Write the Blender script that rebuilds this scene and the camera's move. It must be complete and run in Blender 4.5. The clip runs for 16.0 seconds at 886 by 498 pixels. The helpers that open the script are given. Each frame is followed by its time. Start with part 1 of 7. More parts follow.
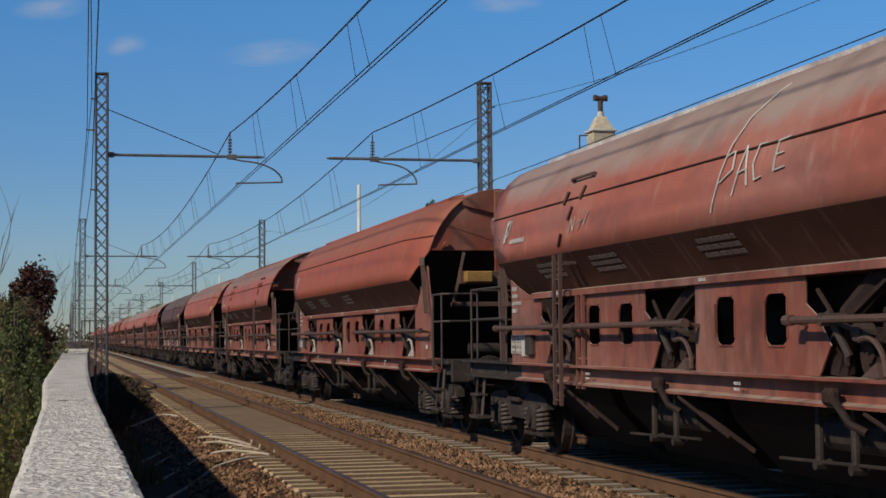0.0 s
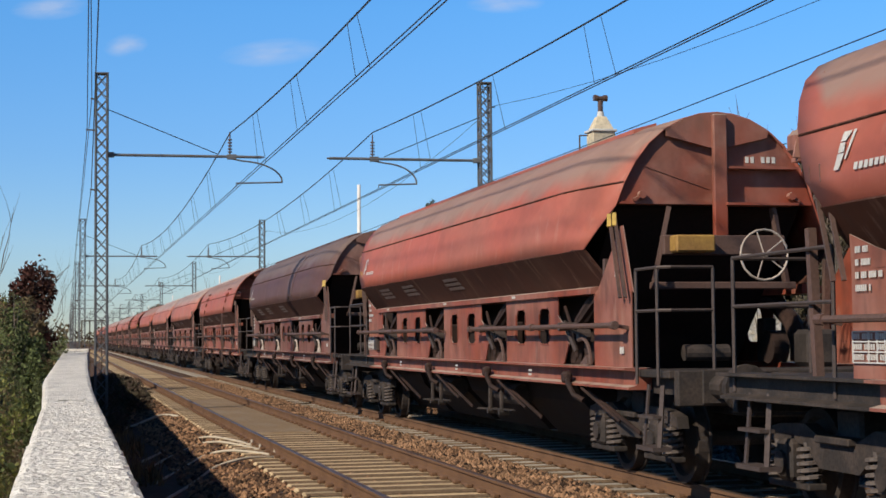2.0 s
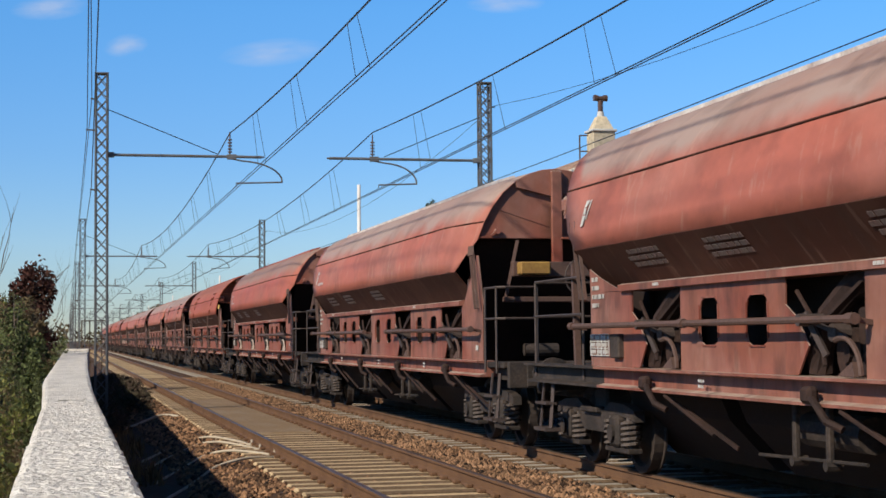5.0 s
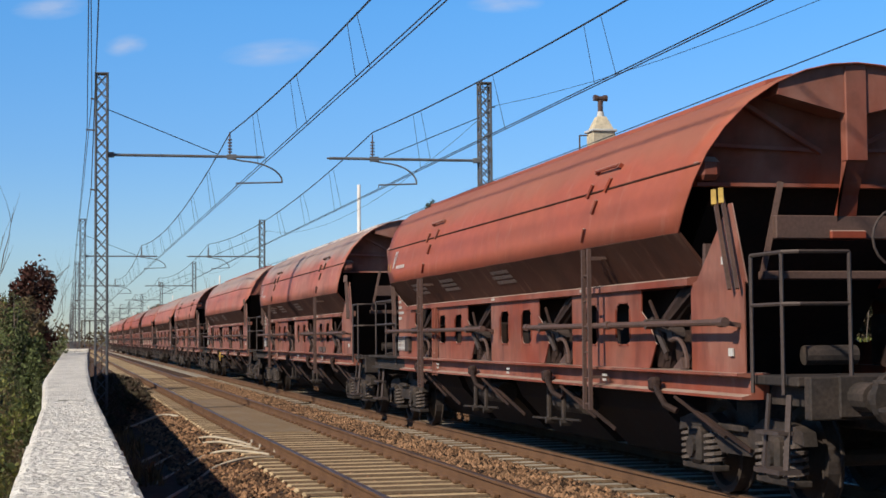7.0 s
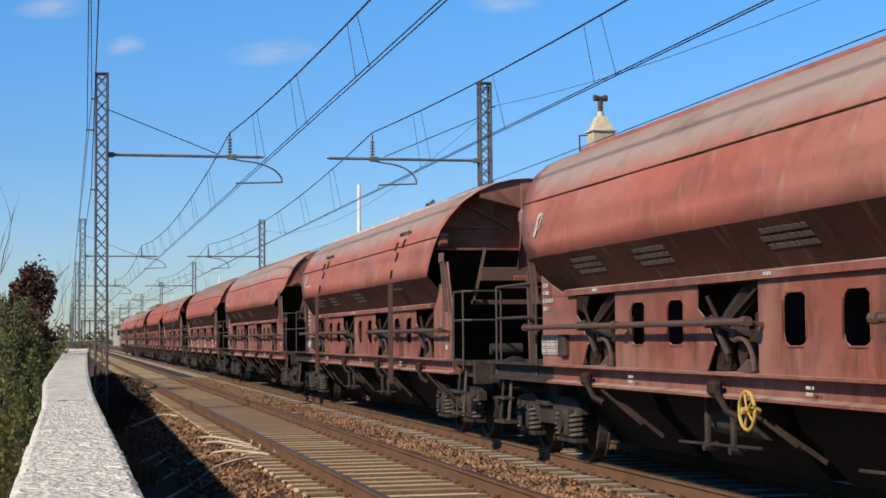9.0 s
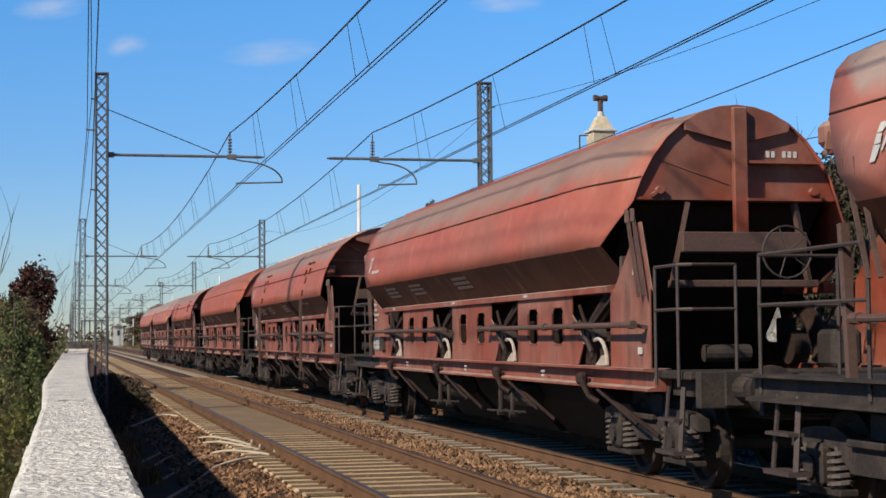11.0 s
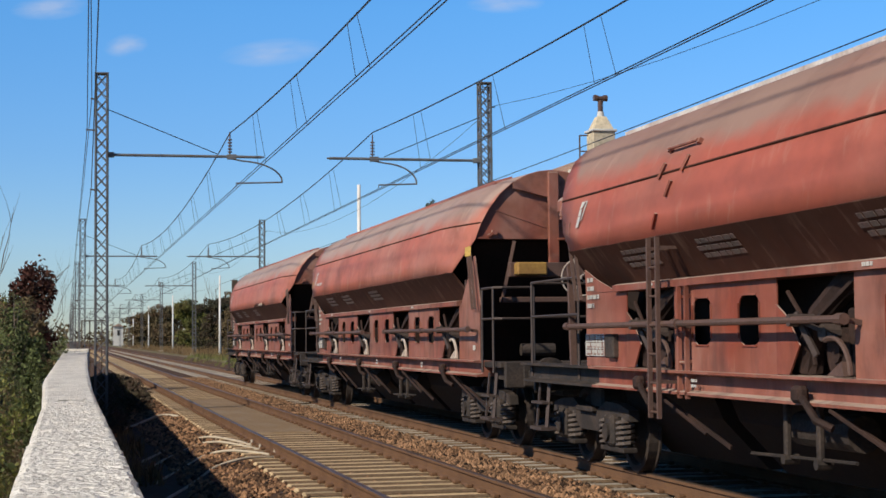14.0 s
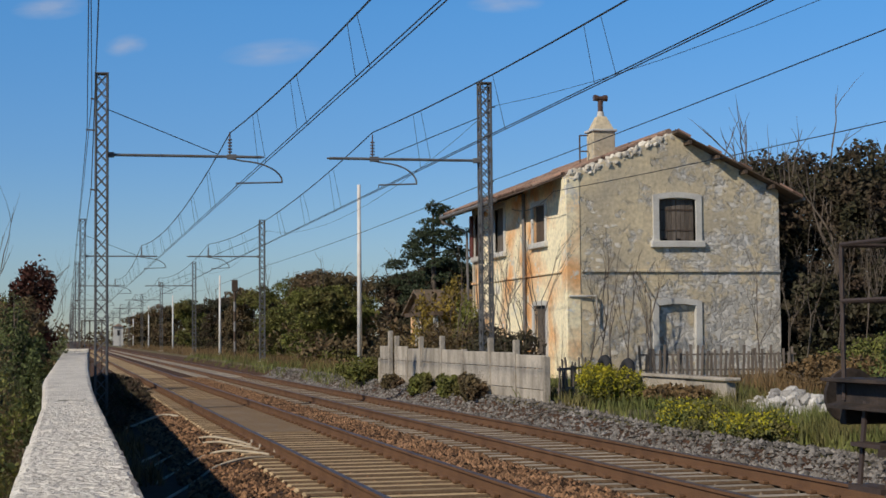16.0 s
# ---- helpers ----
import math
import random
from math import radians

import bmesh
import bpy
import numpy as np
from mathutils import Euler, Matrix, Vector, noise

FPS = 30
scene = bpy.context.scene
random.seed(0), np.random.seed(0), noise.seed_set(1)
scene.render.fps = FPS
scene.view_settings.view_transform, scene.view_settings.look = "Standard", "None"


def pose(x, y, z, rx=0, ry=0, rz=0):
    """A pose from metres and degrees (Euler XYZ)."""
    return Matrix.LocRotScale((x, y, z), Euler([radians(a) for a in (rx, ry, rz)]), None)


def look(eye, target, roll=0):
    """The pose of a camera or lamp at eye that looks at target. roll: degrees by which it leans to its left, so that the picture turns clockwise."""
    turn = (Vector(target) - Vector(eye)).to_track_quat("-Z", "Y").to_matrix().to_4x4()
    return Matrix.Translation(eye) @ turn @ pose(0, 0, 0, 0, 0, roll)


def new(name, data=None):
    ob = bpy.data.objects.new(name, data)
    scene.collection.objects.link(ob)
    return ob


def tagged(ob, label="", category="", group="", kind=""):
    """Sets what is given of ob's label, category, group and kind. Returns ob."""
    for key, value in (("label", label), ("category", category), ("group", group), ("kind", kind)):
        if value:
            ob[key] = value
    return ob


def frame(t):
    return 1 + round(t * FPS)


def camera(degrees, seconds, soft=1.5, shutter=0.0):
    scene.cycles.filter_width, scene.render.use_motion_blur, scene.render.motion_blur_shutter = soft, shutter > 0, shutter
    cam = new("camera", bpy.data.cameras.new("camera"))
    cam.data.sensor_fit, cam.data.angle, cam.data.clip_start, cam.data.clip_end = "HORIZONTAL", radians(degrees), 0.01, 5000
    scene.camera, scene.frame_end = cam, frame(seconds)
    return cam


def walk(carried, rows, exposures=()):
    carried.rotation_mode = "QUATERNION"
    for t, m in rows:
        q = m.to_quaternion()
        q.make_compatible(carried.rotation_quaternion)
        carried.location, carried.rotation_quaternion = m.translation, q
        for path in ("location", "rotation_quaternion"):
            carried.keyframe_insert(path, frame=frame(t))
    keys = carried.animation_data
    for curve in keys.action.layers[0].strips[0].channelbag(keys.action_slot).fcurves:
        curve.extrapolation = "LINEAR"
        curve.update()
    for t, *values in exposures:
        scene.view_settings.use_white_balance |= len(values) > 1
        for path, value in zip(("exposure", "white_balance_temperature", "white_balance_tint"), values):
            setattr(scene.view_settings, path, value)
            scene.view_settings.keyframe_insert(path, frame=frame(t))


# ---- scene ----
# The camera stands over the parapet and looks along the double track.
cam = camera(30.26, 16.0, 1.6)
EYE = (0.0, 0.0, 1.55)
YAW, PITCH = radians(12.942), radians(3.083)
AIM = (math.sin(YAW) * math.cos(PITCH), math.cos(YAW) * math.cos(PITCH), 1.55 + math.sin(PITCH))
STAND = look(EYE, AIM, -0.5)
walk(cam, [(0.0, STAND), (16.0, STAND)], [(0.0, -0.66), (0.5, -0.33), (1.0, -0.05), (1.5, 0.0), (14.5, -0.05), (15.5, -0.15), (16.0, -0.45)])

# Daylight: a clear autumn sky and a sun low over the near side of the line.
SUN_EL, SUN_AZ = radians(35.2), radians(240)
world = bpy.data.worlds.new("sky")
scene.world = world
world.use_nodes = True
nt = world.node_tree
nt.nodes.clear()
sky = nt.nodes.new("ShaderNodeTexSky")
sky.sky_type, sky.sun_disc = "NISHITA", False
sky.sun_elevation, sky.sun_rotation = SUN_EL, SUN_AZ
sky.air_density, sky.dust_density, sky.ozone_density = 1.0, 0.0, 3.5
bg = nt.nodes.new("ShaderNodeBackground")
bg.inputs["Strength"].default_value = 0.142
wo = nt.nodes.new("ShaderNodeOutputWorld")
deep = nt.nodes.new("ShaderNodeHueSaturation")
deep.inputs["Saturation"].default_value = 1.35
nt.links.new(sky.outputs[0], deep.inputs["Color"])
tint = nt.nodes.new("ShaderNodeMix")
tint.data_type, tint.blend_type = "RGBA", "MULTIPLY"
tint.inputs[0].default_value = 1.0
tint.inputs[7].default_value = (1.02, 0.98, 1.1, 1)
nt.links.new(deep.outputs[0], tint.inputs[6])
# the sky is evenly blue low down, deeper overhead
coord = nt.nodes.new("ShaderNodeTexCoord")
split = nt.nodes.new("ShaderNodeSeparateXYZ")
nt.links.new(coord.outputs["Generated"], split.inputs[0])
rise = nt.nodes.new("ShaderNodeValToRGB")
rise.color_ramp.elements[0].position, rise.color_ramp.elements[0].color = 0.0, (0.41, 0.51, 0.67, 1)
rise.color_ramp.elements[1].position, rise.color_ramp.elements[1].color = 0.5, (0.3, 0.3, 0.3, 1)
for at, c in ((0.045, (0.52, 0.62, 0.74)), (0.11, (0.64, 0.74, 0.84)), (0.2, (0.92, 0.98, 0.98))):
    e = rise.color_ramp.elements.new(at)
    e.color = (*c, 1)
nt.links.new(split.outputs["Z"], rise.inputs[0])
even = nt.nodes.new("ShaderNodeMix")
even.data_type, even.blend_type = "RGBA", "MULTIPLY"
even.inputs[0].default_value = 1.0
nt.links.new(tint.outputs[2], even.inputs[6])
nt.links.new(rise.outputs[0], even.inputs[7])
nt.links.new(even.outputs[2], bg.inputs[0])
nt.links.new(bg.outputs[0], wo.inputs[0])
SUN_FROM = Vector((math.sin(SUN_AZ) * math.cos(SUN_EL), math.cos(SUN_AZ) * math.cos(SUN_EL), math.sin(SUN_EL)))
sun = new("sun", bpy.data.lights.new("sun", "SUN"))
sun.data.energy, sun.data.angle, sun.data.color = 5.0, radians(1.2), (1.0, 0.9, 0.76)
sun.matrix_world = look(SUN_FROM * 60, (0, 0, 0))


# thin clouds, far off over the line
def cloud_material():
    m = bpy.data.materials.new("thin_cloud")
    m.use_nodes = True
    t = m.node_tree
    t.nodes.clear()
    out = t.nodes.new("ShaderNodeOutputMaterial")
    mix = t.nodes.new("ShaderNodeMixShader")
    clear = t.nodes.new("ShaderNodeBsdfTransparent")
    glow = t.nodes.new("ShaderNodeEmission")
    glow.inputs[0].default_value, glow.inputs[1].default_value = (0.72, 0.76, 0.9, 1), 0.85
    co = t.nodes.new("ShaderNodeTexCoord")
    grad = t.nodes.new("ShaderNodeTexGradient")
    grad.gradient_type = "SPHERICAL"
    t.links.new(co.outputs["Object"], grad.inputs[0])
    n = t.nodes.new("ShaderNodeTexNoise")
    n.inputs["Scale"].default_value, n.inputs["Detail"].default_value = 1.6, 5
    oi = t.nodes.new("ShaderNodeObjectInfo")
    add = t.nodes.new("ShaderNodeVectorMath")
    t.links.new(co.outputs["Object"], add.inputs[0])
    t.links.new(oi.outputs["Location"], add.inputs[1])
    t.links.new(add.outputs[0], n.inputs[0])
    mul = t.nodes.new("ShaderNodeMath")
    mul.operation = "MULTIPLY"
    t.links.new(grad.outputs["Color"], mul.inputs[0])
    t.links.new(n.outputs[0], mul.inputs[1])
    r = t.nodes.new("ShaderNodeMapRange")
    r.inputs["From Min"].default_value, r.inputs["From Max"].default_value, r.inputs["To Max"].default_value = 0.06, 0.5, 0.42
    t.links.new(mul.outputs[0], r.inputs[0])
    t.links.new(r.outputs[0], mix.inputs[0])
    t.links.new(clear.outputs[0], mix.inputs[1])
    t.links.new(glow.outputs[0], mix.inputs[2])
    t.links.new(mix.outputs[0], out.inputs[0])
    return m


CLOUD = cloud_material()
for bearing, height, wide, tall, lean in ((7.05, 9.95, 2.2, 0.55, -6), (1.95, 10.1, 0.9, 0.45, -12), (-0.6, 11.3, 1.5, 0.5, -8), (15.2, 11.6, 1.6, 0.4, 0)):
    a, b, far = radians(bearing), radians(height), 3000.0
    me = bpy.data.meshes.new("cloud")
    me.from_pydata([(-1, -1, 0), (1, -1, 0), (1, 1, 0), (-1, 1, 0)], [], [(0, 1, 2, 3)])
    me.materials.append(CLOUD)
    ob = tagged(new("cloud", me), "thin white wisp of cloud in the blue sky", "cloud", "clouds", "structure")
    place = Vector((math.sin(a) * math.cos(b), math.cos(a) * math.cos(b), math.sin(b))) * far
    ob.matrix_world = look(place, EYE, lean) @ Matrix.Diagonal((far * math.tan(radians(wide)), far * math.tan(radians(tall)), 1, 1))
    ob.visible_shadow = False


# ---- materials ----
def mat(name, base, rough=0.8, metal=0.0, vary=0.25, scale=3.0, fine=40.0, bump=0.15, second=None, amount=0.4, piece=0.0, stretch=(1, 1, 1), edge=0.08, bump_dist=0.01):
    """A surface with variation at two scales: broad stains towards a second colour, fine grain, and relief."""
    m = bpy.data.materials.new(name)
    m.use_nodes = True
    t = m.node_tree
    b = t.nodes["Principled BSDF"]
    b.inputs["Metallic"].default_value = metal
    co = t.nodes.new("ShaderNodeTexCoord")
    mp = t.nodes.new("ShaderNodeMapping")
    mp.inputs["Scale"].default_value = stretch
    t.links.new(co.outputs["Object"], mp.inputs[0])
    n1 = t.nodes.new("ShaderNodeTexNoise")
    n1.inputs["Scale"].default_value, n1.inputs["Detail"].default_value = scale, 6
    n2 = t.nodes.new("ShaderNodeTexNoise")
    n2.inputs["Scale"].default_value, n2.inputs["Detail"].default_value = fine, 4
    t.links.new(mp.outputs[0], n1.inputs[0])
    t.links.new(mp.outputs[0], n2.inputs[0])
    ramp = t.nodes.new("ShaderNodeMapRange")
    ramp.inputs["From Min"].default_value, ramp.inputs["From Max"].default_value = 0.5 - edge, 0.5 + edge * 2
    ramp.inputs["To Max"].default_value = amount
    t.links.new(n1.outputs[0], ramp.inputs[0])
    mix = t.nodes.new("ShaderNodeMix")
    mix.data_type = "RGBA"
    mix.inputs[6].default_value = (*base, 1)
    mix.inputs[7].default_value = (*(second or [c * 0.6 for c in base]), 1)
    t.links.new(ramp.outputs[0], mix.inputs[0])
    hsv = t.nodes.new("ShaderNodeHueSaturation")
    t.links.new(mix.outputs[2], hsv.inputs["Color"])
    grain = t.nodes.new("ShaderNodeMapRange")
    grain.inputs["From Min"].default_value, grain.inputs["From Max"].default_value = 0.25, 0.75
    grain.inputs["To Min"].default_value, grain.inputs["To Max"].default_value = 1 - vary, 1 + vary
    t.links.new(n2.outputs[0], grain.inputs[0])
    last = grain.outputs[0]
    if piece:
        oi = t.nodes.new("ShaderNodeObjectInfo")
        geo = t.nodes.new("ShaderNodeNewGeometry")
        add = t.nodes.new("ShaderNodeMath")
        add.operation = "ADD"
        t.links.new(oi.outputs["Random"], add.inputs[0])
        t.links.new(geo.outputs["Random Per Island"], add.inputs[1])
        fr = t.nodes.new("ShaderNodeMath")
        fr.operation = "FRACT"
        t.links.new(add.outputs[0], fr.inputs[0])
        pr = t.nodes.new("ShaderNodeMapRange")
        pr.inputs["To Min"].default_value, pr.inputs["To Max"].default_value = 1 - piece, 1 + piece
        t.links.new(fr.outputs[0], pr.inputs[0])
        mul = t.nodes.new("ShaderNodeMath")
        mul.operation = "MULTIPLY"
        t.links.new(last, mul.inputs[0])
        t.links.new(pr.outputs[0], mul.inputs[1])
        last = mul.outputs[0]
    t.links.new(last, hsv.inputs["Value"])
    t.links.new(hsv.outputs[0], b.inputs["Base Color"])
    rr = t.nodes.new("ShaderNodeMapRange")
    rr.inputs["To Min"].default_value, rr.inputs["To Max"].default_value = max(0.05, rough - 0.12), min(1, rough + 0.12)
    t.links.new(n1.outputs[0], rr.inputs[0])
    t.links.new(rr.outputs[0], b.inputs["Roughness"])
    b.inputs["Specular IOR Level"].default_value = 0.3
    bp = t.nodes.new("ShaderNodeBump")
    bp.inputs["Strength"].default_value, bp.inputs["Distance"].default_value = bump, bump_dist
    t.links.new(n2.outputs[0], bp.inputs["Height"])
    t.links.new(bp.outputs[0], b.inputs["Normal"])
    return m


def leafy(name, base, second, piece=0.45):
    m = mat(name, base, 0.75, 0, 0.2, 0.6, 30, 0.1, second, 0.9, piece)
    m.node_tree.nodes["Principled BSDF"].inputs["Subsurface Weight"].default_value = 0.0
    return m


M_BALLAST = mat("ballast", (0.085, 0.045, 0.025), 0.95, 0, 0.6, 0.7, 14, 0.9, (0.05, 0.032, 0.022), 0.6, 0.0, bump_dist=0.05)
M_STONE_RUST = mat("ballast_stone", (0.215, 0.122, 0.066), 0.9, 0, 0.3, 0.5, 30, 0.3, (0.115, 0.06, 0.032), 0.8, 0.95)
M_STONE_GREY = mat("grey_ballast_stone", (0.2, 0.185, 0.168), 0.9, 0, 0.3, 0.6, 30, 0.3, (0.125, 0.11, 0.095), 0.8, 0.6)
M_RUBBLE = mat("white_rubble", (0.5, 0.48, 0.45), 0.9, 0, 0.25, 3, 20, 0.5, (0.3, 0.28, 0.25), 0.6, 0.45)
M_RAIL = mat("rail_rust", (0.15, 0.08, 0.042), 0.85, 0.0, 0.3, 1.5, 50, 0.2, (0.085, 0.045, 0.026), 0.6)
M_RAILHEAD = mat("rail_head", (0.17, 0.12, 0.09), 0.45, 0.6, 0.2, 1.5, 60, 0.1, (0.1, 0.065, 0.045), 0.6)
M_WOODSLEEPER = mat("dusty_wood", (0.5, 0.375, 0.225), 0.9, 0, 0.35, 2.0, 25, 0.5, (0.26, 0.17, 0.09), 0.7, 0.3, (1, 8, 8))
M_CONCSLEEPER = mat("sleeper_concrete", (0.42, 0.375, 0.31), 0.9, 0, 0.25, 2.0, 30, 0.3, (0.28, 0.22, 0.16), 0.7, 0.25)
# dark brown that stands for shade on the sleepers' upright faces
M_SLEEPERSIDE = mat("sleeper_side_shade", (0.15, 0.1, 0.06), 0.95, 0, 0.3, 3, 25, 0.4, (0.08, 0.055, 0.036), 0.6)
M_PARAPET = mat("parapet_render", (0.74, 0.7, 0.63), 0.9, 0, 0.22, 2.5, 34, 1.0, (0.46, 0.43, 0.39), 0.6, bump_dist=0.03)
M_MASONRY = mat("parapet_stone", (0.2, 0.18, 0.16), 0.95, 0, 0.3, 2, 12, 0.6, (0.1, 0.09, 0.08), 0.6)
M_GALV = mat("galvanised_steel", (0.33, 0.34, 0.34), 0.55, 0.3, 0.12, 2, 40, 0.1, (0.24, 0.22, 0.2), 0.5)
M_DARKSTEEL = mat("weathered_steel", (0.16, 0.165, 0.17), 0.65, 0.2, 0.2, 2, 40, 0.1, (0.1, 0.08, 0.07), 0.6)
M_WIRE = mat("wire", (0.045, 0.05, 0.055), 0.5, 0.4, 0.1, 3, 40, 0.05)
M_INSUL = mat("insulator", (0.12, 0.07, 0.05), 0.3, 0, 0.1, 3, 40, 0.05)
M_WHITEPOLE = mat("pale_pole", (0.72, 0.7, 0.66), 0.7, 0, 0.1, 1.2, 20, 0.1, (0.5, 0.47, 0.42), 0.6)
M_CABLE = mat("pale_cable", (0.5, 0.43, 0.33), 0.7, 0, 0.1, 5, 40, 0.1)
M_EARTH = mat("earth", (0.16, 0.13, 0.075), 0.95, 0, 0.3, 0.15, 6, 0.5, (0.09, 0.1, 0.035), 0.9, bump_dist=0.05)


# ---- building helpers ----
def mesh_of(name, bm, material, smooth=False):
    me = bpy.data.meshes.new(name)
    bm.to_mesh(me)
    bm.free()
    for m in material if isinstance(material, (list, tuple)) else [material]:
        me.materials.append(m)
    if smooth:
        me.polygons.foreach_set("use_smooth", [True] * len(me.polygons))
    return me


def part(name, bm, material, parent=None, label="", smooth=False, m=None):
    """One bmesh as one mesh object under a thing or a part."""
    ob = new(name, mesh_of(name, bm, material, smooth))
    if parent is not None:
        ob.parent = parent
    if m is not None:
        ob.matrix_basis = m
    return tagged(ob, label)


def share(name, me, parent, m, label=""):
    ob = new(name, me)
    ob.parent = parent
    ob.matrix_basis = m
    return tagged(ob, label)


def thing(name, label, category, group="", kind="", m=None):
    ob = new(name)
    ob.empty_display_size = 0.2
    if m is not None:
        ob.matrix_basis = m
    return tagged(ob, label, category, group, kind)


def add_box(bm, x0, x1, y0, y1, z0, z1, bevel=0.0, m=None):
    r = bmesh.ops.create_cube(bm, size=1.0, matrix=Matrix.Translation(((x0 + x1) / 2, (y0 + y1) / 2, (z0 + z1) / 2)) @ Matrix.Diagonal((x1 - x0, y1 - y0, z1 - z0, 1)))
    vs = r["verts"]
    if bevel:
        es = list({e for v in vs for e in v.link_edges})
        g = bmesh.ops.bevel(bm, geom=es, offset=bevel, segments=1, affect="EDGES")
        vs = g["verts"]
    if m is not None:
        bmesh.ops.transform(bm, matrix=m, verts=vs)
    return vs


def box(x0, x1, y0, y1, z0, z1, bevel=0.0, m=None):
    bm = bmesh.new()
    add_box(bm, x0, x1, y0, y1, z0, z1, bevel, m)
    return bm


def add_rod(bm, a, b, r=0.02, seg=8, r2=None):
    a, b = Vector(a), Vector(b)
    d = b - a
    m = Matrix.Translation((a + b) / 2) @ d.to_track_quat("Z", "Y").to_matrix().to_4x4()
    return bmesh.ops.create_cone(bm, cap_ends=True, segments=seg, radius1=r, radius2=r if r2 is None else r2, depth=d.length, matrix=m)["verts"]


def rod(a, b, r=0.02, seg=8, r2=None):
    bm = bmesh.new()
    add_rod(bm, a, b, r, seg, r2)
    return bm


def add_bar(bm, a, b, w, h):
    """A square bar from a to b."""
    a, b = Vector(a), Vector(b)
    d = b - a
    m = Matrix.Translation((a + b) / 2) @ d.to_track_quat("Z", "Y").to_matrix().to_4x4() @ Matrix.Diagonal((w, h, d.length, 1))
    return bmesh.ops.create_cube(bm, size=1.0, matrix=m)["verts"]


def bars(pairs, w, h=None):
    bm = bmesh.new()
    for a, b in pairs:
        add_bar(bm, a, b, w, h or w)
    return bm


def add_path(bm, pts, r, seg=6):
    """A tube along points, one skin."""
    pts = [Vector(p) for p in pts]
    rings = []
    for i, p in enumerate(pts):
        d = (pts[min(i + 1, len(pts) - 1)] - pts[max(i - 1, 0)]).normalized()
        q = d.to_track_quat("Z", "Y")
        rings.append([bm.verts.new(p + q @ Vector((math.cos(a) * r, math.sin(a) * r, 0))) for a in [2 * math.pi * k / seg for k in range(seg)]])
    for a, b in zip(rings, rings[1:]):
        for k in range(seg):
            bm.faces.new((a[k], a[(k + 1) % seg], b[(k + 1) % seg], b[k]))
    bm.faces.new(rings[0][::-1])
    bm.faces.new(rings[-1])


def tube(pts, r, seg=6):
    bm = bmesh.new()
    add_path(bm, pts, r, seg)
    return bm


def add_prism(bm, poly, axis, a, b):
    """A closed outline of 2D points, thickened along an axis from a to b."""
    def at(p, s):
        return {"x": (s, p[0], p[1]), "y": (p[0], s, p[1]), "z": (p[0], p[1], s)}[axis]
    lo = [bm.verts.new(at(p, a)) for p in poly]
    hi = [bm.verts.new(at(p, b)) for p in poly]
    n = len(poly)
    fs = [bm.faces.new(lo[::-1]), bm.faces.new(hi)]
    for i in range(n):
        fs.append(bm.faces.new((lo[i], lo[(i + 1) % n], hi[(i + 1) % n], hi[i])))
    bmesh.ops.recalc_face_normals(bm, faces=fs)


def prism(poly, axis, a, b):
    bm = bmesh.new()
    add_prism(bm, poly, axis, a, b)
    return bm


def sweep_y(poly, y0, y1):
    return prism(poly, "y", y0, y1)


def from_arrays(name, verts, faces, material, smooth=False):
    me = bpy.data.meshes.new(name)
    me.from_pydata(verts, [], faces)
    for m in material if isinstance(material, (list, tuple)) else [material]:
        me.materials.append(m)
    if smooth:
        me.polygons.foreach_set("use_smooth", [True] * len(me.polygons))
    return me


# ---- ground ----
T1, T2 = 3.80, 7.15        # the middle of the near and of the far track
GAUGE = 0.752             # half the distance of the rail heads


def ground_z(x, y):
    """The height of the ground across the line."""
    knots = [(-400, -2.0), (-30, -1.4), (-2.0, -1.0), (-0.3, -0.7), (0.3, -0.5), (1.4, -0.42), (2.2, -0.22), (8.5, -0.2), (8.9, -0.12), (9.35, 0.2), (12, 0.28), (16, 0.32), (40, 0.6), (120, 2.5), (800, 4)]
    for (x0, z0), (x1, z1) in zip(knots, knots[1:]):
        if x <= x1:
            s = min(1, max(0, (x - x0) / (x1 - x0)))
            if abs(x - T1) < 1.22 or abs(x - T2) < 1.22:
                return -0.225
            near = min(1, max(0, (33 - y) / 9)) * min(1, max(0, (x - 8.7) / 0.8)) * min(1, max(0, (16 - x) / 3))
            return z0 + (z1 - z0) * s - 0.2 * near
    return knots[-1][1]


def build_ground():
    xs = [-600, -200, -60, -30, -15, -8, -4, -2, -1, -0.4, 0.3] + [0.5 + 0.25 * i for i in range(40)] + [11, 12, 13, 14, 16, 18, 21, 25, 30, 40, 60, 100, 200, 400, 800]
    ys = [-1500, -400, -120, -60, -20, 0] + [4 + 0.5 * i for i in range(110)] + [60 + 4 * i for i in range(30)] + [190, 220, 260, 320, 400, 600, 1000, 2500]
    verts = []
    for y in ys:
        for x in xs:
            rough = 0.03 if -0.5 < x < 12 and y < 60 else 0.0
            verts.append((x, y, ground_z(x, y) + rough * noise.noise((x * 3, y * 3, 0)) + 0.12 * noise.noise((x * 0.2, y * 0.2, 5)) * (x > 9.5 or x < -1)))
    n = len(xs)
    faces = [(j * n + i, j * n + i + 1, (j + 1) * n + i + 1, (j + 1) * n + i) for j in range(len(ys) - 1) for i in range(n - 1)]
    me = from_arrays("ground", verts, faces, [M_EARTH, M_BALLAST], True)
    for p in me.polygons:
        p.material_index = 1 if 0.3 < p.center.x < 9.3 else 0
    return tagged(new("ground", me), "earth and brown stone ballast along the railway line", "ground", kind="structure")


ground = build_ground()


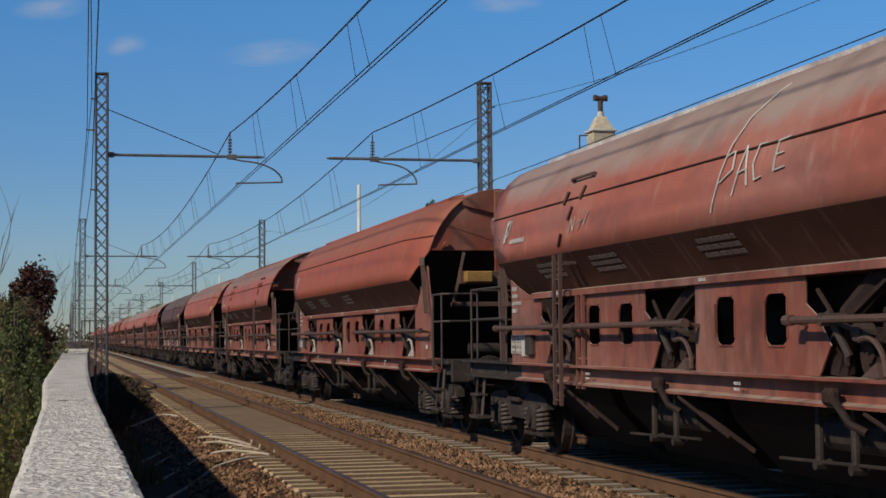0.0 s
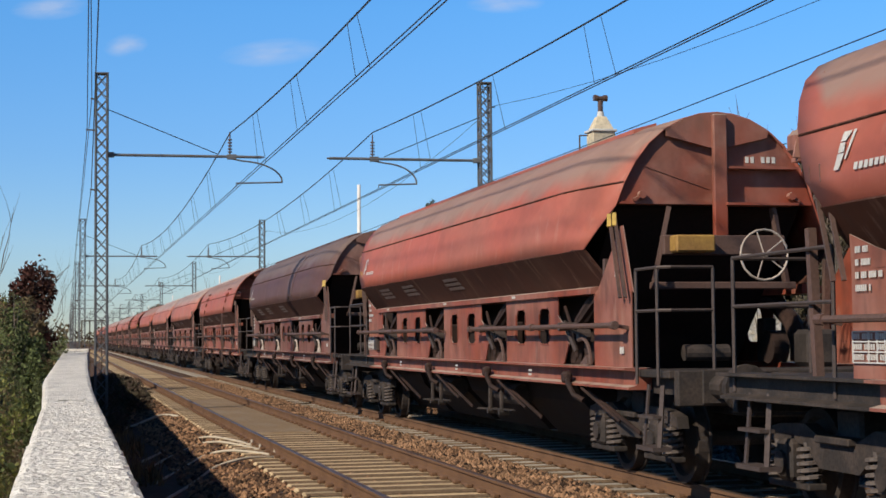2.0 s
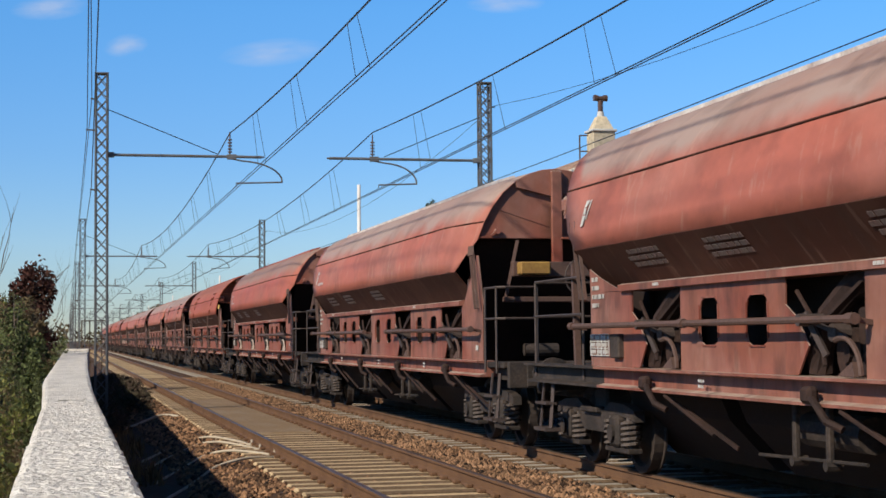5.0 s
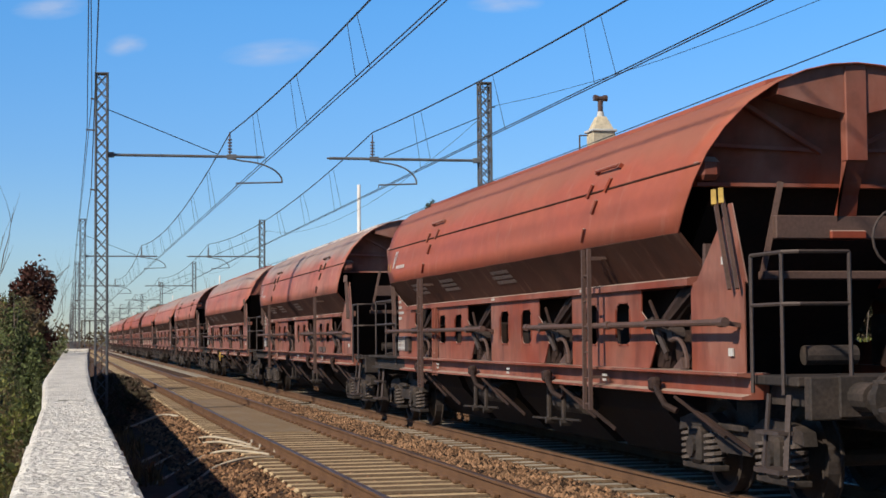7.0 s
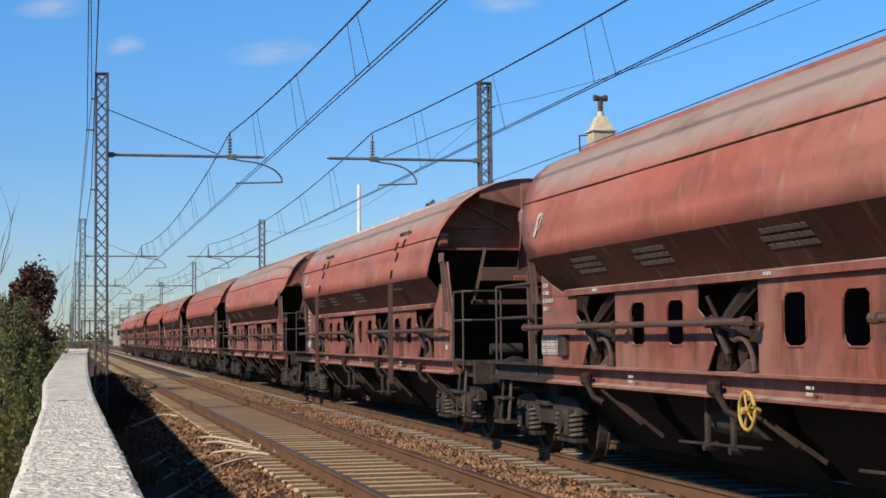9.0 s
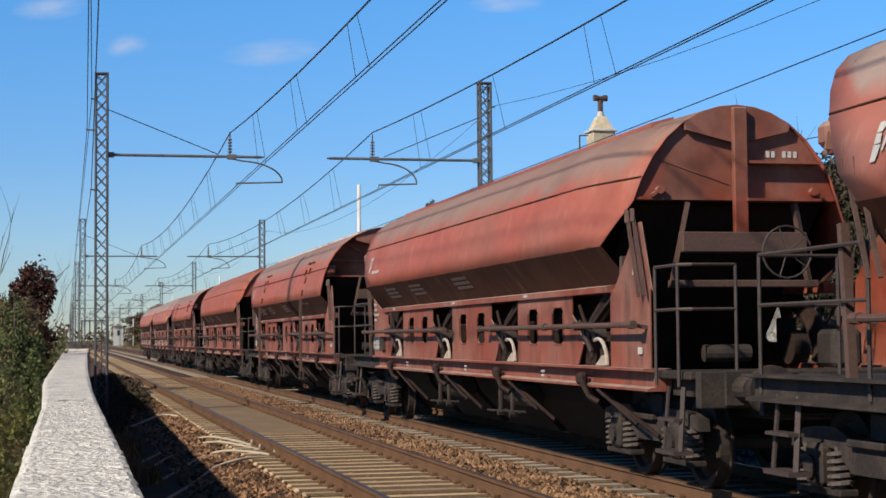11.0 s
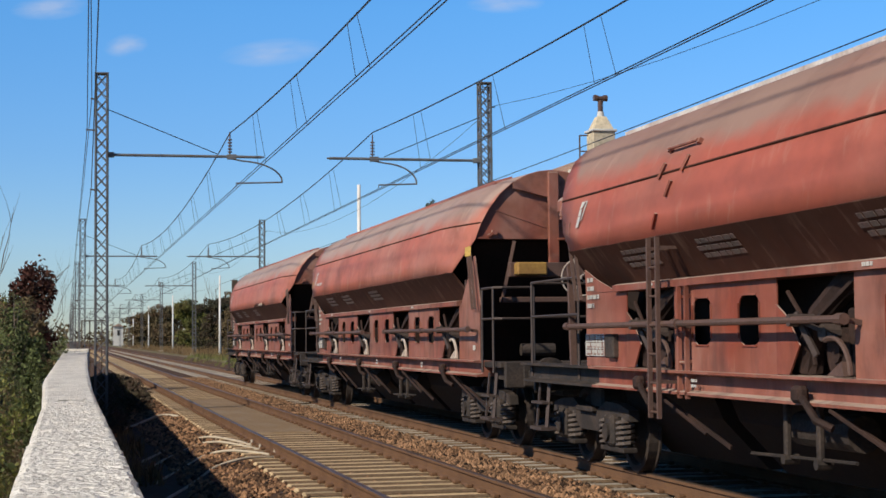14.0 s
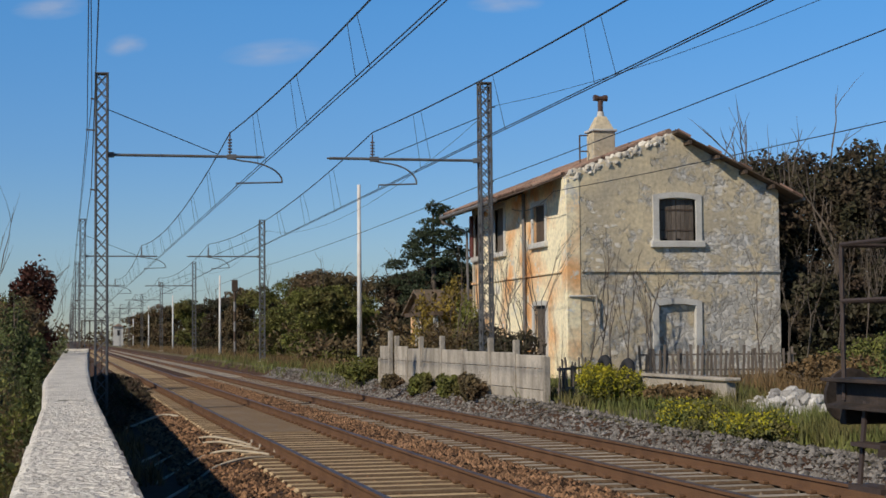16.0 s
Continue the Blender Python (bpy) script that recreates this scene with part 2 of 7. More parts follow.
# ---- tracks ----
def rail_profile():
    return [(-0.065, -0.16), (0.065, -0.16), (0.065, -0.148), (0.012, -0.13), (0.01, -0.045), (0.035, -0.035), (0.035, -0.004), (0.028, 0.0), (-0.028, 0.0), (-0.035, -0.004), (-0.035, -0.035), (-0.01, -0.045), (-0.012, -0.13), (-0.065, -0.148)]


def build_track(name, x, material, label, skew):
    track = thing(name, label, "railway track", "double track line", "structure", pose(x, 0, 0))
    for side in (-1, 1):
        bm = sweep_y([(a + side * GAUGE, b) for a, b in rail_profile()], -60, 420)
        rail = part("rail", bm, [M_RAIL, M_RAILHEAD], track, "rusty steel rail")
        for p in rail.data.polygons:
            if p.normal.z > 0.7 and p.center.z > -0.02:
                p.material_index = 1
    me = mesh_of("sleeper", box(-1.25, 1.25, -0.135, 0.135, -0.36, -0.162, 0.025), material)
    me.materials.append(M_SLEEPERSIDE)
    # faces along the line are painted darker than the top, as if shaded
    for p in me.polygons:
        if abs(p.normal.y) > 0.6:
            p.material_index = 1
    rest_v, rest_f = [], []
    clip = bmesh.new()
    for s in (-1, 1):
        for o in (-0.1, 0.1):
            add_box(clip, s * GAUGE + o - 0.04, s * GAUGE + o + 0.04, -0.06, 0.06, -0.162, -0.115, 0.012)
    clip_me = mesh_of("fastening", clip, M_RAIL)
    i, y = 0, -10.0
    while y < 300:
        jitter = random.uniform(-0.03, 0.03)
        turn = skew + random.uniform(-0.5, 0.5)
        if y < 75:
            s = share("sleeper", me, track, pose(0, y + jitter, random.uniform(-0.012, 0.004), 0, 0, turn))
            share("fastening", clip_me, s, pose(0, 0, 0))
        else:
            b = len(rest_v)
            c, d = math.cos(radians(turn)), math.sin(radians(turn))
            for z in (-0.3, -0.162):
                for u, v in ((-1.25, -0.12), (1.25, -0.12), (1.25, 0.12), (-1.25, 0.12)):
                    rest_v.append((u * c - v * d, y + u * d + v * c, z))
            rest_f += [(b + 4, b + 5, b + 6, b + 7), (b, b + 1, b + 5, b + 4), (b + 1, b + 2, b + 6, b + 5), (b + 2, b + 3, b + 7, b + 6), (b + 3, b, b + 4, b + 7)]
        y += 0.6
        i += 1
    far = new("far_sleepers", from_arrays("far_sleepers", rest_v, rest_f, material))
    far.parent = track
    tagged(far, kind="stuff")
    return track


track_near = build_track("near_track", T1, M_WOODSLEEPER, "rusty rails on dusty wooden sleepers in brown ballast", 1.2)
track_far = build_track("far_track", T2, M_CONCSLEEPER, "rusty rails on pale concrete sleepers in brown ballast", 1.0)


# ---- parapet wall ----
def build_parapet():
    knots = [(-30, -0.18, 0.24), (4, -0.18, 0.24), (12.6, -0.18, 0.24), (16, -0.22, 0.25), (19.5, -0.27, 0.28), (28, -0.25, 0.36), (45, -0.2, 0.56), (69, -0.14, 0.84)]
    wall = thing("parapet_wall", "rough grey rendered parapet wall beside the line", "wall", kind="structure")
    for nm, y0, y1 in (("coping", -8, 12.6), ("coping", 12.63, 69)):
        bm = bmesh.new()
        n = int((y1 - y0) / (0.035 if y1 < 20 else 0.12))
        rows = []
        for i in range(n + 1):
            y = y0 + (y1 - y0) * i / n
            for (a, l0, r0), (b, l1, r1) in zip(knots, knots[1:]):
                if y <= b:
                    s = (y - a) / (b - a)
                    l, r = l0 + (l1 - l0) * s, r0 + (r1 - r0) * s
                    break
            wob = 0.012
            l += wob * noise.noise((y * 6, 1, 0))
            r += wob * noise.noise((y * 6, 7, 0))
            sec = [(l + 0.03, -1.2), (l, 1.03), (l + 0.02, 1.09)] + [(l + (r - l) * q, 1.1) for q in (0.1, 0.2, 0.3, 0.4, 0.5, 0.6, 0.7, 0.8, 0.9)] + [(r - 0.02, 1.09), (r, 1.03), (r - 0.03, -1.2)]
            rows.append([bm.verts.new((x, y, z + (0.006 * noise.noise((x * 14, y * 11, 3)) + 0.007 * noise.noise((x * 30, y * 25, 9)) if z > 0 else 0))) for x, z in sec])
        for a, b in zip(rows, rows[1:]):
            for k in range(len(a) - 1):
                bm.faces.new((a[k], b[k], b[k + 1], a[k + 1])[::-1])
        for row in (rows[0], rows[-1]):
            for k in range(len(row) // 2):
                o = len(row) - 1 - k
                if o - k > 2:
                    bm.faces.new((row[k], row[k + 1], row[o - 1], row[o]))
        bmesh.ops.recalc_face_normals(bm, faces=bm.faces[:])
        part(nm, bm, M_PARAPET, wall)
    part("end_block", box(-0.16, 0.9, 69, 70.2, -1.2, 1.2, 0.03), M_PARAPET, wall)
    return wall


parapet = build_parapet()


# ---- overhead line ----
def lattice_mast(label, x, y, height, group):
    """A square lattice mast of four angle legs with crossed lacing."""
    mast = thing("catenary_mast", label, "mast", group, m=pose(x, y, 0))
    w = 0.135
    z0 = ground_z(x, y) - 0.1
    for sx in (-1, 1):
        for sy in (-1, 1):
            bm = bmesh.new()
            add_box(bm, sx * w - 0.028, sx * w + 0.028, sy * w - 0.006, sy * w + 0.006, z0, height)
            add_box(bm, sx * w - 0.006, sx * w + 0.006, sy * w - 0.028, sy * w + 0.028, z0, height)
            part("leg", bm, M_DARKSTEEL, mast)
    lace = bmesh.new()
    n = int((height - z0) / 0.3)
    for i in range(n):
        a, b = z0 + (height - z0) * i / n, z0 + (height - z0) * (i + 1) / n
        s = 1 if i % 2 else -1
        for o in (-w, w):
            add_bar(lace, (-w * s, o, a), (w * s, o, b), 0.02, 0.02)
            add_bar(lace, (w * s, o, a), (-w * s, o, b), 0.02, 0.02)
            add_bar(lace, (o, -w * s, a), (o, w * s, b), 0.02, 0.02)
            add_bar(lace, (o, w * s, a), (o, -w * s, b), 0.02, 0.02)
    tagged(part("lacing", lace, M_DARKSTEEL, mast), kind="stuff")
    part("cap", box(-w - 0.03, w + 0.03, -w - 0.03, w + 0.03, height, height + 0.03), M_DARKSTEEL, mast)
    part("foot", box(-0.3, 0.3, -0.3, 0.3, z0 - 0.3, z0 + 0.25, 0.03), M_CONCSLEEPER, mast, "concrete foot")
    return mast


BEAM, MESSENGER, CONTACT = 6.0, 6.61, 5.27


def cantilever(mast, side, reach, wire, out):
    """The arm over the track: beam, stay, insulator and curved steady arm. side: which way it points; out: whether the steady arm
    bows on past the wire or back to the mast."""
    s = side
    w = 0.135
    bm = tube([(s * w, 0, BEAM), (s * reach, 0, BEAM)], 0.035, 8)
    add_rod(bm, (s * reach, 0, BEAM), (s * (reach + 0.06), 0, BEAM), 0.02, 8)
    arm = part("arm", bm, M_DARKSTEEL, mast)
    part("clamp", box(s * 0.2 - 0.1, s * 0.2 + 0.1, -0.08, 0.08, BEAM - 0.06, BEAM + 0.06, 0.01), M_DARKSTEEL, mast)
    part("stay", tube([(s * w, 0, 7.1), (s * (wire - 0.3), 0, BEAM + 0.06)], 0.012, 5), M_WIRE, mast)
    ins = bmesh.new()
    for i in range(5):
        add_rod(ins, (s * wire, 0, BEAM + 0.1 + 0.075 * i), (s * wire, 0, BEAM + 0.13 + 0.075 * i), 0.055, 10)
    add_rod(ins, (s * wire, 0, BEAM), (s * wire, 0, MESSENGER), 0.018, 6)
    part("insulator", ins, M_INSUL, mast, "brown insulator string")
    o = 1 if out else -1
    far = 1.28 if out else 1.12
    pts = [(s * (wire + o * 0.05), 0, BEAM - 0.05)]
    for k in range(9):
        q = k / 8
        pts.append((s * (wire + o * (0.3 + (far - 0.3) * math.sin(q * math.pi / 2))), 0, BEAM - 0.1 - 0.44 * (1 - math.cos(q * math.pi / 2)) - 0.06 * q))
    pts += [(s * (wire + o * (far + 0.01)), 0, CONTACT + 0.12), (s * (wire + o * 0.15), 0, CONTACT + 0.08), (s * (wire + o * 0.15), 0, CONTACT)]
    part("steady_arm", tube(pts, 0.022, 6), M_DARKSTEEL, mast)
    part("bracket", box(s * wire - 0.07, s * wire + 0.16, -0.03, 0.03, BEAM - 0.07, BEAM + 0.06, 0.01), M_DARKSTEEL, mast)
    return arm


SPAN, FIRST = 48.6, 40.0
MAST_NEAR_X, MAST_FAR_X = 0.8, 10.3
for i in range(-1, 9):
    y = FIRST + SPAN * i
    m = lattice_mast("dark lattice steel mast with an arm over the near track", MAST_NEAR_X, y, 7.94, "catenary masts")
    cantilever(m, 1, 3.85, 3.87 - MAST_NEAR_X, True)
    m = lattice_mast("grey lattice steel mast with an arm over the far track", MAST_FAR_X, y, 7.96, "catenary masts")
    cantilever(m, -1, 3.98, MAST_FAR_X - 7.41, False)


def overhead_wires(x, shift, high, sag, label):
    line = thing("overhead_wire", label, "overhead wire", "overhead wires", m=pose(x, 0, 0))
    mess, con, con2, drop = bmesh.new(), bmesh.new(), bmesh.new(), bmesh.new()
    pts = []
    for i in range(-2, 8):
        y0 = FIRST + SPAN * i
        for k in range(16):
            q = k / 16
            pts.append((0.05 * math.sin(q * math.pi), y0 + SPAN * q, high - 4 * sag * q * (1 - q)))
        for k in range(7):
            q = 1 - (5.24 + 6.11 * k) / SPAN
            z = high - 4 * sag * q * (1 - q)
            for o in (-0.39, 0.39):
                add_rod(drop, (0.02, y0 + SPAN * q + o, z), (shift + (0.07 if o < 0 else 0), y0 + SPAN * q + o, CONTACT), 0.005, 4)
    add_path(mess, pts, 0.015, 5)
    ends = [(shift, FIRST + SPAN * i, CONTACT) for i in range(-2, 9)]
    add_path(con, ends, 0.0095, 5)
    add_path(con2, [(a + 0.07, b, c) for a, b, c in ends], 0.0095, 5)
    part("messenger_wire", mess, M_WIRE, line)
    part("contact_wire", con, M_WIRE, line)
    part("contact_wire", con2, M_WIRE, line)
    tagged(part("droppers", drop, M_WIRE, line), kind="stuff")
    return line


overhead_wires(3.87, 0.14, 6.58, 0.57, "dark messenger and contact wires over the near track")
overhead_wires(7.41, 0.18, 6.66, 0.55, "dark messenger and contact wires over the far track")


def line_wire(knots, sag, label, thick=0.01):
    """A wire hung from point to point."""
    pts = []
    for a, b in zip(knots, knots[1:]):
        a, b = Vector(a), Vector(b)
        for k in range(12):
            q = k / 12
            pts.append(a.lerp(b, q) - Vector((0, 0, 4 * sag * q * (1 - q))))
    pts.append(Vector(knots[-1]))
    return tagged(part("line_wire", tube(pts, thick, 5), M_WIRE), label, "wire", "line wires")


for x, z, x0, z0 in ((0.57, 7.37, -0.2, 7.7), (0.46, 6.62, -0.04, 7.7), (0.56, 5.18, 0.11, 7.6)):
    line_wire([(x0, FIRST - SPAN, z0)] + [(x, FIRST + SPAN * i, z) for i in range(8)], 0.15, "dark line wire strung along the near masts")
for i in range(0, 8):
    for x, z in ((0.57, 7.37), (0.46, 6.62), (0.56, 5.18)):
        b = part("wire_bracket", bars([((x - 0.03, FIRST + SPAN * i, z - 0.02), (MAST_NEAR_X - 0.1, FIRST + SPAN * i, z - 0.04))], 0.035), M_DARKSTEEL)
        tagged(b, "short dark steel bracket on a near mast", "bracket", "wire brackets")
    for x, z in ((10.55, 7.4), (10.5, 5.5)):
        b = part("wire_bracket", bars([((MAST_FAR_X + 0.1, FIRST + SPAN * i, z - 0.04), (x + 0.03, FIRST + SPAN * i, z - 0.02))], 0.035), M_DARKSTEEL)
        tagged(b, "short dark steel bracket on a far mast", "bracket", "wire brackets")
line_wire([(10.55, FIRST + SPAN * i, 7.4) for i in range(-1, 8)], 1.12, "thin dark wire strung along the far masts", 0.006)
line_wire([(10.5, FIRST + SPAN * i, 5.5 if i >= 0 else 5.85) for i in range(-1, 8)], 0.1, "dark line wire strung along the far masts")
line_wire([(13.6, -6, 4.9), (13.6, 45, 5.7), (14.3, 52, 5.75)], 0.25, "thin service wire to the old house")

# pale slender poles along the far side
pole_bm = rod((0, 0, 0), (0, 0, 7.85), 0.11, 12, 0.07)
pole_me = mesh_of("pale_pole", pole_bm, M_WHITEPOLE, True)
for i, y in enumerate((66.0, 128.7, 187.0, 243.0, 300.0)):
    p = tagged(new("pale_pole", pole_me), "slender pale painted pole beside the far track", "pole", "pale poles")
    p.matrix_basis = pose(11.65, y, ground_z(11.65, y) - (0.3 if i == 0 else 1.6))


# ---- hopper wagons ----
LENGTH = 20.205           # from coupling to coupling
PROFILE = [(-1.5, 2.52), (-1.485, 2.75), (-1.44, 3.0), (-1.36, 3.25), (-1.23, 3.48), (-1.04, 3.7), (-0.8, 3.87), (-0.52, 3.99), (-0.26, 4.05), (0, 4.07)]
PROFILE = PROFILE + [(-x, z) for x, z in PROFILE[-2::-1]]


def paint(name, base, dust, amount=0.55, grime=0.4, runs=0.0, rough=0.62, hood=False):
    """Oxide-red wagon paint, faded and dusted from above, with dark run marks."""
    m = mat(name, base, rough, 0, 0.08, 0.7, 9, 0.05, dust, amount * 0.4, stretch=(1.6, 0.5, 0.8))
    t = m.node_tree
    b = t.nodes["Principled BSDF"]
    src = b.inputs["Base Color"].links[0].from_socket
    co = t.nodes.new("ShaderNodeTexCoord")
    mp = t.nodes.new("ShaderNodeMapping")
    mp.inputs["Scale"].default_value = (0.4, 0.5, 0.5) if hood else (0.5, 1.5, 0.6)
    n = t.nodes.new("ShaderNodeTexNoise")
    n.inputs["Scale"].default_value, n.inputs["Detail"].default_value = 2.2, 6
    t.links.new(co.outputs["Object"], mp.inputs[0])
    oi = t.nodes.new("ShaderNodeObjectInfo")
    off = t.nodes.new("ShaderNodeVectorMath")
    off.operation = "SCALE"
    off.inputs[0].default_value = (31.0, 17.0, 23.0)
    t.links.new(oi.outputs["Random"], off.inputs["Scale"])
    t.links.new(off.outputs[0], mp.inputs["Location"])
    t.links.new(mp.outputs[0], n.inputs[0])
    r = t.nodes.new("ShaderNodeMapRange")
    r.inputs["From Min"].default_value, r.inputs["From Max"].default_value, r.inputs["To Max"].default_value = 0.56 - grime * 0.15, 0.8, grime
    t.links.new(n.outputs[0], r.inputs[0])
    mix = t.nodes.new("ShaderNodeMix")
    mix.data_type = "RGBA"
    mix.inputs[7].default_value = (base[0] * 0.4, base[1] * 0.45, base[2] * 0.5, 1)
    t.links.new(src, mix.inputs[6])
    t.links.new(r.outputs[0], mix.inputs[0])
    # dust that settles on what faces up
    geo = t.nodes.new("ShaderNodeNewGeometry")
    sep = t.nodes.new("ShaderNodeSeparateXYZ")
    t.links.new(geo.outputs["Normal"], sep.inputs[0])
    d = t.nodes.new("ShaderNodeMapRange")
    d.inputs["From Min"].default_value, d.inputs["From Max"].default_value, d.inputs["To Max"].default_value = (0.4 if hood else 0.12), (0.56 if hood else 0.8), amount
    # uneven edge of the dust
    nd = t.nodes.new("ShaderNodeTexNoise")
    nd.inputs["Scale"].default_value, nd.inputs["Detail"].default_value = 1.1, 7
    t.links.new(co.outputs["Object"], nd.inputs[0])
    add = t.nodes.new("ShaderNodeMath")
    add.operation = "MULTIPLY_ADD"
    add.inputs[1].default_value = 0.4 if hood else 0.7
    t.links.new(nd.outputs[0], add.inputs[0])
    shift = t.nodes.new("ShaderNodeMath")
    shift.operation = "SUBTRACT"
    shift.inputs[1].default_value = 0.2 if hood else 0.35
    t.links.new(sep.outputs["Z"], shift.inputs[0])
    t.links.new(shift.outputs[0], add.inputs[2])
    t.links.new(add.outputs[0], d.inputs[0])
    mix2 = t.nodes.new("ShaderNodeMix")
    mix2.data_type = "RGBA"
    mix2.inputs[7].default_value = (*dust, 1)
    t.links.new(mix.outputs[2], mix2.inputs[6])
    t.links.new(d.outputs[0], mix2.inputs[0])
    last = mix2.outputs[2]
    b.inputs["Specular IOR Level"].default_value = 0.3
    if runs:
        # pale and dark marks that water has drawn down the plates, and rusty patches
        broad = (((0.5, 0.5, 0.8), 0.5, 0.72, (0.045, 0.026, 0.02), runs), ((0.5, 2.6, 1.2), 0.58, 0.72, (0.5, 0.33, 0.25), runs), ((0.25, 0.25, 0.4), 0.48, 0.7, (base[0] * 0.72, base[1] * 0.82, base[2] * 0.8), runs * 0.8))
        for scale, lo, hi, colour, most in broad if hood else (((0.7, 0.75, 1.1), 0.45, 0.68, (base[0] * 0.85, base[1] * 1.12, base[2] * 0.95), runs), ((0.5, 3.6, 1.0), 0.57, 0.7, (0.36, 0.23, 0.17), runs * 0.6), ((0.9, 1.9, 0.8), 0.5, 0.66, (0.045, 0.026, 0.02), runs * 0.9), ((0.3, 0.33, 0.5), 0.5, 0.7, (0.25, 0.13, 0.085), runs * 0.35), ((0.5, 3.2, 0.7), 0.6, 0.72, (0.05, 0.03, 0.024), runs * 0.6)):
            mp2 = t.nodes.new("ShaderNodeMapping")
            mp2.inputs["Scale"].default_value = scale
            off2 = t.nodes.new("ShaderNodeVectorMath")
            off2.operation = "SCALE"
            off2.inputs[0].default_value = (9.0 + scale[1] * 5, 40.0, 13.0 + scale[2] * 7)
            t.links.new(oi.outputs["Random"], off2.inputs["Scale"])
            t.links.new(off2.outputs[0], mp2.inputs["Location"])
            n2 = t.nodes.new("ShaderNodeTexNoise")
            n2.inputs["Scale"].default_value, n2.inputs["Detail"].default_value, n2.inputs["Roughness"].default_value = 1.7, 7, 0.6
            t.links.new(co.outputs["Object"], mp2.inputs[0])
            t.links.new(mp2.outputs[0], n2.inputs[0])
            r2 = t.nodes.new("ShaderNodeMapRange")
            r2.inputs["From Min"].default_value, r2.inputs["From Max"].default_value, r2.inputs["To Max"].default_value = lo, hi, most
            t.links.new(n2.outputs[0], r2.inputs[0])
            mx = t.nodes.new("ShaderNodeMix")
            mx.data_type = "RGBA"
            mx.inputs[7].default_value = (*colour, 1)
            t.links.new(last, mx.inputs[6])
            t.links.new(r2.outputs[0], mx.inputs[0])
            last = mx.outputs[2]
    t.links.new(last, b.inputs["Base Color"])
    return m


COLOURS = {
    "red": ((0.31, 0.07, 0.037), (0.28, 0.195, 0.155), 0.85),
    "fresh": ((0.36, 0.073, 0.033), (0.3, 0.14, 0.09), 0.5),
    "brown": ((0.31, 0.086, 0.053), (0.36, 0.275, 0.235), 0.9),
    "grey": ((0.105, 0.046, 0.038), (0.17, 0.125, 0.108), 0.75),
}
HOOD = {"red": (0.4, 0.103, 0.066), "fresh": (0.38, 0.094, 0.053), "brown": (0.42, 0.126, 0.084)}
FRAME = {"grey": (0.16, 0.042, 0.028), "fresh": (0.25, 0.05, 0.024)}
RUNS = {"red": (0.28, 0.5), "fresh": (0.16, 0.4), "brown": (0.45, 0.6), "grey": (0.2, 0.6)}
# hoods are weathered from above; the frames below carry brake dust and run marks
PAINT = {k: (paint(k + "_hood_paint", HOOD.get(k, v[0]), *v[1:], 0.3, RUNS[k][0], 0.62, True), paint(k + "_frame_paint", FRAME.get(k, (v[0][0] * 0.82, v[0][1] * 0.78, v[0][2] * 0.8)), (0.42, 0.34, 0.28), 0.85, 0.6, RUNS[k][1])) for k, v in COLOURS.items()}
M_UNDER = mat("running_gear_grime", (0.036, 0.029, 0.025), 0.75, 0.1, 0.35, 3, 30, 0.25, (0.085, 0.062, 0.05), 0.7)
M_SPRING = mat("spring_steel", (0.13, 0.105, 0.09), 0.7, 0.2, 0.2, 4, 40, 0.1, (0.06, 0.045, 0.04), 0.6)
M_WHEEL = mat("wheel_steel", (0.055, 0.042, 0.035), 0.7, 0.2, 0.2, 3, 30, 0.1, (0.05, 0.04, 0.035), 0.6)
M_WHITE = mat("white_marking", (0.54, 0.52, 0.48), 0.7, 0, 0.15, 5, 40, 0.05, (0.45, 0.4, 0.36), 0.5)
M_YELLOW = mat("yellow_paint", (0.55, 0.36, 0.08), 0.6, 0, 0.15, 5, 40, 0.05, (0.4, 0.25, 0.08), 0.6)
# near-black red: the underside's own shade is put into this colour
M_HOODGREY = paint("shade_dark_underside", (0.05, 0.017, 0.01), (0.075, 0.038, 0.028), 0.3, 0.5, 0.3, 0.85)
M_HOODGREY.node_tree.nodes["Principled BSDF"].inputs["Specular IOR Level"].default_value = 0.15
M_PIPE = mat("dusty_pipe", (0.12, 0.07, 0.055), 0.65, 0.1, 0.2, 3, 30, 0.1, (0.09, 0.06, 0.05), 0.6)
M_RAILING = mat("railing_steel", (0.08, 0.06, 0.052), 0.6, 0.2, 0.2, 3, 30, 0.1, (0.07, 0.05, 0.045), 0.6)
M_HOSE = mat("pale_handle", (0.5, 0.42, 0.35), 0.7, 0, 0.2, 4, 30, 0.1, (0.25, 0.18, 0.14), 0.6)
M_FADED = mat("faded_lettering", (0.11, 0.085, 0.075), 0.8, 0, 0.3, 6, 40, 0.05, (0.14, 0.08, 0.07), 0.7)
M_OCHRE = mat("ochre_box", (0.33, 0.19, 0.05), 0.7, 0, 0.2, 3, 30, 0.05, (0.2, 0.1, 0.04), 0.6)
M_WALKWAY = mat("roof_walkway", (0.62, 0.57, 0.53), 0.7, 0.0, 0.25, 1.5, 30, 0.1, (0.25, 0.13, 0.1), 0.6)
M_CHUTE = mat("chute_dark_brown", (0.026, 0.015, 0.012), 0.85, 0, 0.3, 3, 20, 0.2, (0.055, 0.028, 0.02), 0.6)
# the deep shade within and below the frame is painted into this near-black
M_INSIDE = mat("hopper_shade", (0.016, 0.0095, 0.0075), 0.85, 0, 0.25, 2, 20, 0.2, (0.03, 0.017, 0.013), 0.6)


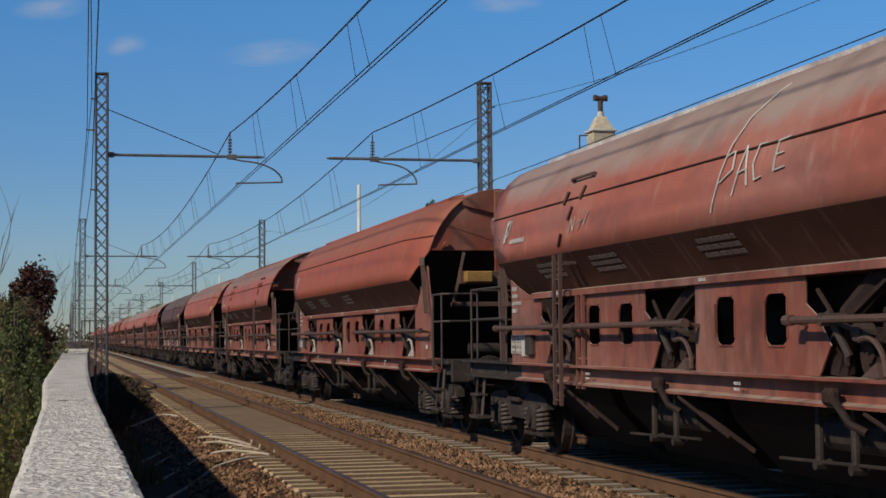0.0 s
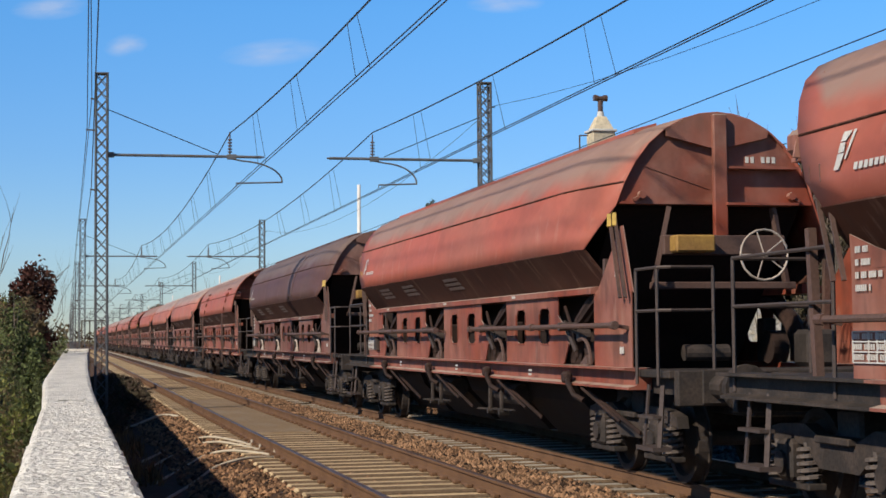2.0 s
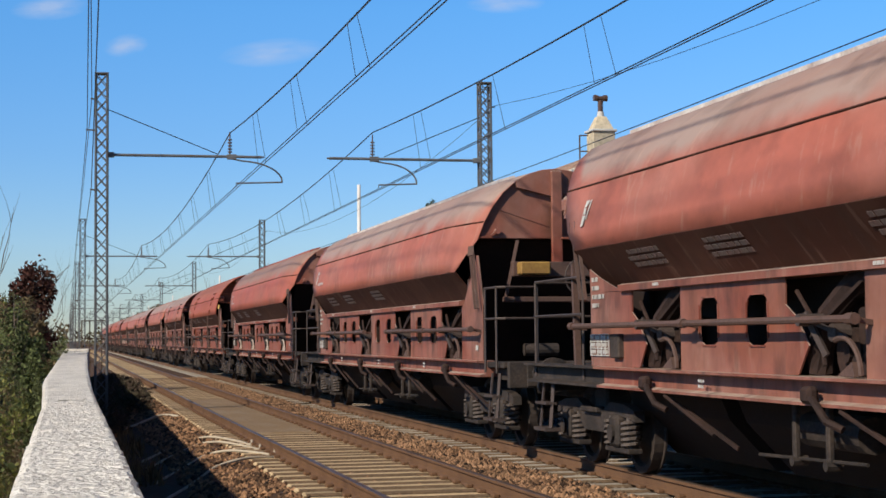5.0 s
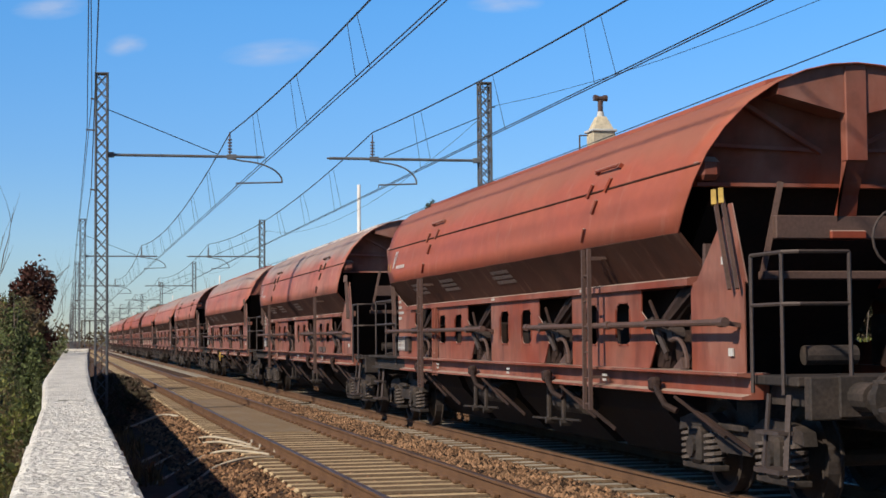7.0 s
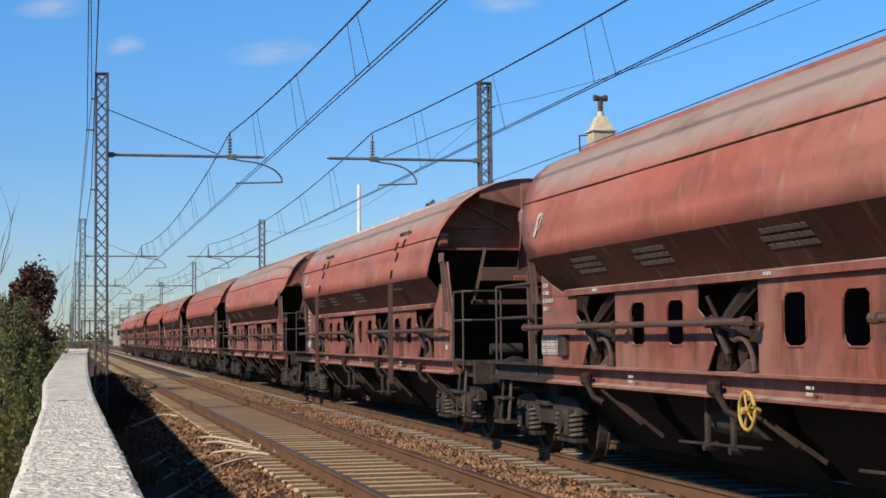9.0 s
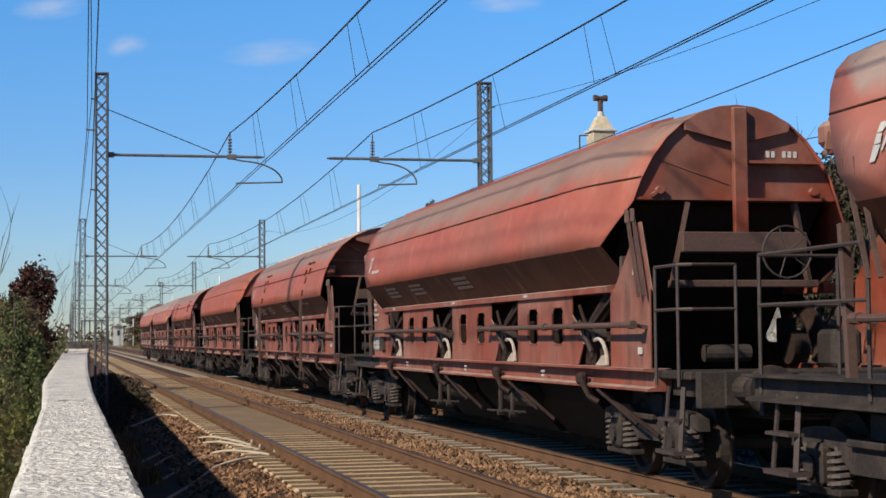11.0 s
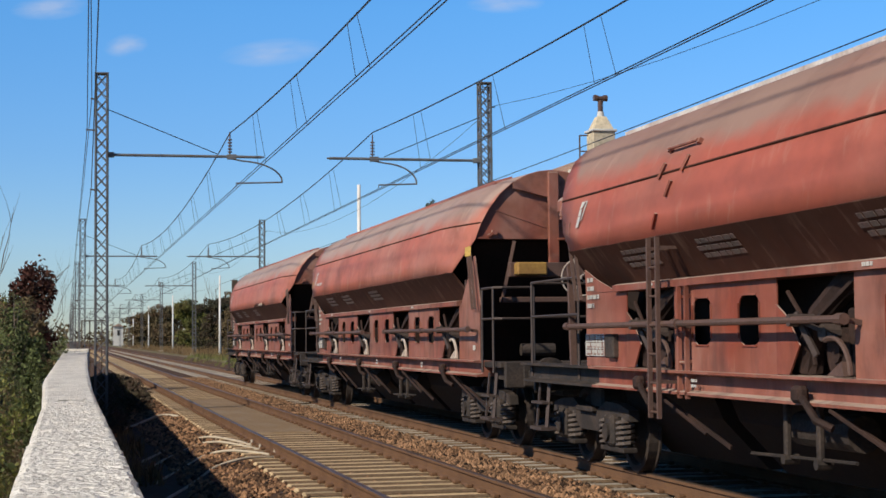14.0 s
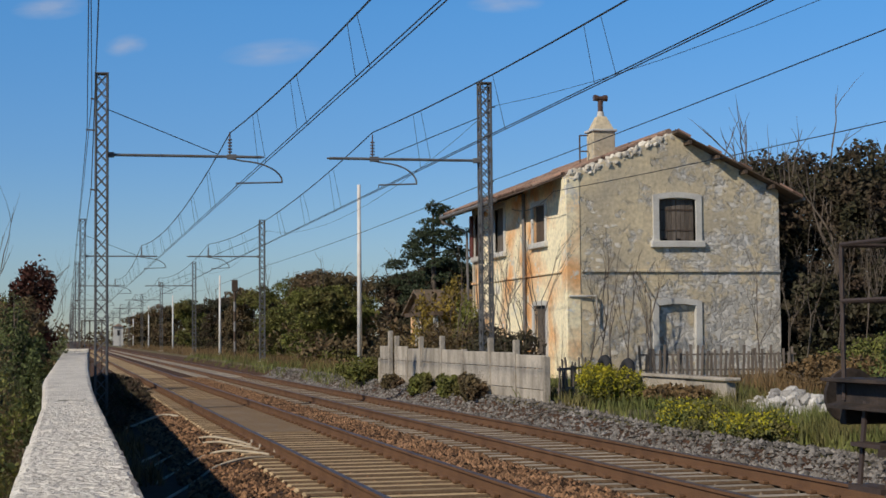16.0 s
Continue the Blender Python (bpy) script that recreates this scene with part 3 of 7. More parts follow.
def front_in(z):
    """How far the side draws in at the front edge of a hood with a flush end plate."""
    return 0.17 * min(1.0, max(0.0, (z - 2.52) / 0.5)) + 0.05 * min(1.0, max(0.0, (z - 3.1) / 0.7))


def flush_y(z):
    """The front edge of such a hood: slanting below, upright above."""
    return -0.32 * min(1.0, max(0.0, (z - 2.52) / 0.53))


def ends_at(z):
    """Where the hood begins and ends at a height: both ends lean out towards the top, the rear one in a curve."""
    s = min(1.0, max(0.0, (z - 2.52) / 1.4))
    return -0.78 * s, 14.2 + 0.34 * min(1, s * 5) + 1.2 * s ** 1.8


MESHES = {}


def wpart(name, key, build, parent, material, label="", smooth=False, m=None):
    """A part of a wagon: its mesh is made once and shared, its paint is the wagon's own."""
    if key not in MESHES:
        MESHES[key] = mesh_of(name, build(), material, smooth)
    ob = new(name, MESHES[key])
    ob.parent = parent
    if m is not None:
        ob.matrix_basis = m
    ob.material_slots[0].link = "OBJECT"
    ob.material_slots[0].material = material
    return tagged(ob, label, kind="stuff" if name in ("lettering", "chalk_writing") else "")


def lerp_profile(z):
    for (x0, z0), (x1, z1) in zip(PROFILE, PROFILE[1:]):
        if z0 <= z <= z1:
            return x0 + (x1 - x0) * (z - z0) / (z1 - z0)
    return 0.0


def hood_bm(flush):
    bm = bmesh.new()
    rows = []
    n = 30
    for i in range(n + 1):
        row = []
        for x, z in PROFILE:
            a, b = ends_at(z)
            if flush:
                a = flush_y(z)
            y = a + (b - a) * i / n
            dent = -0.01 * abs(noise.noise((y * 0.9, z * 1.5, x))) if 0 < i < n else 0
            if flush:
                dent -= front_in(z) * max(0.0, 1 - (y - a) / 1.6) ** 1.5
            row.append(bm.verts.new((x * (1 + dent), y, z)))
        rows.append(row)
    fs = []
    for a, b in zip(rows, rows[1:]):
        for k in range(len(PROFILE) - 1):
            fs.append(bm.faces.new((a[k], b[k], b[k + 1], a[k + 1])))
    bmesh.ops.recalc_face_normals(bm, faces=fs)
    bmesh.ops.solidify(bm, geom=fs, thickness=0.012)
    return bm


def seam_bm(s, z, flush):
    """The lap seam along the hood."""
    x = lerp_profile(z)
    a, b = ends_at(z)
    if flush:
        a = flush_y(z)
    pts = []
    for k in range(17):
        q = (k / 16) ** 2
        y = a + 0.01 + (b - a - 0.02) * q
        draw = front_in(z) * max(0.0, 1 - (y - a) / 1.6) ** 1.5 if flush else 0.0
        pts.append((-s * x * (1 - draw), y, z))
    return tube(pts, 0.013, 5)


def end_plate_bm(front):
    """The end plate under the hood, with its raised arched top panel."""
    bm = bmesh.new()
    y = -0.42 if front else 15.2
    d = -1 if front else 1
    zs = [p for p in PROFILE if p[1] >= 2.98]
    low = 2.98
    poly = [(lerp_profile(low) * 0.97, low)] + [(x * 0.985, z - 0.015) for x, z in zs] + [(-lerp_profile(low) * 0.97, low)]
    # leans back towards its lower edge
    f, b = [], []
    for x, z in poly:
        yy = y - d * 0.28 * (4.07 - z)
        f.append(bm.verts.new((x, yy, z)))
        b.append(bm.verts.new((x, yy - d * 0.03, z)))
    n = len(poly)
    fs = [bm.faces.new(f), bm.faces.new(b[::-1])]
    for i in range(n):
        fs.append(bm.faces.new((f[i], f[(i + 1) % n], b[(i + 1) % n], b[i])))
    # folded bottom flange and cross rib
    add_box(bm, -1.38, 1.38, min(y + d * -0.33, y + d * -0.2), max(y + d * -0.33, y + d * -0.2), 2.95, 2.985)
    bmesh.ops.recalc_face_normals(bm, faces=bm.faces[:])
    return bm


def cap_bm(front):
    """The arched panel at the top of the end, proud of the plate."""
    y = -0.72 if front else 15.65
    d = -1 if front else 1
    top = [(x * 0.96, z - 0.005) for x, z in PROFILE if z >= 3.8]
    poly = top + [(0.78, 3.76), (0.12, 3.6), (-0.12, 3.6), (-0.78, 3.76)]
    return prism(poly, "y", y, y - d * 0.35)


def post_bm(front):
    y = -0.74 if front else 15.67
    d = -1 if front else 1
    bm = box(-0.11, 0.11, min(y, y - d * 0.12), max(y, y - d * 0.12), 3.15, 4.05, 0.01)
    add_prism(bm, [(min(y, y - d * 0.12), 3.2), (max(y, y - d * 0.12), 3.2), (y - d * 0.28, 2.5), (y - d * 0.4, 2.5)], "x", -0.1, 0.1)
    add_box(bm, -0.18, 0.18, min(y - d * 0.2, y - d * 0.46), max(y - d * 0.2, y - d * 0.46), 2.44, 2.52, 0.01)
    return bm


def rib_bm(front, s, i):
    """A slanting rib, the cross tie or the corner block of a recessed end."""
    y = -0.44 if front else 15.22
    d = -1 if front else 1
    bm = bmesh.new()
    if i == 0:
        add_bar(bm, (s * 1.0, y - d * 0.04, 3.72), (s * 0.14, y - d * 0.18, 3.28), 0.05, 0.04)
    elif i == 1:
        add_bar(bm, (s * 1.25, y - d * 0.14, 3.33), (s * 0.14, y - d * 0.2, 3.3), 0.035, 0.035)
    else:
        add_box(bm, s * 1.27 - 0.12, s * 1.27 + 0.1, min(y - d * 0.34, y - d * 0.12), max(y - d * 0.34, y - d * 0.12), 3.0, 3.22, 0.05)
    return bm


def flush_outline(low):
    """The upright end of a flush hood above a height, left to right."""
    side = [(x * (1 - front_in(z)) * 0.985, z - 0.012) for x, z in PROFILE if z > low + 0.02 and x <= 0]
    edge = (lerp_profile(low) * (1 - front_in(low)) * 0.985, low)
    left = [edge] + side
    return left + [(-x, z) for x, z in left[::-1] if x < 0]


def flush_plate_bm():
    """A plain upright end plate close behind the hood's edge, folded under at the foot."""
    bm = prism(flush_outline(3.05), "y", -0.26, -0.23)
    add_box(bm, -1.16, 1.16, -0.28, -0.1, 3.02, 3.05)
    return bm


def flush_cap_bm():
    """The lens-shaped panel at the top of a flush end."""
    top = [p for p in flush_outline(3.05) if p[1] >= 3.8]
    return prism(top + [(0.6, 3.78), (0.1, 3.66), (-0.1, 3.66), (-0.6, 3.78)], "y", -0.34, -0.262)


def flush_post_bm():
    bm = box(-0.08, 0.08, -0.42, -0.342, 2.6, 4.03, 0.01)
    add_box(bm, -0.14, 0.14, -0.46, -0.3, 2.5, 2.6, 0.01)
    add_box(bm, 0.05, 0.95, -0.4, -0.262, 3.42, 3.45)
    add_box(bm, 0.05, 0.9, -0.5, -0.262, 3.0, 3.03)
    return bm


def knob_bm(s):
    """The hood's small turning knob on the plate."""
    bm = rod((s * 0.9, -0.34, 3.12), (s * 0.9, -0.2, 3.12), 0.045, 8)
    add_bar(bm, (s * 0.9, -0.3, 3.12), (s * 1.0, -0.3, 3.06), 0.04, 0.03)
    return bm


def hopper_end_bm(front):
    """The sloping end of the hopper behind the platform, with its cradle frame."""
    bm = bmesh.new()
    if front:
        add_prism(bm, [(0.0, 2.98), (1.9, 1.2), (1.9, 1.1), (2.1, 1.1), (2.1, 3.3), (0.0, 3.3)], "x", -1.12, 1.12)
    else:
        add_prism(bm, [(14.6, 2.98), (13.0, 1.2), (12.8, 1.2), (12.8, 3.3), (14.6, 3.3)], "x", -1.12, 1.12)
    return bm


def cradle_bm(front):
    y = -0.5 if front else 15.0
    d = -1 if front else 1
    bm = bmesh.new()
    for s in (-1, 1):
        add_bar(bm, (s * 0.62, y - d * 0.1, 2.98), (s * 0.8, y - d * 0.15, 2.1), 0.07, 0.05)
        add_bar(bm, (s * 1.32, y - d * 0.2, 2.4), (s * 1.32, y - d * 0.3, 1.2), 0.07, 0.07)
    add_box(bm, -0.72, 0.72, min(y, y - d * 0.14), max(y, y - d * 0.14), 2.44, 2.66, 0.01)
    add_box(bm, -0.85, 0.85, min(y, y - d * 0.14), max(y, y - d * 0.14), 2.06, 2.14, 0.01)
    return bm


def plate_bm(a, b, windows, front=False, rear=False):
    """A length of the pierced side plate, on the near side; the far side mirrors it."""
    bm = bmesh.new()
    lo, hi, z0, z1, r = 1.215, 2.03, 1.46, 1.89, 0.1
    ys, zs = [a], [lo]
    for w0, w1 in windows:
        ys += [w0, w0 + r, w1 - r, w1]
    ys.append(b)
    zs += ([z0, z0 + r, z1 - r, z1] if windows else []) + [hi]
    seen = {}
    def at(y, z):
        if (y, z) not in seen:
            seen[(y, z)] = bm.verts.new((-1.395, y, z))
        return seen[(y, z)]
    for i in range(len(ys) - 1):
        for j in range(len(zs) - 1):
            ya, yb, za, zb = ys[i], ys[i + 1], zs[j], zs[j + 1]
            k = (i - 1) % 4 if windows and 0 < i < len(ys) - 1 else 3
            if k == 3 or j in (0, 4) or not windows:
                bm.faces.new((at(ya, za), at(yb, za), at(yb, zb), at(ya, zb)))
            elif k in (0, 2) and j in (1, 3):
                corner = (ya if k == 0 else yb, za if j == 1 else zb)
                p = (yb if k == 0 else ya, corner[1])
                q = (corner[0], zb if j == 1 else za)
                mid = (corner[0] + (p[0] - corner[0]) * 0.29, corner[1] + (q[1] - corner[1]) * 0.29)
                bm.faces.new((at(*corner), at(*p), at(*mid)))
                bm.faces.new((at(*corner), at(*mid), at(*q)))
    if front:
        bm.faces.new((at(a, hi), at(b, hi), at(-0.2, 2.06), at(-0.98, 2.72), at(-1.06, 2.72), at(-1.36, 2.0)))
    if rear:
        bm.faces.new((at(12.9, hi), at(b, hi), at(b, 2.3), at(13.55, 2.18)))
    bmesh.ops.recalc_face_normals(bm, faces=bm.faces[:])
    bmesh.ops.solidify(bm, geom=bm.faces[:], thickness=0.012)
    return bm


def rim_bm():
    """The raised edge round one opening."""
    bm = bmesh.new()
    z0, z1, w = 1.46, 1.89, 0.44
    for k in range(4):
        q0, q1, p0, p1 = ((-0.014, 0, z0 + 0.06, z1 - 0.06), (w, w + 0.014, z0 + 0.06, z1 - 0.06), (0.06, w - 0.06, z0 - 0.014, z0), (0.06, w - 0.06, z1, z1 + 0.014))[k]
        add_box(bm, -1.408, -1.393, q0, q1, p0, p1)
    return bm


def bay_chute_bm():
    """The discharge chute seen in a bay: a sloping trunk with a pointed flap below."""
    bm = bmesh.new()
    add_path(bm, [(-1.2, 0.1, 2.02), (-1.22, 0.45, 1.92), (-1.25, 0.8, 1.7), (-1.25, 1.0, 1.45), (-1.22, 1.05, 1.25)], 0.11, 10)
    add_rod(bm, (-1.3, 0.42, 1.4), (-1.1, 0.42, 1.4), 0.2, 16)
    add_rod(bm, (-1.33, 0.42, 1.4), (-1.29, 0.42, 1.4), 0.08, 10)
    add_box(bm, -1.28, -1.1, 0.1, 0.3, 1.22, 1.75, 0.02)
    add_path(bm, [(-1.33, 1.25, 1.9), (-1.36, 1.0, 1.75), (-1.35, 0.8, 1.55), (-1.36, 0.7, 1.3)], 0.02, 6)
    add_bar(bm, (-1.32, -0.02, 2.0), (-1.38, 0.62, 1.66), 0.06, 0.03)
    return bm


def gusset_bm():
    """The pointed stiffener at the side of a bay."""
    bm = prism([(1.34, 1.8), (1.34, 1.22), (1.1, 1.22), (0.9, 1.46), (1.14, 1.7)], "x", -1.4, -1.385)
    return bm


def bay_lever_bm():
    bm = bmesh.new()
    add_bar(bm, (-1.5, 0.75, 1.72), (-1.42, 0.55, 1.38), 0.03, 0.05)
    add_bar(bm, (-1.5, 0.7, 1.66), (-1.38, 0.25, 1.52), 0.035, 0.03)
    add_rod(bm, (-1.58, 0.72, 1.66), (-1.36, 0.72, 1.66), 0.05, 10)
    add_rod(bm, (-1.44, 0.42, 1.56), (-1.3, 0.42, 1.56), 0.07, 10)
    return bm


def bay_handle_bm():
    """A pale curved strap with a wedge at its foot."""
    pts = [(-1.44, 0.0 + 0.3 - 0.3 * math.cos(q), 1.24 + 0.28 * math.sin(q)) for q in [math.pi * (1 - k / 9 * 0.62) for k in range(10)]]
    bm = tube([(x, 0.55 - y, z) for x, y, z in pts], 0.022, 6)
    add_prism(bm, [(0.02, 1.23), (0.3, 1.23), (0.06, 1.34)], "x", -1.46, -1.4)
    return bm


def channel_bm():
    """A slanting discharge lever under the sill, with its hanger and curved knee."""
    bm = bmesh.new()
    add_bar(bm, (-1.3, 0.5, 0.92), (-1.12, -0.75, 0.5), 0.02, 0.04)
    add_rod(bm, (-1.44, 0.3, 0.96), (-1.3, -0.6, 0.62), 0.018, 6)
    add_path(bm, [(-1.47, 0.75, 1.06), (-1.52, 0.55, 1.0), (-1.5, 0.42, 0.88), (-1.42, 0.3, 0.82)], 0.032, 6)
    add_box(bm, -1.52, -1.42, 0.68, 0.86, 1.0, 1.14, 0.03)
    return bm


def gear_bm():
    """Brake gear that hangs under the frame between the bays."""
    bm = bmesh.new()
    for y in (0.0, 0.62):
        add_box(bm, -1.26, -1.21, y - 0.035, y + 0.035, 0.5, 1.0, 0.01)
        add_rod(bm, (-1.28, y, 0.5), (-1.14, y, 0.5), 0.045, 8)
    add_rod(bm, (-1.0, -0.3, 0.75), (-1.0, 0.8, 0.75), 0.15, 12)
    add_rod(bm, (-1.22, -0.6, 0.55), (-1.22, 1.4, 0.5), 0.016, 6)
    return bm


def pipe_bm(a, b):
    bm = rod((-1.56, a, 1.66), (-1.56, b, 1.66), 0.03, 8)
    for y in (a + 0.05, (a + b) / 2, b - 0.05):
        add_rod(bm, (-1.56, y - 0.06, 1.66), (-1.56, y + 0.06, 1.66), 0.045, 8)
        add_bar(bm, (-1.56, y, 1.66), (-1.39, y, 1.63), 0.04, 0.04)
    return bm


def ladder_bm(y, z0, z1, w, x=-1.6):
    bm = bmesh.new()
    for o in (0, w):
        add_box(bm, x - 0.02, x + 0.02, y + o - 0.02, y + o + 0.02, z0, z1)
    k = int((z1 - z0) / 0.28)
    for i in range(k):
        z = z0 + 0.06 + i * 0.28
        add_rod(bm, (x, y, z), (x, y + w, z), 0.012, 5)
    for z in (z0 + 0.35, z1 - 0.1):
        add_bar(bm, (x, y, z), (-1.38, y, z), 0.03, 0.03)
        add_bar(bm, (x, y + w, z), (-1.38, y + w, z), 0.03, 0.03)
    return bm


def railing_pieces(front):
    """The platform railing: three bars bent at the corners, then the posts."""
    if front:
        y0, y1 = -2.2, -1.46
        turns = [[(-1.4, y1, z), (-1.4, y0 + 0.1, z), (-1.3, y0, z), (-0.85, y0, z)] for z in (2.23, 1.8)]
        posts = ((-1.4, y1), (-0.85, y0), (-1.4, y0 + 0.12))
    else:
        y0, y1 = 14.3, 16.35
        turns = [[(-1.38, y0, z), (-1.38, y1 - 0.1, z), (-1.3, y1, z), (-0.6, y1, z)] for z in (2.23, 1.8)]
        posts = ((-0.6, y1), (-1.38, y1 - 0.1), (-1.38, y0))
    return turns, posts


def add_railing(front, w):
    turns, posts = railing_pieces(front)
    top = wpart("railing", ("rail", front, 0), lambda: tube(turns[0], 0.018, 6), w, M_RAILING)
    wpart("railing_bar", ("rail", front, 1), lambda: tube(turns[1], 0.018, 6), top, M_RAILING)
    for x, y in posts:
        wpart("railing_post", ("rpost", x, y), lambda: rod((x, y, 1.05), (x, y, 2.23), 0.018, 6), top, M_RAILING)


def stirrup_bm(y):
    bm = bmesh.new()
    add_bar(bm, (-1.36, y - 0.2, 1.05), (-1.42, y - 0.24, 0.42), 0.05, 0.02)
    add_bar(bm, (-1.36, y + 0.2, 1.05), (-1.42, y + 0.2, 0.42), 0.05, 0.02)
    add_box(bm, -1.5, -1.3, y - 0.27, y + 0.23, 0.4, 0.44)
    add_box(bm, -1.48, -1.34, y - 0.24, y + 0.22, 0.72, 0.75)
    return bm


def wheel_ring_bm(r, thick, spokes=5):
    """A spoked hand wheel that faces across the wagon."""
    bm = bmesh.new()
    pts = [(0, r * math.cos(a), r * math.sin(a)) for a in [2 * math.pi * k / 20 for k in range(21)]]
    add_path(bm, pts, thick, 6)
    for k in range(spokes):
        a = 2 * math.pi * k / spokes
        add_rod(bm, (0, 0, 0), (0, r * math.cos(a), r * math.sin(a)), thick * 0.7, 5)
    add_rod(bm, (-0.05, 0, 0), (0.12, 0, 0), thick * 2, 8)
    return bm


def lever_bm(y):
    return bars([((-1.46, y - 0.25, 1.95), (-1.44, y + 0.12, 2.84))], 0.035, 0.025)


def tip_bm(y):
    return bars([((-1.462, y + 0.07, 2.72), (-1.442, y + 0.125, 2.86))], 0.045, 0.035)


def platform_bm(y0, y1):
    bm = box(-1.35, 1.35, y0, y1, 1.12, 1.2, 0.01)
    add_box(bm, -1.2, 1.2, y0 + 0.15, y1 - 0.15, 0.95, 1.12)
    return bm


def gearbox_bm():
    """Brake cylinders and cases that stand on the front platform."""
    bm = box(-0.5, 0.35, -1.55, -1.1, 0.82, 1.12, 0.04)
    add_rod(bm, (-0.7, -1.0, 1.36), (-0.2, -1.0, 1.36), 0.09, 12)
    add_box(bm, 0.55, 0.9, -1.4, -1.0, 1.2, 1.6, 0.05)
    return bm


def text_bm(x, y0, z0, widths, h, gap, slope=0.0):
    """Rows of unreadable lettering as plain bars on the side. widths: runs of each row."""
    bm = bmesh.new()
    for i, row in enumerate(widths):
        z = z0 - i * (h + gap)
        y = y0
        for k, w in enumerate(row):
            if k % 2 == 0:
                xx = x + slope * (z0 - z)
                add_box(bm, xx - 0.004, xx + 0.004, y - w, y, z - h, z)
            y -= w
    return bm


def table_bm():
    """A ruled panel with small figures in its cells."""
    bm = bmesh.new()
    y0, y1, z0, z1 = 13.3, 13.93, 1.335, 1.565
    for z in (z0, z0 + 0.08, z0 + 0.155, z1):
        add_box(bm, -1.416, -1.408, y0, y1, z - 0.005, z + 0.005)
    for y in (y0, y0 + 0.13, y0 + 0.25, y0 + 0.38, y1):
        add_box(bm, -1.4165, -1.4085, y - 0.005, y + 0.005, z0, z1)
    for i in range(3):
        for k in range(18):
            if (k * 7 + i * 5) % 6:
                y = y0 + 0.02 + k * 0.034
                add_box(bm, -1.416, -1.408, y, y + 0.014, z0 + 0.02 + 0.077 * i, z0 + 0.062 + 0.077 * i)
    return bm


def under_text_bm(y, rows):
    """Lettering on the sloping underside."""
    bm = bmesh.new()
    for i in range(rows):
        q = 0.22 + 0.16 * i
        x, z = -1.5 + 0.34 * q, 2.52 - 0.4 * q
        u = 0.0
        n = 6
        for k in range(n):
            w = 0.08 + 0.13 * ((k * 7 + i * 3) % 5) / 5
            m = Matrix.Translation((x - 0.012, y + u + w / 2, z - 0.012)) @ Matrix.Rotation(radians(-40), 4, "Y") @ Matrix.Diagonal((0.006, w, 0.05, 1))
            bmesh.ops.create_cube(bm, size=1.0, matrix=m)
            u += w + 0.03
    return bm


def on_hood(y, z, lift=0.012):
    x = lerp_profile(z)
    return (x - lift, y, z)


def badge_bm(y, z, size):
    """A slanted two-part emblem as a plain shape, with a bar beside it."""
    bm = bmesh.new()
    def quad(pts):
        vs = [bm.verts.new(on_hood(y - a * size - 0.25 * size * b, z + b * size)) for a, b in pts]
        bm.faces.new(vs)
    quad([(-0.55, -0.6), (-0.2, -0.6), (-0.1, -0.1), (-0.55, -0.1)])
    quad([(-0.55, -0.06), (-0.14, -0.06), (-0.2, 0.25), (-0.55, 0.25)])
    quad([(-0.55, 0.29), (-0.2, 0.29), (0.02, 0.6), (-0.55, 0.6)])
    quad([(-0.02, -0.3), (0.12, -0.3), (0.3, 0.6), (0.12, 0.6)])
    return bm


def bar_on_hood_bm(y, z, w, h):
    bm = bmesh.new()
    n = 9
    for k in range(n):
        a, b = y - w * k / n, y - w * (k + 0.72) / n
        bm.faces.new([bm.verts.new(on_hood(c, d)) for c, d in ((a, z), (b, z), (b, z + h), (a, z + h))])
    return bm


CLEATS = ((0.02, 2.6), (-0.25, 2.9), (0.06, 3.1), (-0.55, 3.12))


def cleat_bm(y, dy, z):
    """A foot cleat on the hood."""
    return bars([(on_hood(y + dy + 0.03, z, 0.02), on_hood(y + dy - 0.05, z + 0.15, 0.02))], 0.03, 0.025)


def grab_bm(y):
    """The grab rail above the cleats."""
    a, b = on_hood(y + 0.05, 3.4, 0.05), on_hood(y - 0.72, 3.4, 0.05)
    bm = rod(a, b, 0.018, 6)
    for p in (a, b):
        add_bar(bm, p, (p[0] + 0.06, p[1], p[2] - 0.03), 0.06, 0.05)
    return bm


def joint_bm(y, z0=2.54, z1=3.34):
    """A dark vertical weld joint on the hood."""
    bm = bmesh.new()
    n = 8
    for i in range(n):
        za, zb = z0 + (z1 - z0) * i / n, z0 + (z1 - z0) * (i + 1) / n
        add_bar(bm, on_hood(y - 0.12 * i / n, za, 0.001), on_hood(y - 0.12 * (i + 1) / n, zb, 0.001), 0.02, 0.012)
    return bm


def strokes_bm(lines, y, z, size, w=0.016):
    """Chalked strokes on the hood."""
    bm = bmesh.new()
    for line in lines:
        for (a, b), (c, d) in zip(line, line[1:]):
            for k in range(5):
                p, q = k / 5, (k + 1) / 5
                add_bar(bm, on_hood(y - (a + (c - a) * p) * size, z + (b + (d - b) * p) * size, 0.01), on_hood(y - (a + (c - a) * q) * size, z + (b + (d - b) * q) * size, 0.01), w, 0.012)
    return bm


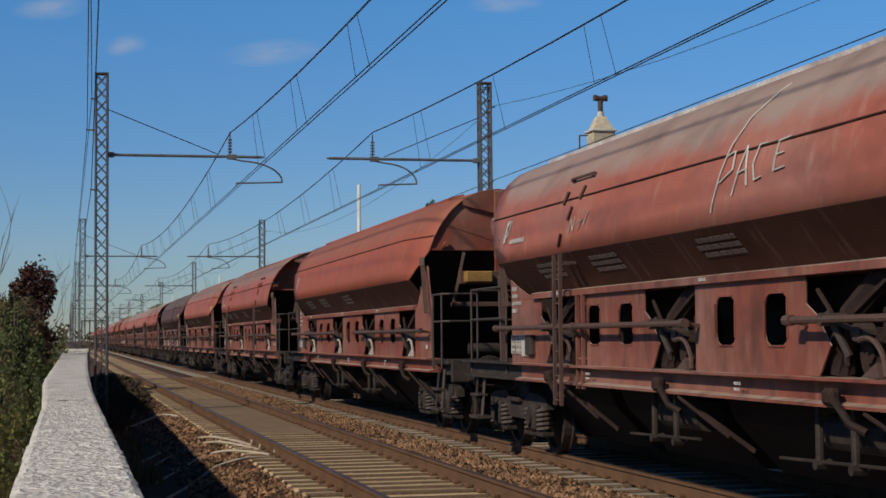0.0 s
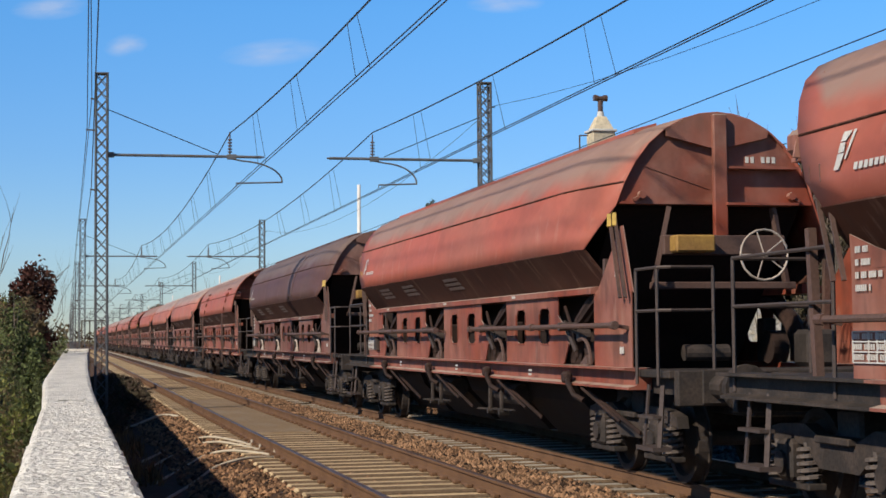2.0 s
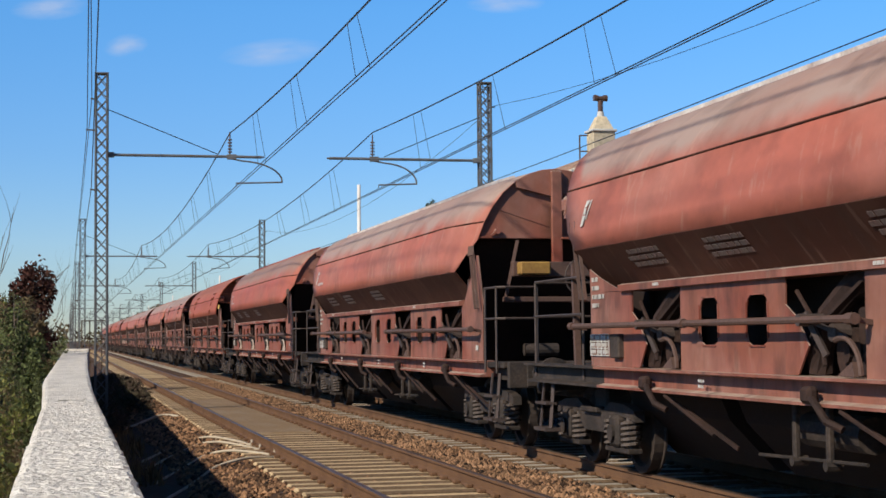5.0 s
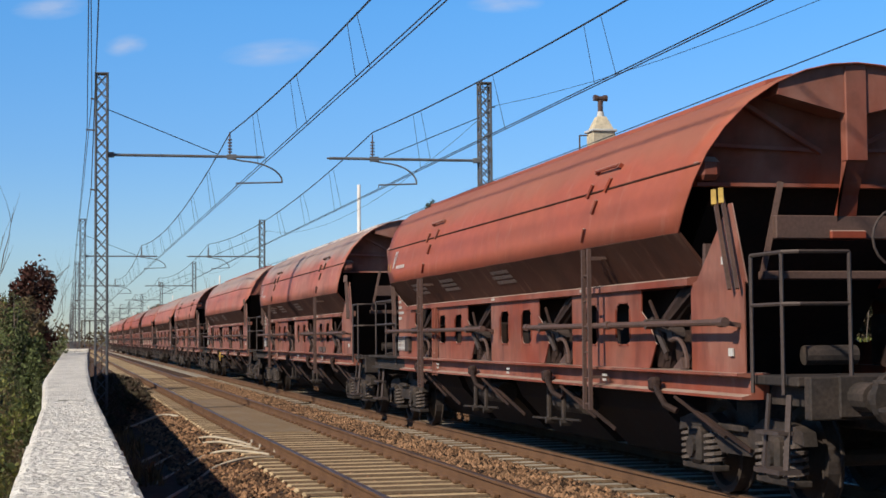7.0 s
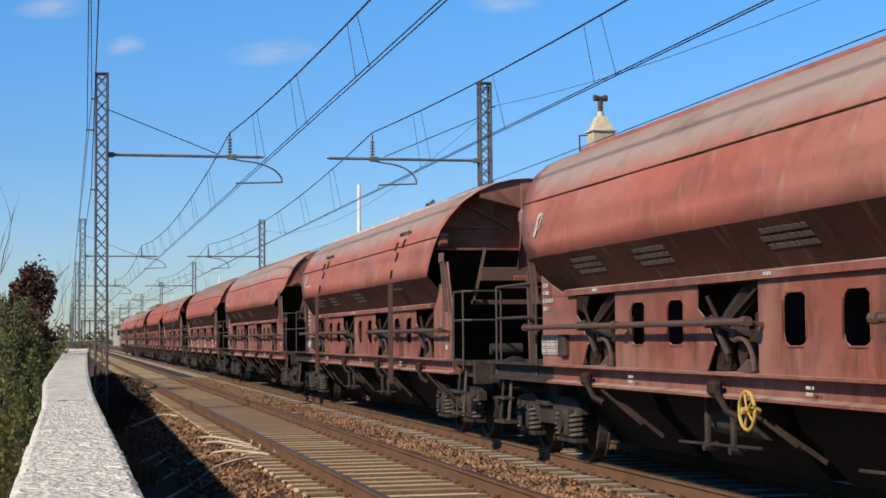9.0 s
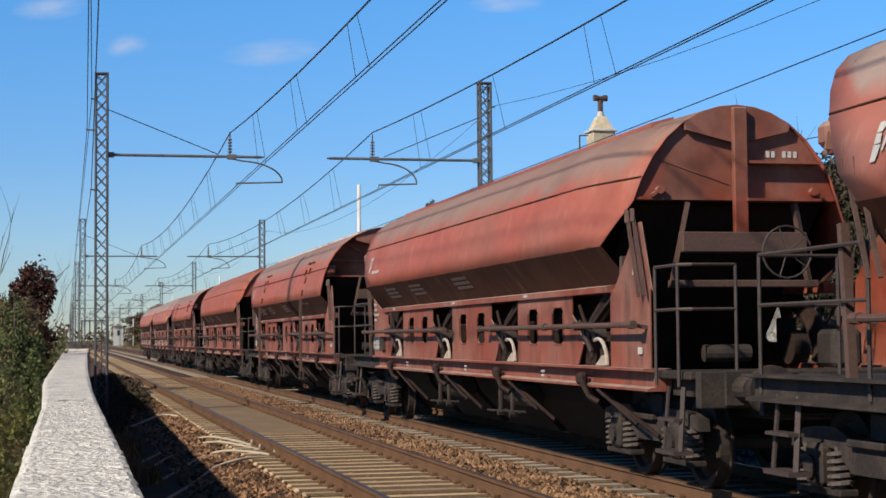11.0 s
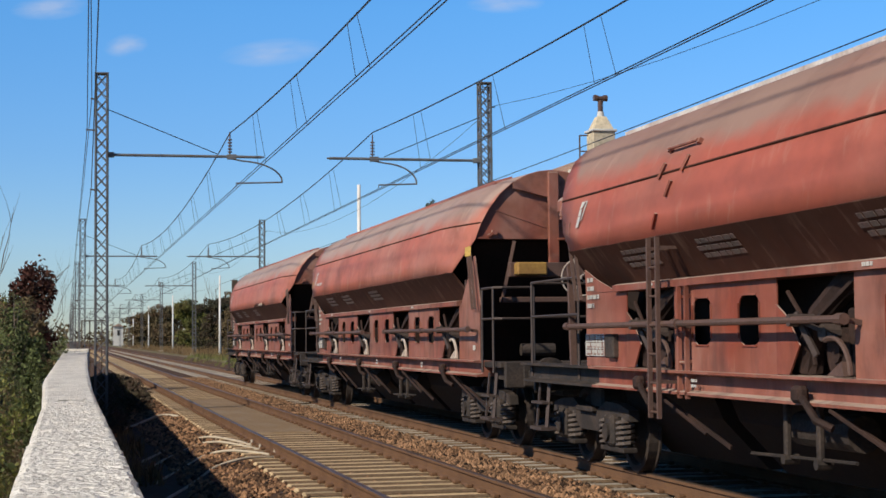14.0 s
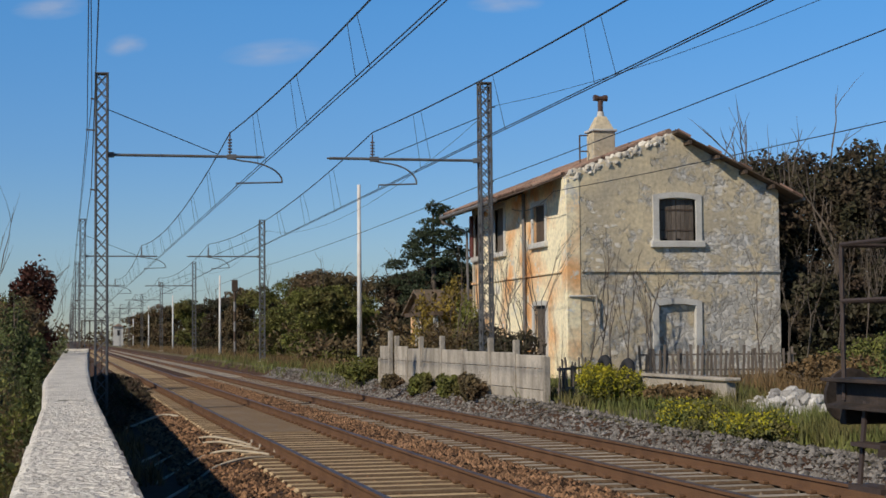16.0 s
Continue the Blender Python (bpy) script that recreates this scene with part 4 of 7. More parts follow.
def torn_bm():
    """Where the lower edge of the hood has been torn and bent in."""
    bm = bmesh.new()
    rg = random.Random(19)
    n = 34
    ys = [3.6 + 3.0 * k / n for k in range(n + 1)]
    zs = [2.53 + 0.1 * min(1, k / 6, (n - k) / 6) * rg.uniform(0.4, 1.3) for k in range(n + 1)]
    for k in range(n):
        bm.faces.new([bm.verts.new(on_hood(y, z, 0.008)) for y, z in ((ys[k], 2.522), (ys[k + 1], 2.522), (ys[k + 1], zs[k + 1]), (ys[k], zs[k]))])
    bmesh.ops.remove_doubles(bm, verts=bm.verts[:], dist=0.0005)
    return bm


def flap_bm():
    """A bent strip of bare metal along the tear."""
    return tube([(-1.53, 4.2 + 0.16 * k, 2.56 + 0.03 * math.sin(k * 2.1) + 0.01 * (k % 2)) for k in range(6)], 0.022, 5)


def side_frame_bm(s):
    poly = [(-1.45, 0.6), (-1.42, 0.72), (-1.1, 0.78), (-0.62, 0.8), (-0.35, 0.7), (0.35, 0.7), (0.62, 0.8), (1.1, 0.78), (1.42, 0.72), (1.45, 0.6), (1.15, 0.64), (0.62, 0.62), (0.35, 0.44), (-0.35, 0.44), (-0.62, 0.62), (-1.15, 0.64)]
    bm = prism(poly, "x", s * 0.97, s * 1.09)
    add_box(bm, min(s * 0.95, s * 1.16), max(s * 0.95, s * 1.16), -0.3, 0.3, 0.66, 0.72, 0.01)
    return bm


def axle_box_bm(s):
    bm = box(min(s * 0.92, s * 1.17), max(s * 0.92, s * 1.17), -0.14, 0.14, 0.3, 0.66, 0.04)
    add_rod(bm, (s * 1.15, 0, 0.46), (s * 1.2, 0, 0.46), 0.1, 10)
    add_box(bm, min(s * 0.95, s * 1.12), max(s * 0.95, s * 1.12), -0.4, 0.4, 0.24, 0.3, 0.01)
    return bm


def spring_bm(s):
    bm = bmesh.new()
    pts = []
    for k in range(46):
        a = 2 * math.pi * k / 9
        pts.append((s * 1.05 + 0.095 * math.cos(a), 0.095 * math.sin(a), 0.31 + 0.3 * k / 45))
    add_path(bm, pts, 0.021, 5)
    add_rod(bm, (s * 1.05, 0, 0.3), (s * 1.05, 0, 0.64), 0.05, 6)
    return bm


def wheel_bm(s):
    bm = bmesh.new()
    prof = [(0.09, 0.70), (0.12, 0.85), (0.36, 0.78), (0.39, 0.83), (0.46, 0.83), (0.462, 0.72), (0.487, 0.71), (0.485, 0.69), (0.38, 0.695), (0.36, 0.74), (0.13, 0.71)]
    n = 28
    rings = []
    for k in range(n):
        a = 2 * math.pi * k / n
        rings.append([bm.verts.new((s * x, r * math.cos(a), 0.46 + r * math.sin(a))) for r, x in prof])
    for k in range(n):
        a, b = rings[k], rings[(k + 1) % n]
        for i in range(len(prof)):
            j = (i + 1) % len(prof)
            bm.faces.new((a[i], a[j], b[j], b[i]))
    bmesh.ops.recalc_face_normals(bm, faces=bm.faces[:])
    return bm


def bogie(y, wagon):
    """A four-wheel bogie with coil springs."""
    b = new("bogie")
    b.parent = wagon
    b.matrix_basis = pose(0, y, 0)
    for s in (-1, 1):
        wpart("side_frame", ("sf", s), lambda: side_frame_bm(s), b, M_UNDER)
        for ay in (-0.9, 0.9):
            wpart("axle_box", ("ab", s), lambda: axle_box_bm(s), b, M_UNDER, m=pose(0, ay, 0))
            wpart("wheel", ("wh", s), lambda: wheel_bm(s), b, M_WHEEL, m=pose(0, ay, 0))
            for o in (-0.29, 0.29):
                wpart("spring", ("sp", s), lambda: spring_bm(s), b, M_SPRING, m=pose(0, ay + o, 0))
    for ay in (-0.9, 0.9):
        wpart("axle", "axle", lambda: rod((-0.92, 0, 0.46), (0.92, 0, 0.46), 0.08, 10), b, M_WHEEL, m=pose(0, ay, 0))
    wpart("bolster", "bolster", lambda: box(-1.0, 1.0, -0.22, 0.22, 0.55, 0.95, 0.03), b, M_UNDER)
    return b


MIRROR = Matrix.Diagonal((-1, 1, 1, 1))


def make_wagon(spec):
    """One hopper wagon. spec: paint, label, and which fittings it carries."""
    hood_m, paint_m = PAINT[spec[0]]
    label, flags = spec[1:]
    w = thing("hopper_wagon", label, "freight wagon", "train of hopper wagons")
    flush = "ladder" not in flags
    wpart("hood", ("hood", flush), lambda: hood_bm(flush), w, hood_m, smooth=True)
    for s in (-1, 1):
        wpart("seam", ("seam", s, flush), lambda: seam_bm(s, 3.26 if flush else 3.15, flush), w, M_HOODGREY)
    for front in (True, False):
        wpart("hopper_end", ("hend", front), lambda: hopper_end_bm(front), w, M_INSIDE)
        wpart("cradle", ("cradle", front), lambda: cradle_bm(front), w, M_PIPE)
        if front and flush:
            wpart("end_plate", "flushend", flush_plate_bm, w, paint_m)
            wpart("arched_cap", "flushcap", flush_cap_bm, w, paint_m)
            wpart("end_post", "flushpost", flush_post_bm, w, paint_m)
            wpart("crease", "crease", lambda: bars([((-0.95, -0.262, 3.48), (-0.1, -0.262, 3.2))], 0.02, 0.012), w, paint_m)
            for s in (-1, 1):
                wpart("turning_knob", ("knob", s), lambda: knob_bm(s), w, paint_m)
            def stamp():
                bm = bmesh.new()
                for k in range(6):
                    if k != 2:
                        add_box(bm, 0.36 + 0.065 * k, 0.4 + 0.065 * k, -0.268, -0.262, 3.5, 3.57)
                return bm
            wpart("lettering", "flushtext", stamp, w, M_WHITE)
            continue
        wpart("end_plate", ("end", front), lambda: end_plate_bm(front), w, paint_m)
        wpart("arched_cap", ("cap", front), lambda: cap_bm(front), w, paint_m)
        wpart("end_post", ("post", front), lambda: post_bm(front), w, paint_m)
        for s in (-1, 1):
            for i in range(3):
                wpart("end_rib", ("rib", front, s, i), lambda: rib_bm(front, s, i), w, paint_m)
    # core and outlets fill the frame; their colour carries the shade in there
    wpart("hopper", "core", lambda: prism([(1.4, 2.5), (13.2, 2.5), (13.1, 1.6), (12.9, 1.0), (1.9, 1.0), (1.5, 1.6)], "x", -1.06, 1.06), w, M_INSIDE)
    for k in range(4):
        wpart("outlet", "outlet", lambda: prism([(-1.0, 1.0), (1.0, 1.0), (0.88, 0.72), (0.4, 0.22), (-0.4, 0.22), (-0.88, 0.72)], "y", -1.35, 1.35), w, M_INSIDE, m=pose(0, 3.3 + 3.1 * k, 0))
    wpart("frame_beam", "spine", lambda: box(-0.45, 0.45, -2.25, 16.4, 0.72, 1.05, 0.02), w, M_UNDER)
    sill = [(-1.46, 0.985), (-1.46, 1.01), (-1.37, 1.03), (-1.37, 1.175), (-1.5, 1.19), (-1.5, 1.215), (-1.2, 1.215), (-1.2, 0.985)]
    for i, s in enumerate((-1, 1)):
        mm = None if s < 0 else MIRROR
        # painted darker than the hood, to stand for its shade
        wpart("underside", ("under", s), lambda: prism([(s * 1.5, 2.52), (s * 1.485, 2.545), (s * 1.15, 2.14), (s * 1.17, 2.1)], "y", 0.0, 14.25), w, M_HOODGREY, "sloping underside, its shade painted in")
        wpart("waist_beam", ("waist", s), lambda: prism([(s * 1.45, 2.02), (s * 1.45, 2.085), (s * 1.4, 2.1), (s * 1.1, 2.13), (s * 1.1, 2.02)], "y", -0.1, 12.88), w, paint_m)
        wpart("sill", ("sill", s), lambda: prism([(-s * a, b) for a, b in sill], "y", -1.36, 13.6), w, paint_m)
        wpart("platform_beam", ("psill", s), lambda: prism([(-s * a, b) for a, b in sill], "y", 13.6, 16.4), w, M_UNDER)
        for k in range(5):
            if k == 0:
                key, args = ("plate", 0, s), (-1.3, -0.05, [], True, False)
            elif k < 4:
                o = 3.75 * (k - 1)
                key, args = ("plate", k, s), (1.33 + o, 3.7 + o, [(1.68 + o, 2.13 + o), (2.76 + o, 3.2 + o)], False, False)
            else:
                key, args = ("plate", 4, s), (12.58, 13.96, [], False, True)
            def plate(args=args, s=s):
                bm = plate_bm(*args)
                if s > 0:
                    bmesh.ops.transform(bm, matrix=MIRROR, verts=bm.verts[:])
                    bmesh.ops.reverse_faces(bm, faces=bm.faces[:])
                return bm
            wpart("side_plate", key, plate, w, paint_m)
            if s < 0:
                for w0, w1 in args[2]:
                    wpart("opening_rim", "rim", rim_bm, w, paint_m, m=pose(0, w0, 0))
        for k in range(4):
            m = pose(0, 3.75 * k, 0) if s < 0 else pose(0, 1.3 + 3.75 * k, 0, 0, 0, 180)
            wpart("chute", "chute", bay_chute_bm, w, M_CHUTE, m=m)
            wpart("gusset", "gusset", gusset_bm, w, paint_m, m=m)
            wpart("lever_arm", "lever", bay_lever_bm, w, M_RAILING, m=m)
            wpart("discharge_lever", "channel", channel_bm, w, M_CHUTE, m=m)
            if s < 0:
                wpart("strap", "strap", bay_handle_bm, w, M_HOSE if "pale" in flags else M_PIPE, m=m)
        for y in (4.6, 8.4):
            m = pose(0, y, 0) if s < 0 else pose(0, y + 0.6, 0, 0, 0, 180)
            wpart("brake_gear", "gear", gear_bm, w, M_UNDER, m=m)
        if s < 0:
            wpart("pipe", "pipe1", lambda: pipe_bm(-1.25, 5.1), w, M_PIPE)
            wpart("pipe", "pipe2", lambda: pipe_bm(7.3, 14.2), w, M_PIPE)
    # end platforms, railings, steps, levers
    wpart("platform", "platf", lambda: platform_bm(-2.25, -1.25), w, M_UNDER)
    wpart("platform", "platr", lambda: platform_bm(13.98, 16.4), w, M_UNDER)
    wpart("headstock", "heads1", lambda: box(-1.3, 1.3, -2.37, -2.25, 0.85, 1.2, 0.01), w, M_UNDER)
    wpart("headstock", "heads2", lambda: box(-1.3, 1.3, 16.4, 16.5, 0.85, 1.2, 0.01), w, M_UNDER)
    wpart("brake_case", "gearbox", gearbox_bm, w, M_UNDER)
    for front in (True, False):
        add_railing(front, w)
    wpart("step", "stepf", lambda: stirrup_bm(-1.9), w, M_RAILING)
    wpart("step", "stepr", lambda: stirrup_bm(15.75), w, M_RAILING)
    for y in (-1.05, -0.88, 14.2, 14.38):
        wpart("brake_lever", ("lev", y), lambda: lever_bm(y), w, M_PIPE)
        wpart("lever_tip", ("tip", y), lambda: tip_bm(y), w, M_YELLOW if "tips" in flags else M_PIPE)
    wpart("valve_case", "valve", lambda: box(-1.46, -1.36, 12.86, 13.14, 1.31, 1.57, 0.015), w, M_UNDER)
    wpart("coupling_hook", "hook1", lambda: rod((0, -2.37, 1.02), (0, -2.8, 1.0), 0.06, 8), w, M_UNDER)
    wpart("coupling_hook", "hook2", lambda: rod((0, 16.5, 1.02), (0, 17.05, 1.0), 0.06, 8), w, M_UNDER)
    def buffer():
        bm = rod((0, 0, 0), (0, 0.3, 0), 0.12, 14)
        add_rod(bm, (0, 0.28, 0), (0, 0.62, 0), 0.085, 14)
        add_rod(bm, (0, 0.62, 0), (0, 0.67, 0), 0.23, 18)
        add_box(bm, -0.18, 0.18, -0.01, 0.03, -0.17, 0.17, 0.01)
        return bm
    for x in (-0.875, 0.875):
        wpart("buffer", "buffer", buffer, w, M_UNDER, m=pose(x, 16.5, 1.04))
        wpart("buffer", "buffer", buffer, w, M_UNDER, m=pose(x, -2.37, 1.04, 0, 0, 180))
    wpart("hand_wheel", "hw", lambda: wheel_ring_bm(0.27, 0.012), w, M_HOSE if "wheel" in flags else M_RAILING, m=pose(0.1, -1.32, 2.4, 0, 0, 90))
    if "ochre" in flags:
        wpart("control_box", "ochre", lambda: box(-0.66, -0.2, -0.72, -0.5, 2.46, 2.65, 0.02), w, M_OCHRE, "ochre painted box")
    # ladders and cleats
    if "ladder" in flags:
        wpart("ladder", "lad1", lambda: ladder_bm(2.42, 0.75, 2.5, 0.2), w, M_PIPE)
        wpart("ladder", "lad2", lambda: ladder_bm(10.76, 0.95, 2.02, 0.2, -1.44), w, paint_m)
        wpart("ladder", "lad3", lambda: ladder_bm(11.1, 0.75, 2.5, 0.24), w, M_PIPE)
        for y in (2.9, 11.4):
            fitting = M_PIPE if spec[0] == "brown" else paint_m
            wpart("grab_rail", ("grab", y), lambda: grab_bm(y), w, fitting)
            for dy, z in CLEATS:
                wpart("cleat", ("cleat", y, dy), lambda: cleat_bm(y, dy, z), w, fitting)
    elif spec[0] == "grey":
        wpart("joint", "jt2", lambda: joint_bm(4.4, 2.56, 3.7), w, M_PIPE)
    # roof walkway
    wpart("walkway", ("walk", flush), lambda: prism([(-0.62, 3.93), (-0.62, 3.99), (-0.34, 4.065), (-0.34, 4.0)], "y", 0.7 if flush else -0.1, 14.75), w, M_WALKWAY if "bright" in flags else hood_m, "")
    # lettering and emblem as plain bars
    wpart("emblem", "badge", lambda: badge_bm(13.86, 2.93, 0.24), w, M_WHITE, "white emblem")
    if "name" in flags:
        wpart("lettering", "nm", lambda: bar_on_hood_bm(13.7, 2.76, 0.72, 0.055), w, M_WHITE)
    def line(n, skip=()):
        return [v for k in range(n) for v in ((0.0, 0.03) if k in skip else (0.016, 0.014))]
    wpart("lettering", "t1", lambda: text_bm(-1.412, 13.86, 2.2, [line(7, (3,)), line(8, (2,)), line(14, (2, 6, 11)), line(8, (6,))], 0.048, 0.048), w, M_WHITE)
    wpart("lettering", "t2", table_bm, w, M_WHITE)
    for y in (2.4, 6.4, 10.6):
        wpart("lettering", ("sill_text", y), lambda: text_bm(-1.464, y, 1.14, [[0.012, 0.014, 0.03, 0.014, 0.012, 0.03, 0.02], [0.05, 0.02, 0.014, 0.014, 0.014]], 0.026, 0.024), w, M_WHITE)
    for y in (3.2, 7.2, 11.8):
        wpart("lettering", ("waist_text", y), lambda: text_bm(-1.455, y, 2.075, [[0.02, 0.014, 0.02, 0.014, 0.05, 0.02, 0.02]], 0.03, 0.02), w, M_WHITE)
    for y in (6.4, 9.6, 11.7):
        wpart("lettering", ("ut", y), lambda: under_text_bm(y, 3), w, M_FADED)
    wpart("sign", "sign1", lambda: box(-1.42, -1.405, -1.08, -0.98, 1.36, 1.43), w, M_WHITE)
    wpart("sign", "sign2", lambda: box(-1.42, -1.405, -0.93, -0.85, 2.18, 2.25), w, M_WHITE)
    if "plate" in flags:
        wpart("sign", "sign3", lambda: box(-1.425, -1.405, 13.2, 13.4, 1.3, 1.5), w, M_WHITE)
    if "dial" in flags:
        wpart("hand_wheel", "hw2", lambda: wheel_ring_bm(0.165, 0.016), w, M_YELLOW, "yellow hand wheel", m=pose(-1.48, 7.53, 0.9))
    if "torn" in flags:
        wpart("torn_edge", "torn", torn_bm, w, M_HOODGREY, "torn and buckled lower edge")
        wpart("bent_strip", "flap", flap_bm, w, M_HOSE)
    if "peace" in flags:
        word = [[(0.3, -0.25), (0.5, 0.35), (0.75, 0.8), (1.15, 1.15)], [(0.5, 0.38), (0.75, 0.42), (0.8, 0.2), (0.45, 0.08)], [(0.88, -0.1), (1.08, 0.45), (1.25, -0.02)], [(0.95, 0.15), (1.2, 0.17)], [(1.62, 0.42), (1.42, 0.42), (1.36, 0.2), (1.45, 0.02), (1.62, 0.05)], [(2.2, 0.42), (1.93, 0.4), (1.93, 0.08), (2.2, 0.1)], [(1.93, 0.25), (2.12, 0.26)]]
        wpart("chalk_writing", "peace", lambda: strokes_bm(word, 7.0, 2.84, 0.78), w, M_WHITE, "white chalked word")
    if "scrawl" in flags:
        word = [[(0.0, 0.0), (0.1, 0.3), (0.3, 0.0), (0.4, 0.35)], [(0.6, 0.2), (0.9, 0.25), (0.7, 0.0)], [(1.1, 0.1), (1.3, 0.4)]]
        wpart("chalk_writing", "scrawl", lambda: strokes_bm(word, 11.1, 2.75, 0.5, 0.01), w, M_HOSE, "faint chalked scrawl")
    if "patch" in flags:
        wpart("spray_writing", "spray", lambda: text_bm(-1.412, 3.2, 1.36, [[0.3, 0.05, 0.25, 0.1, 0.3]], 0.12, 0.02), w, M_FADED)
    for y in (-0.35, 14.85):
        bogie(y, w)
    return w


def where(k, t):
    """How far along the line wagon k is at a time."""
    return 7.033 + LENGTH * k - 25.015 * t + 0.0178 * t * t


RED, FRESH, BROWN = "oxide red hopper wagon with a rounded hood", "bright red hopper wagon with a clean rounded hood", "faded brown-red hopper wagon with a dusty hood"
SPECS = [
    ("brown", "faded red hopper wagon with a chalked word on its hood", "ladder peace name plate scrawl bright"),
    ("fresh", FRESH, "pale ochre"),
    ("red", RED + " and side ladder", "ladder name pale"),
    ("red", RED + " and ochre end box", "ochre wheel tips name"),
    ("grey", "dusty grey-brown hopper wagon with yellow lever tips", "tips ochre name pale"),
    ("red", RED + " and bright roof walkway", "ladder bright plate"),
    ("brown", BROWN + " and bright walkway", "bright ochre"),
    ("brown", BROWN, "ochre bright name"),
    ("red", RED, "pale name"),
    ("fresh", FRESH + " and side ladder", "ladder tips name"),
    ("brown", BROWN + " and sprayed side", "bright ladder patch name"),
    ("brown", "dusty red hopper wagon with a yellow hand wheel below", "dial wheel ochre"),
    ("brown", BROWN + " and side ladder", "ladder bright name"),
    ("brown", BROWN, "name"),
    ("red", RED, "name pale"),
    ("red", RED + " and side ladder", "ladder bright"),
    ("fresh", FRESH, "ochre wheel"),
    ("red", RED + " and side ladder", "ladder bright"),
    ("brown", BROWN + " and pale straps", "pale ochre wheel name tips"),
    ("brown", "worn brown-red hopper wagon, last of the train, its hood torn", "plate ochre wheel pale torn"),
]
wagons = [make_wagon(s) for s in SPECS]


# ---- loose ballast, crossing boards, cables ----
def stones(name, label, count, x0, x1, y0, y1, size, material, seed, lift=0.0, keep=None):
    """Loose broken stones as real geometry: jittered eight-sided lumps."""
    rng = np.random.default_rng(seed)
    # denser towards the near end
    u = rng.random(count)
    ys = y0 + (y1 - y0) * u ** 1.5
    xs = x0 + (x1 - x0) * rng.random(count)
    r = size * (0.55 + 0.9 * rng.random(count) ** 2)
    base = np.array([(1, 0, 0), (0, 1, 0), (-1, 0, 0), (0, -1, 0), (0, 0, 0.8), (0, 0, -0.8)], float)
    tri = np.array([(0, 1, 4), (1, 2, 4), (2, 3, 4), (3, 0, 4), (1, 0, 5), (2, 1, 5), (3, 2, 5), (0, 3, 5)])
    v = base[None] * (0.6 + 0.7 * rng.random((count, 6, 1))) * r[:, None, None]
    a = rng.random(count) * 6.283
    c, s = np.cos(a)[:, None], np.sin(a)[:, None]
    vx, vy = v[..., 0] * c - v[..., 1] * s, v[..., 0] * s + v[..., 1] * c
    gz = np.array([ground_z(x, y) for x, y in zip(xs, ys)])
    out = np.stack([vx + xs[:, None], vy + ys[:, None], v[..., 2] + (gz + lift + r * 0.2)[:, None]], -1).reshape(-1, 3)
    faces = (tri[None] + 6 * np.arange(count)[:, None, None]).reshape(-1, 3)
    ob = new(name, from_arrays(name, out.tolist(), faces.tolist(), material))
    return tagged(ob, label, "ballast", kind="stuff")


M_STONE_PALE = mat("pale_ballast_stone", (0.2, 0.165, 0.125), 0.9, 0, 0.3, 0.6, 30, 0.3, (0.11, 0.08, 0.055), 0.8, 0.6)
stones("ballast_stones", "rust-brown broken ballast stones between the tracks", 26000, 5.02, 5.95, 6, 75, 0.038, M_STONE_RUST, 1, 0.02)
stones("ballast_stones", "rust-brown broken ballast stones beside the near track", 11000, 1.5, 2.75, 6, 60, 0.038, M_STONE_RUST, 2)
stones("ballast_stones", "rust-brown ballast stones among the wooden sleepers", 8000, 2.5, 5.1, 12, 60, 0.035, M_STONE_RUST, 3, 0.0)
stones("ballast_stones", "pale ballast stones among the concrete sleepers", 9000, 5.9, 8.4, 11, 60, 0.04, M_STONE_PALE, 4, 0.0)
stones("ballast_stones", "grey broken ballast stones on the far shoulder", 17000, 8.3, 9.75, 10, 75, 0.045, M_STONE_GREY, 5, 0.01)

M_DUST = mat("trodden_dirt", (0.22, 0.15, 0.085), 0.95, 0, 0.35, 0.8, 24, 0.6, (0.27, 0.21, 0.15), 0.6, stretch=(2, 0.6, 1))
tagged(part("dirt_fill", box(T1 - 0.66, T1 + 0.66, 30.0, 47.0, -0.3, -0.157, 0.02), M_DUST), "dusty dirt fill between the rails of the near track", "ground", kind="structure")


def cable(pts, r=0.028):
    fine = []
    vs = [Vector(p) for p in pts]
    for i in range(len(vs) - 1):
        p0, p1, p2, p3 = vs[max(i - 1, 0)], vs[i], vs[i + 1], vs[min(i + 2, len(vs) - 1)]
        for k in range(6):
            q = k / 6
            fine.append(0.5 * ((2 * p1) + (p2 - p0) * q + (2 * p0 - 5 * p1 + 4 * p2 - p3) * q * q + (3 * p1 - p0 - 3 * p2 + p3) * q ** 3))
    fine.append(vs[-1])
    ob = part("ground_cable", tube(fine, r, 6), M_CABLE, smooth=True)
    return tagged(ob, "thick pale cable looped from the ballast to the rail", "cable", "bonding cables")


for xa, ya, xb, yb in ((2.22, 29.7, 2.98, 26.9), (2.17, 28.2, 2.98, 25.7), (2.1, 25.6, 3.05, 24.4), (2.04, 23.2, 3.18, 24.0)):
    cable([(1.2, ya - 2.6, -0.42), (1.65, ya - 1.1, -0.36), (xa, ya, -0.24), (xa + (xb - xa) * 0.35, ya + (yb - ya) * 0.3, -0.15), (xa + (xb - xa) * 0.75, ya + (yb - ya) * 0.72, -0.16), (xb - 0.06, yb, -0.17), (xb, yb + 0.25, -0.12)], 0.022)
cable([(1.0, 36, -0.42), (1.5, 37.5, -0.36), (2.1, 38.2, -0.18), (2.5, 38.0, -0.2)])


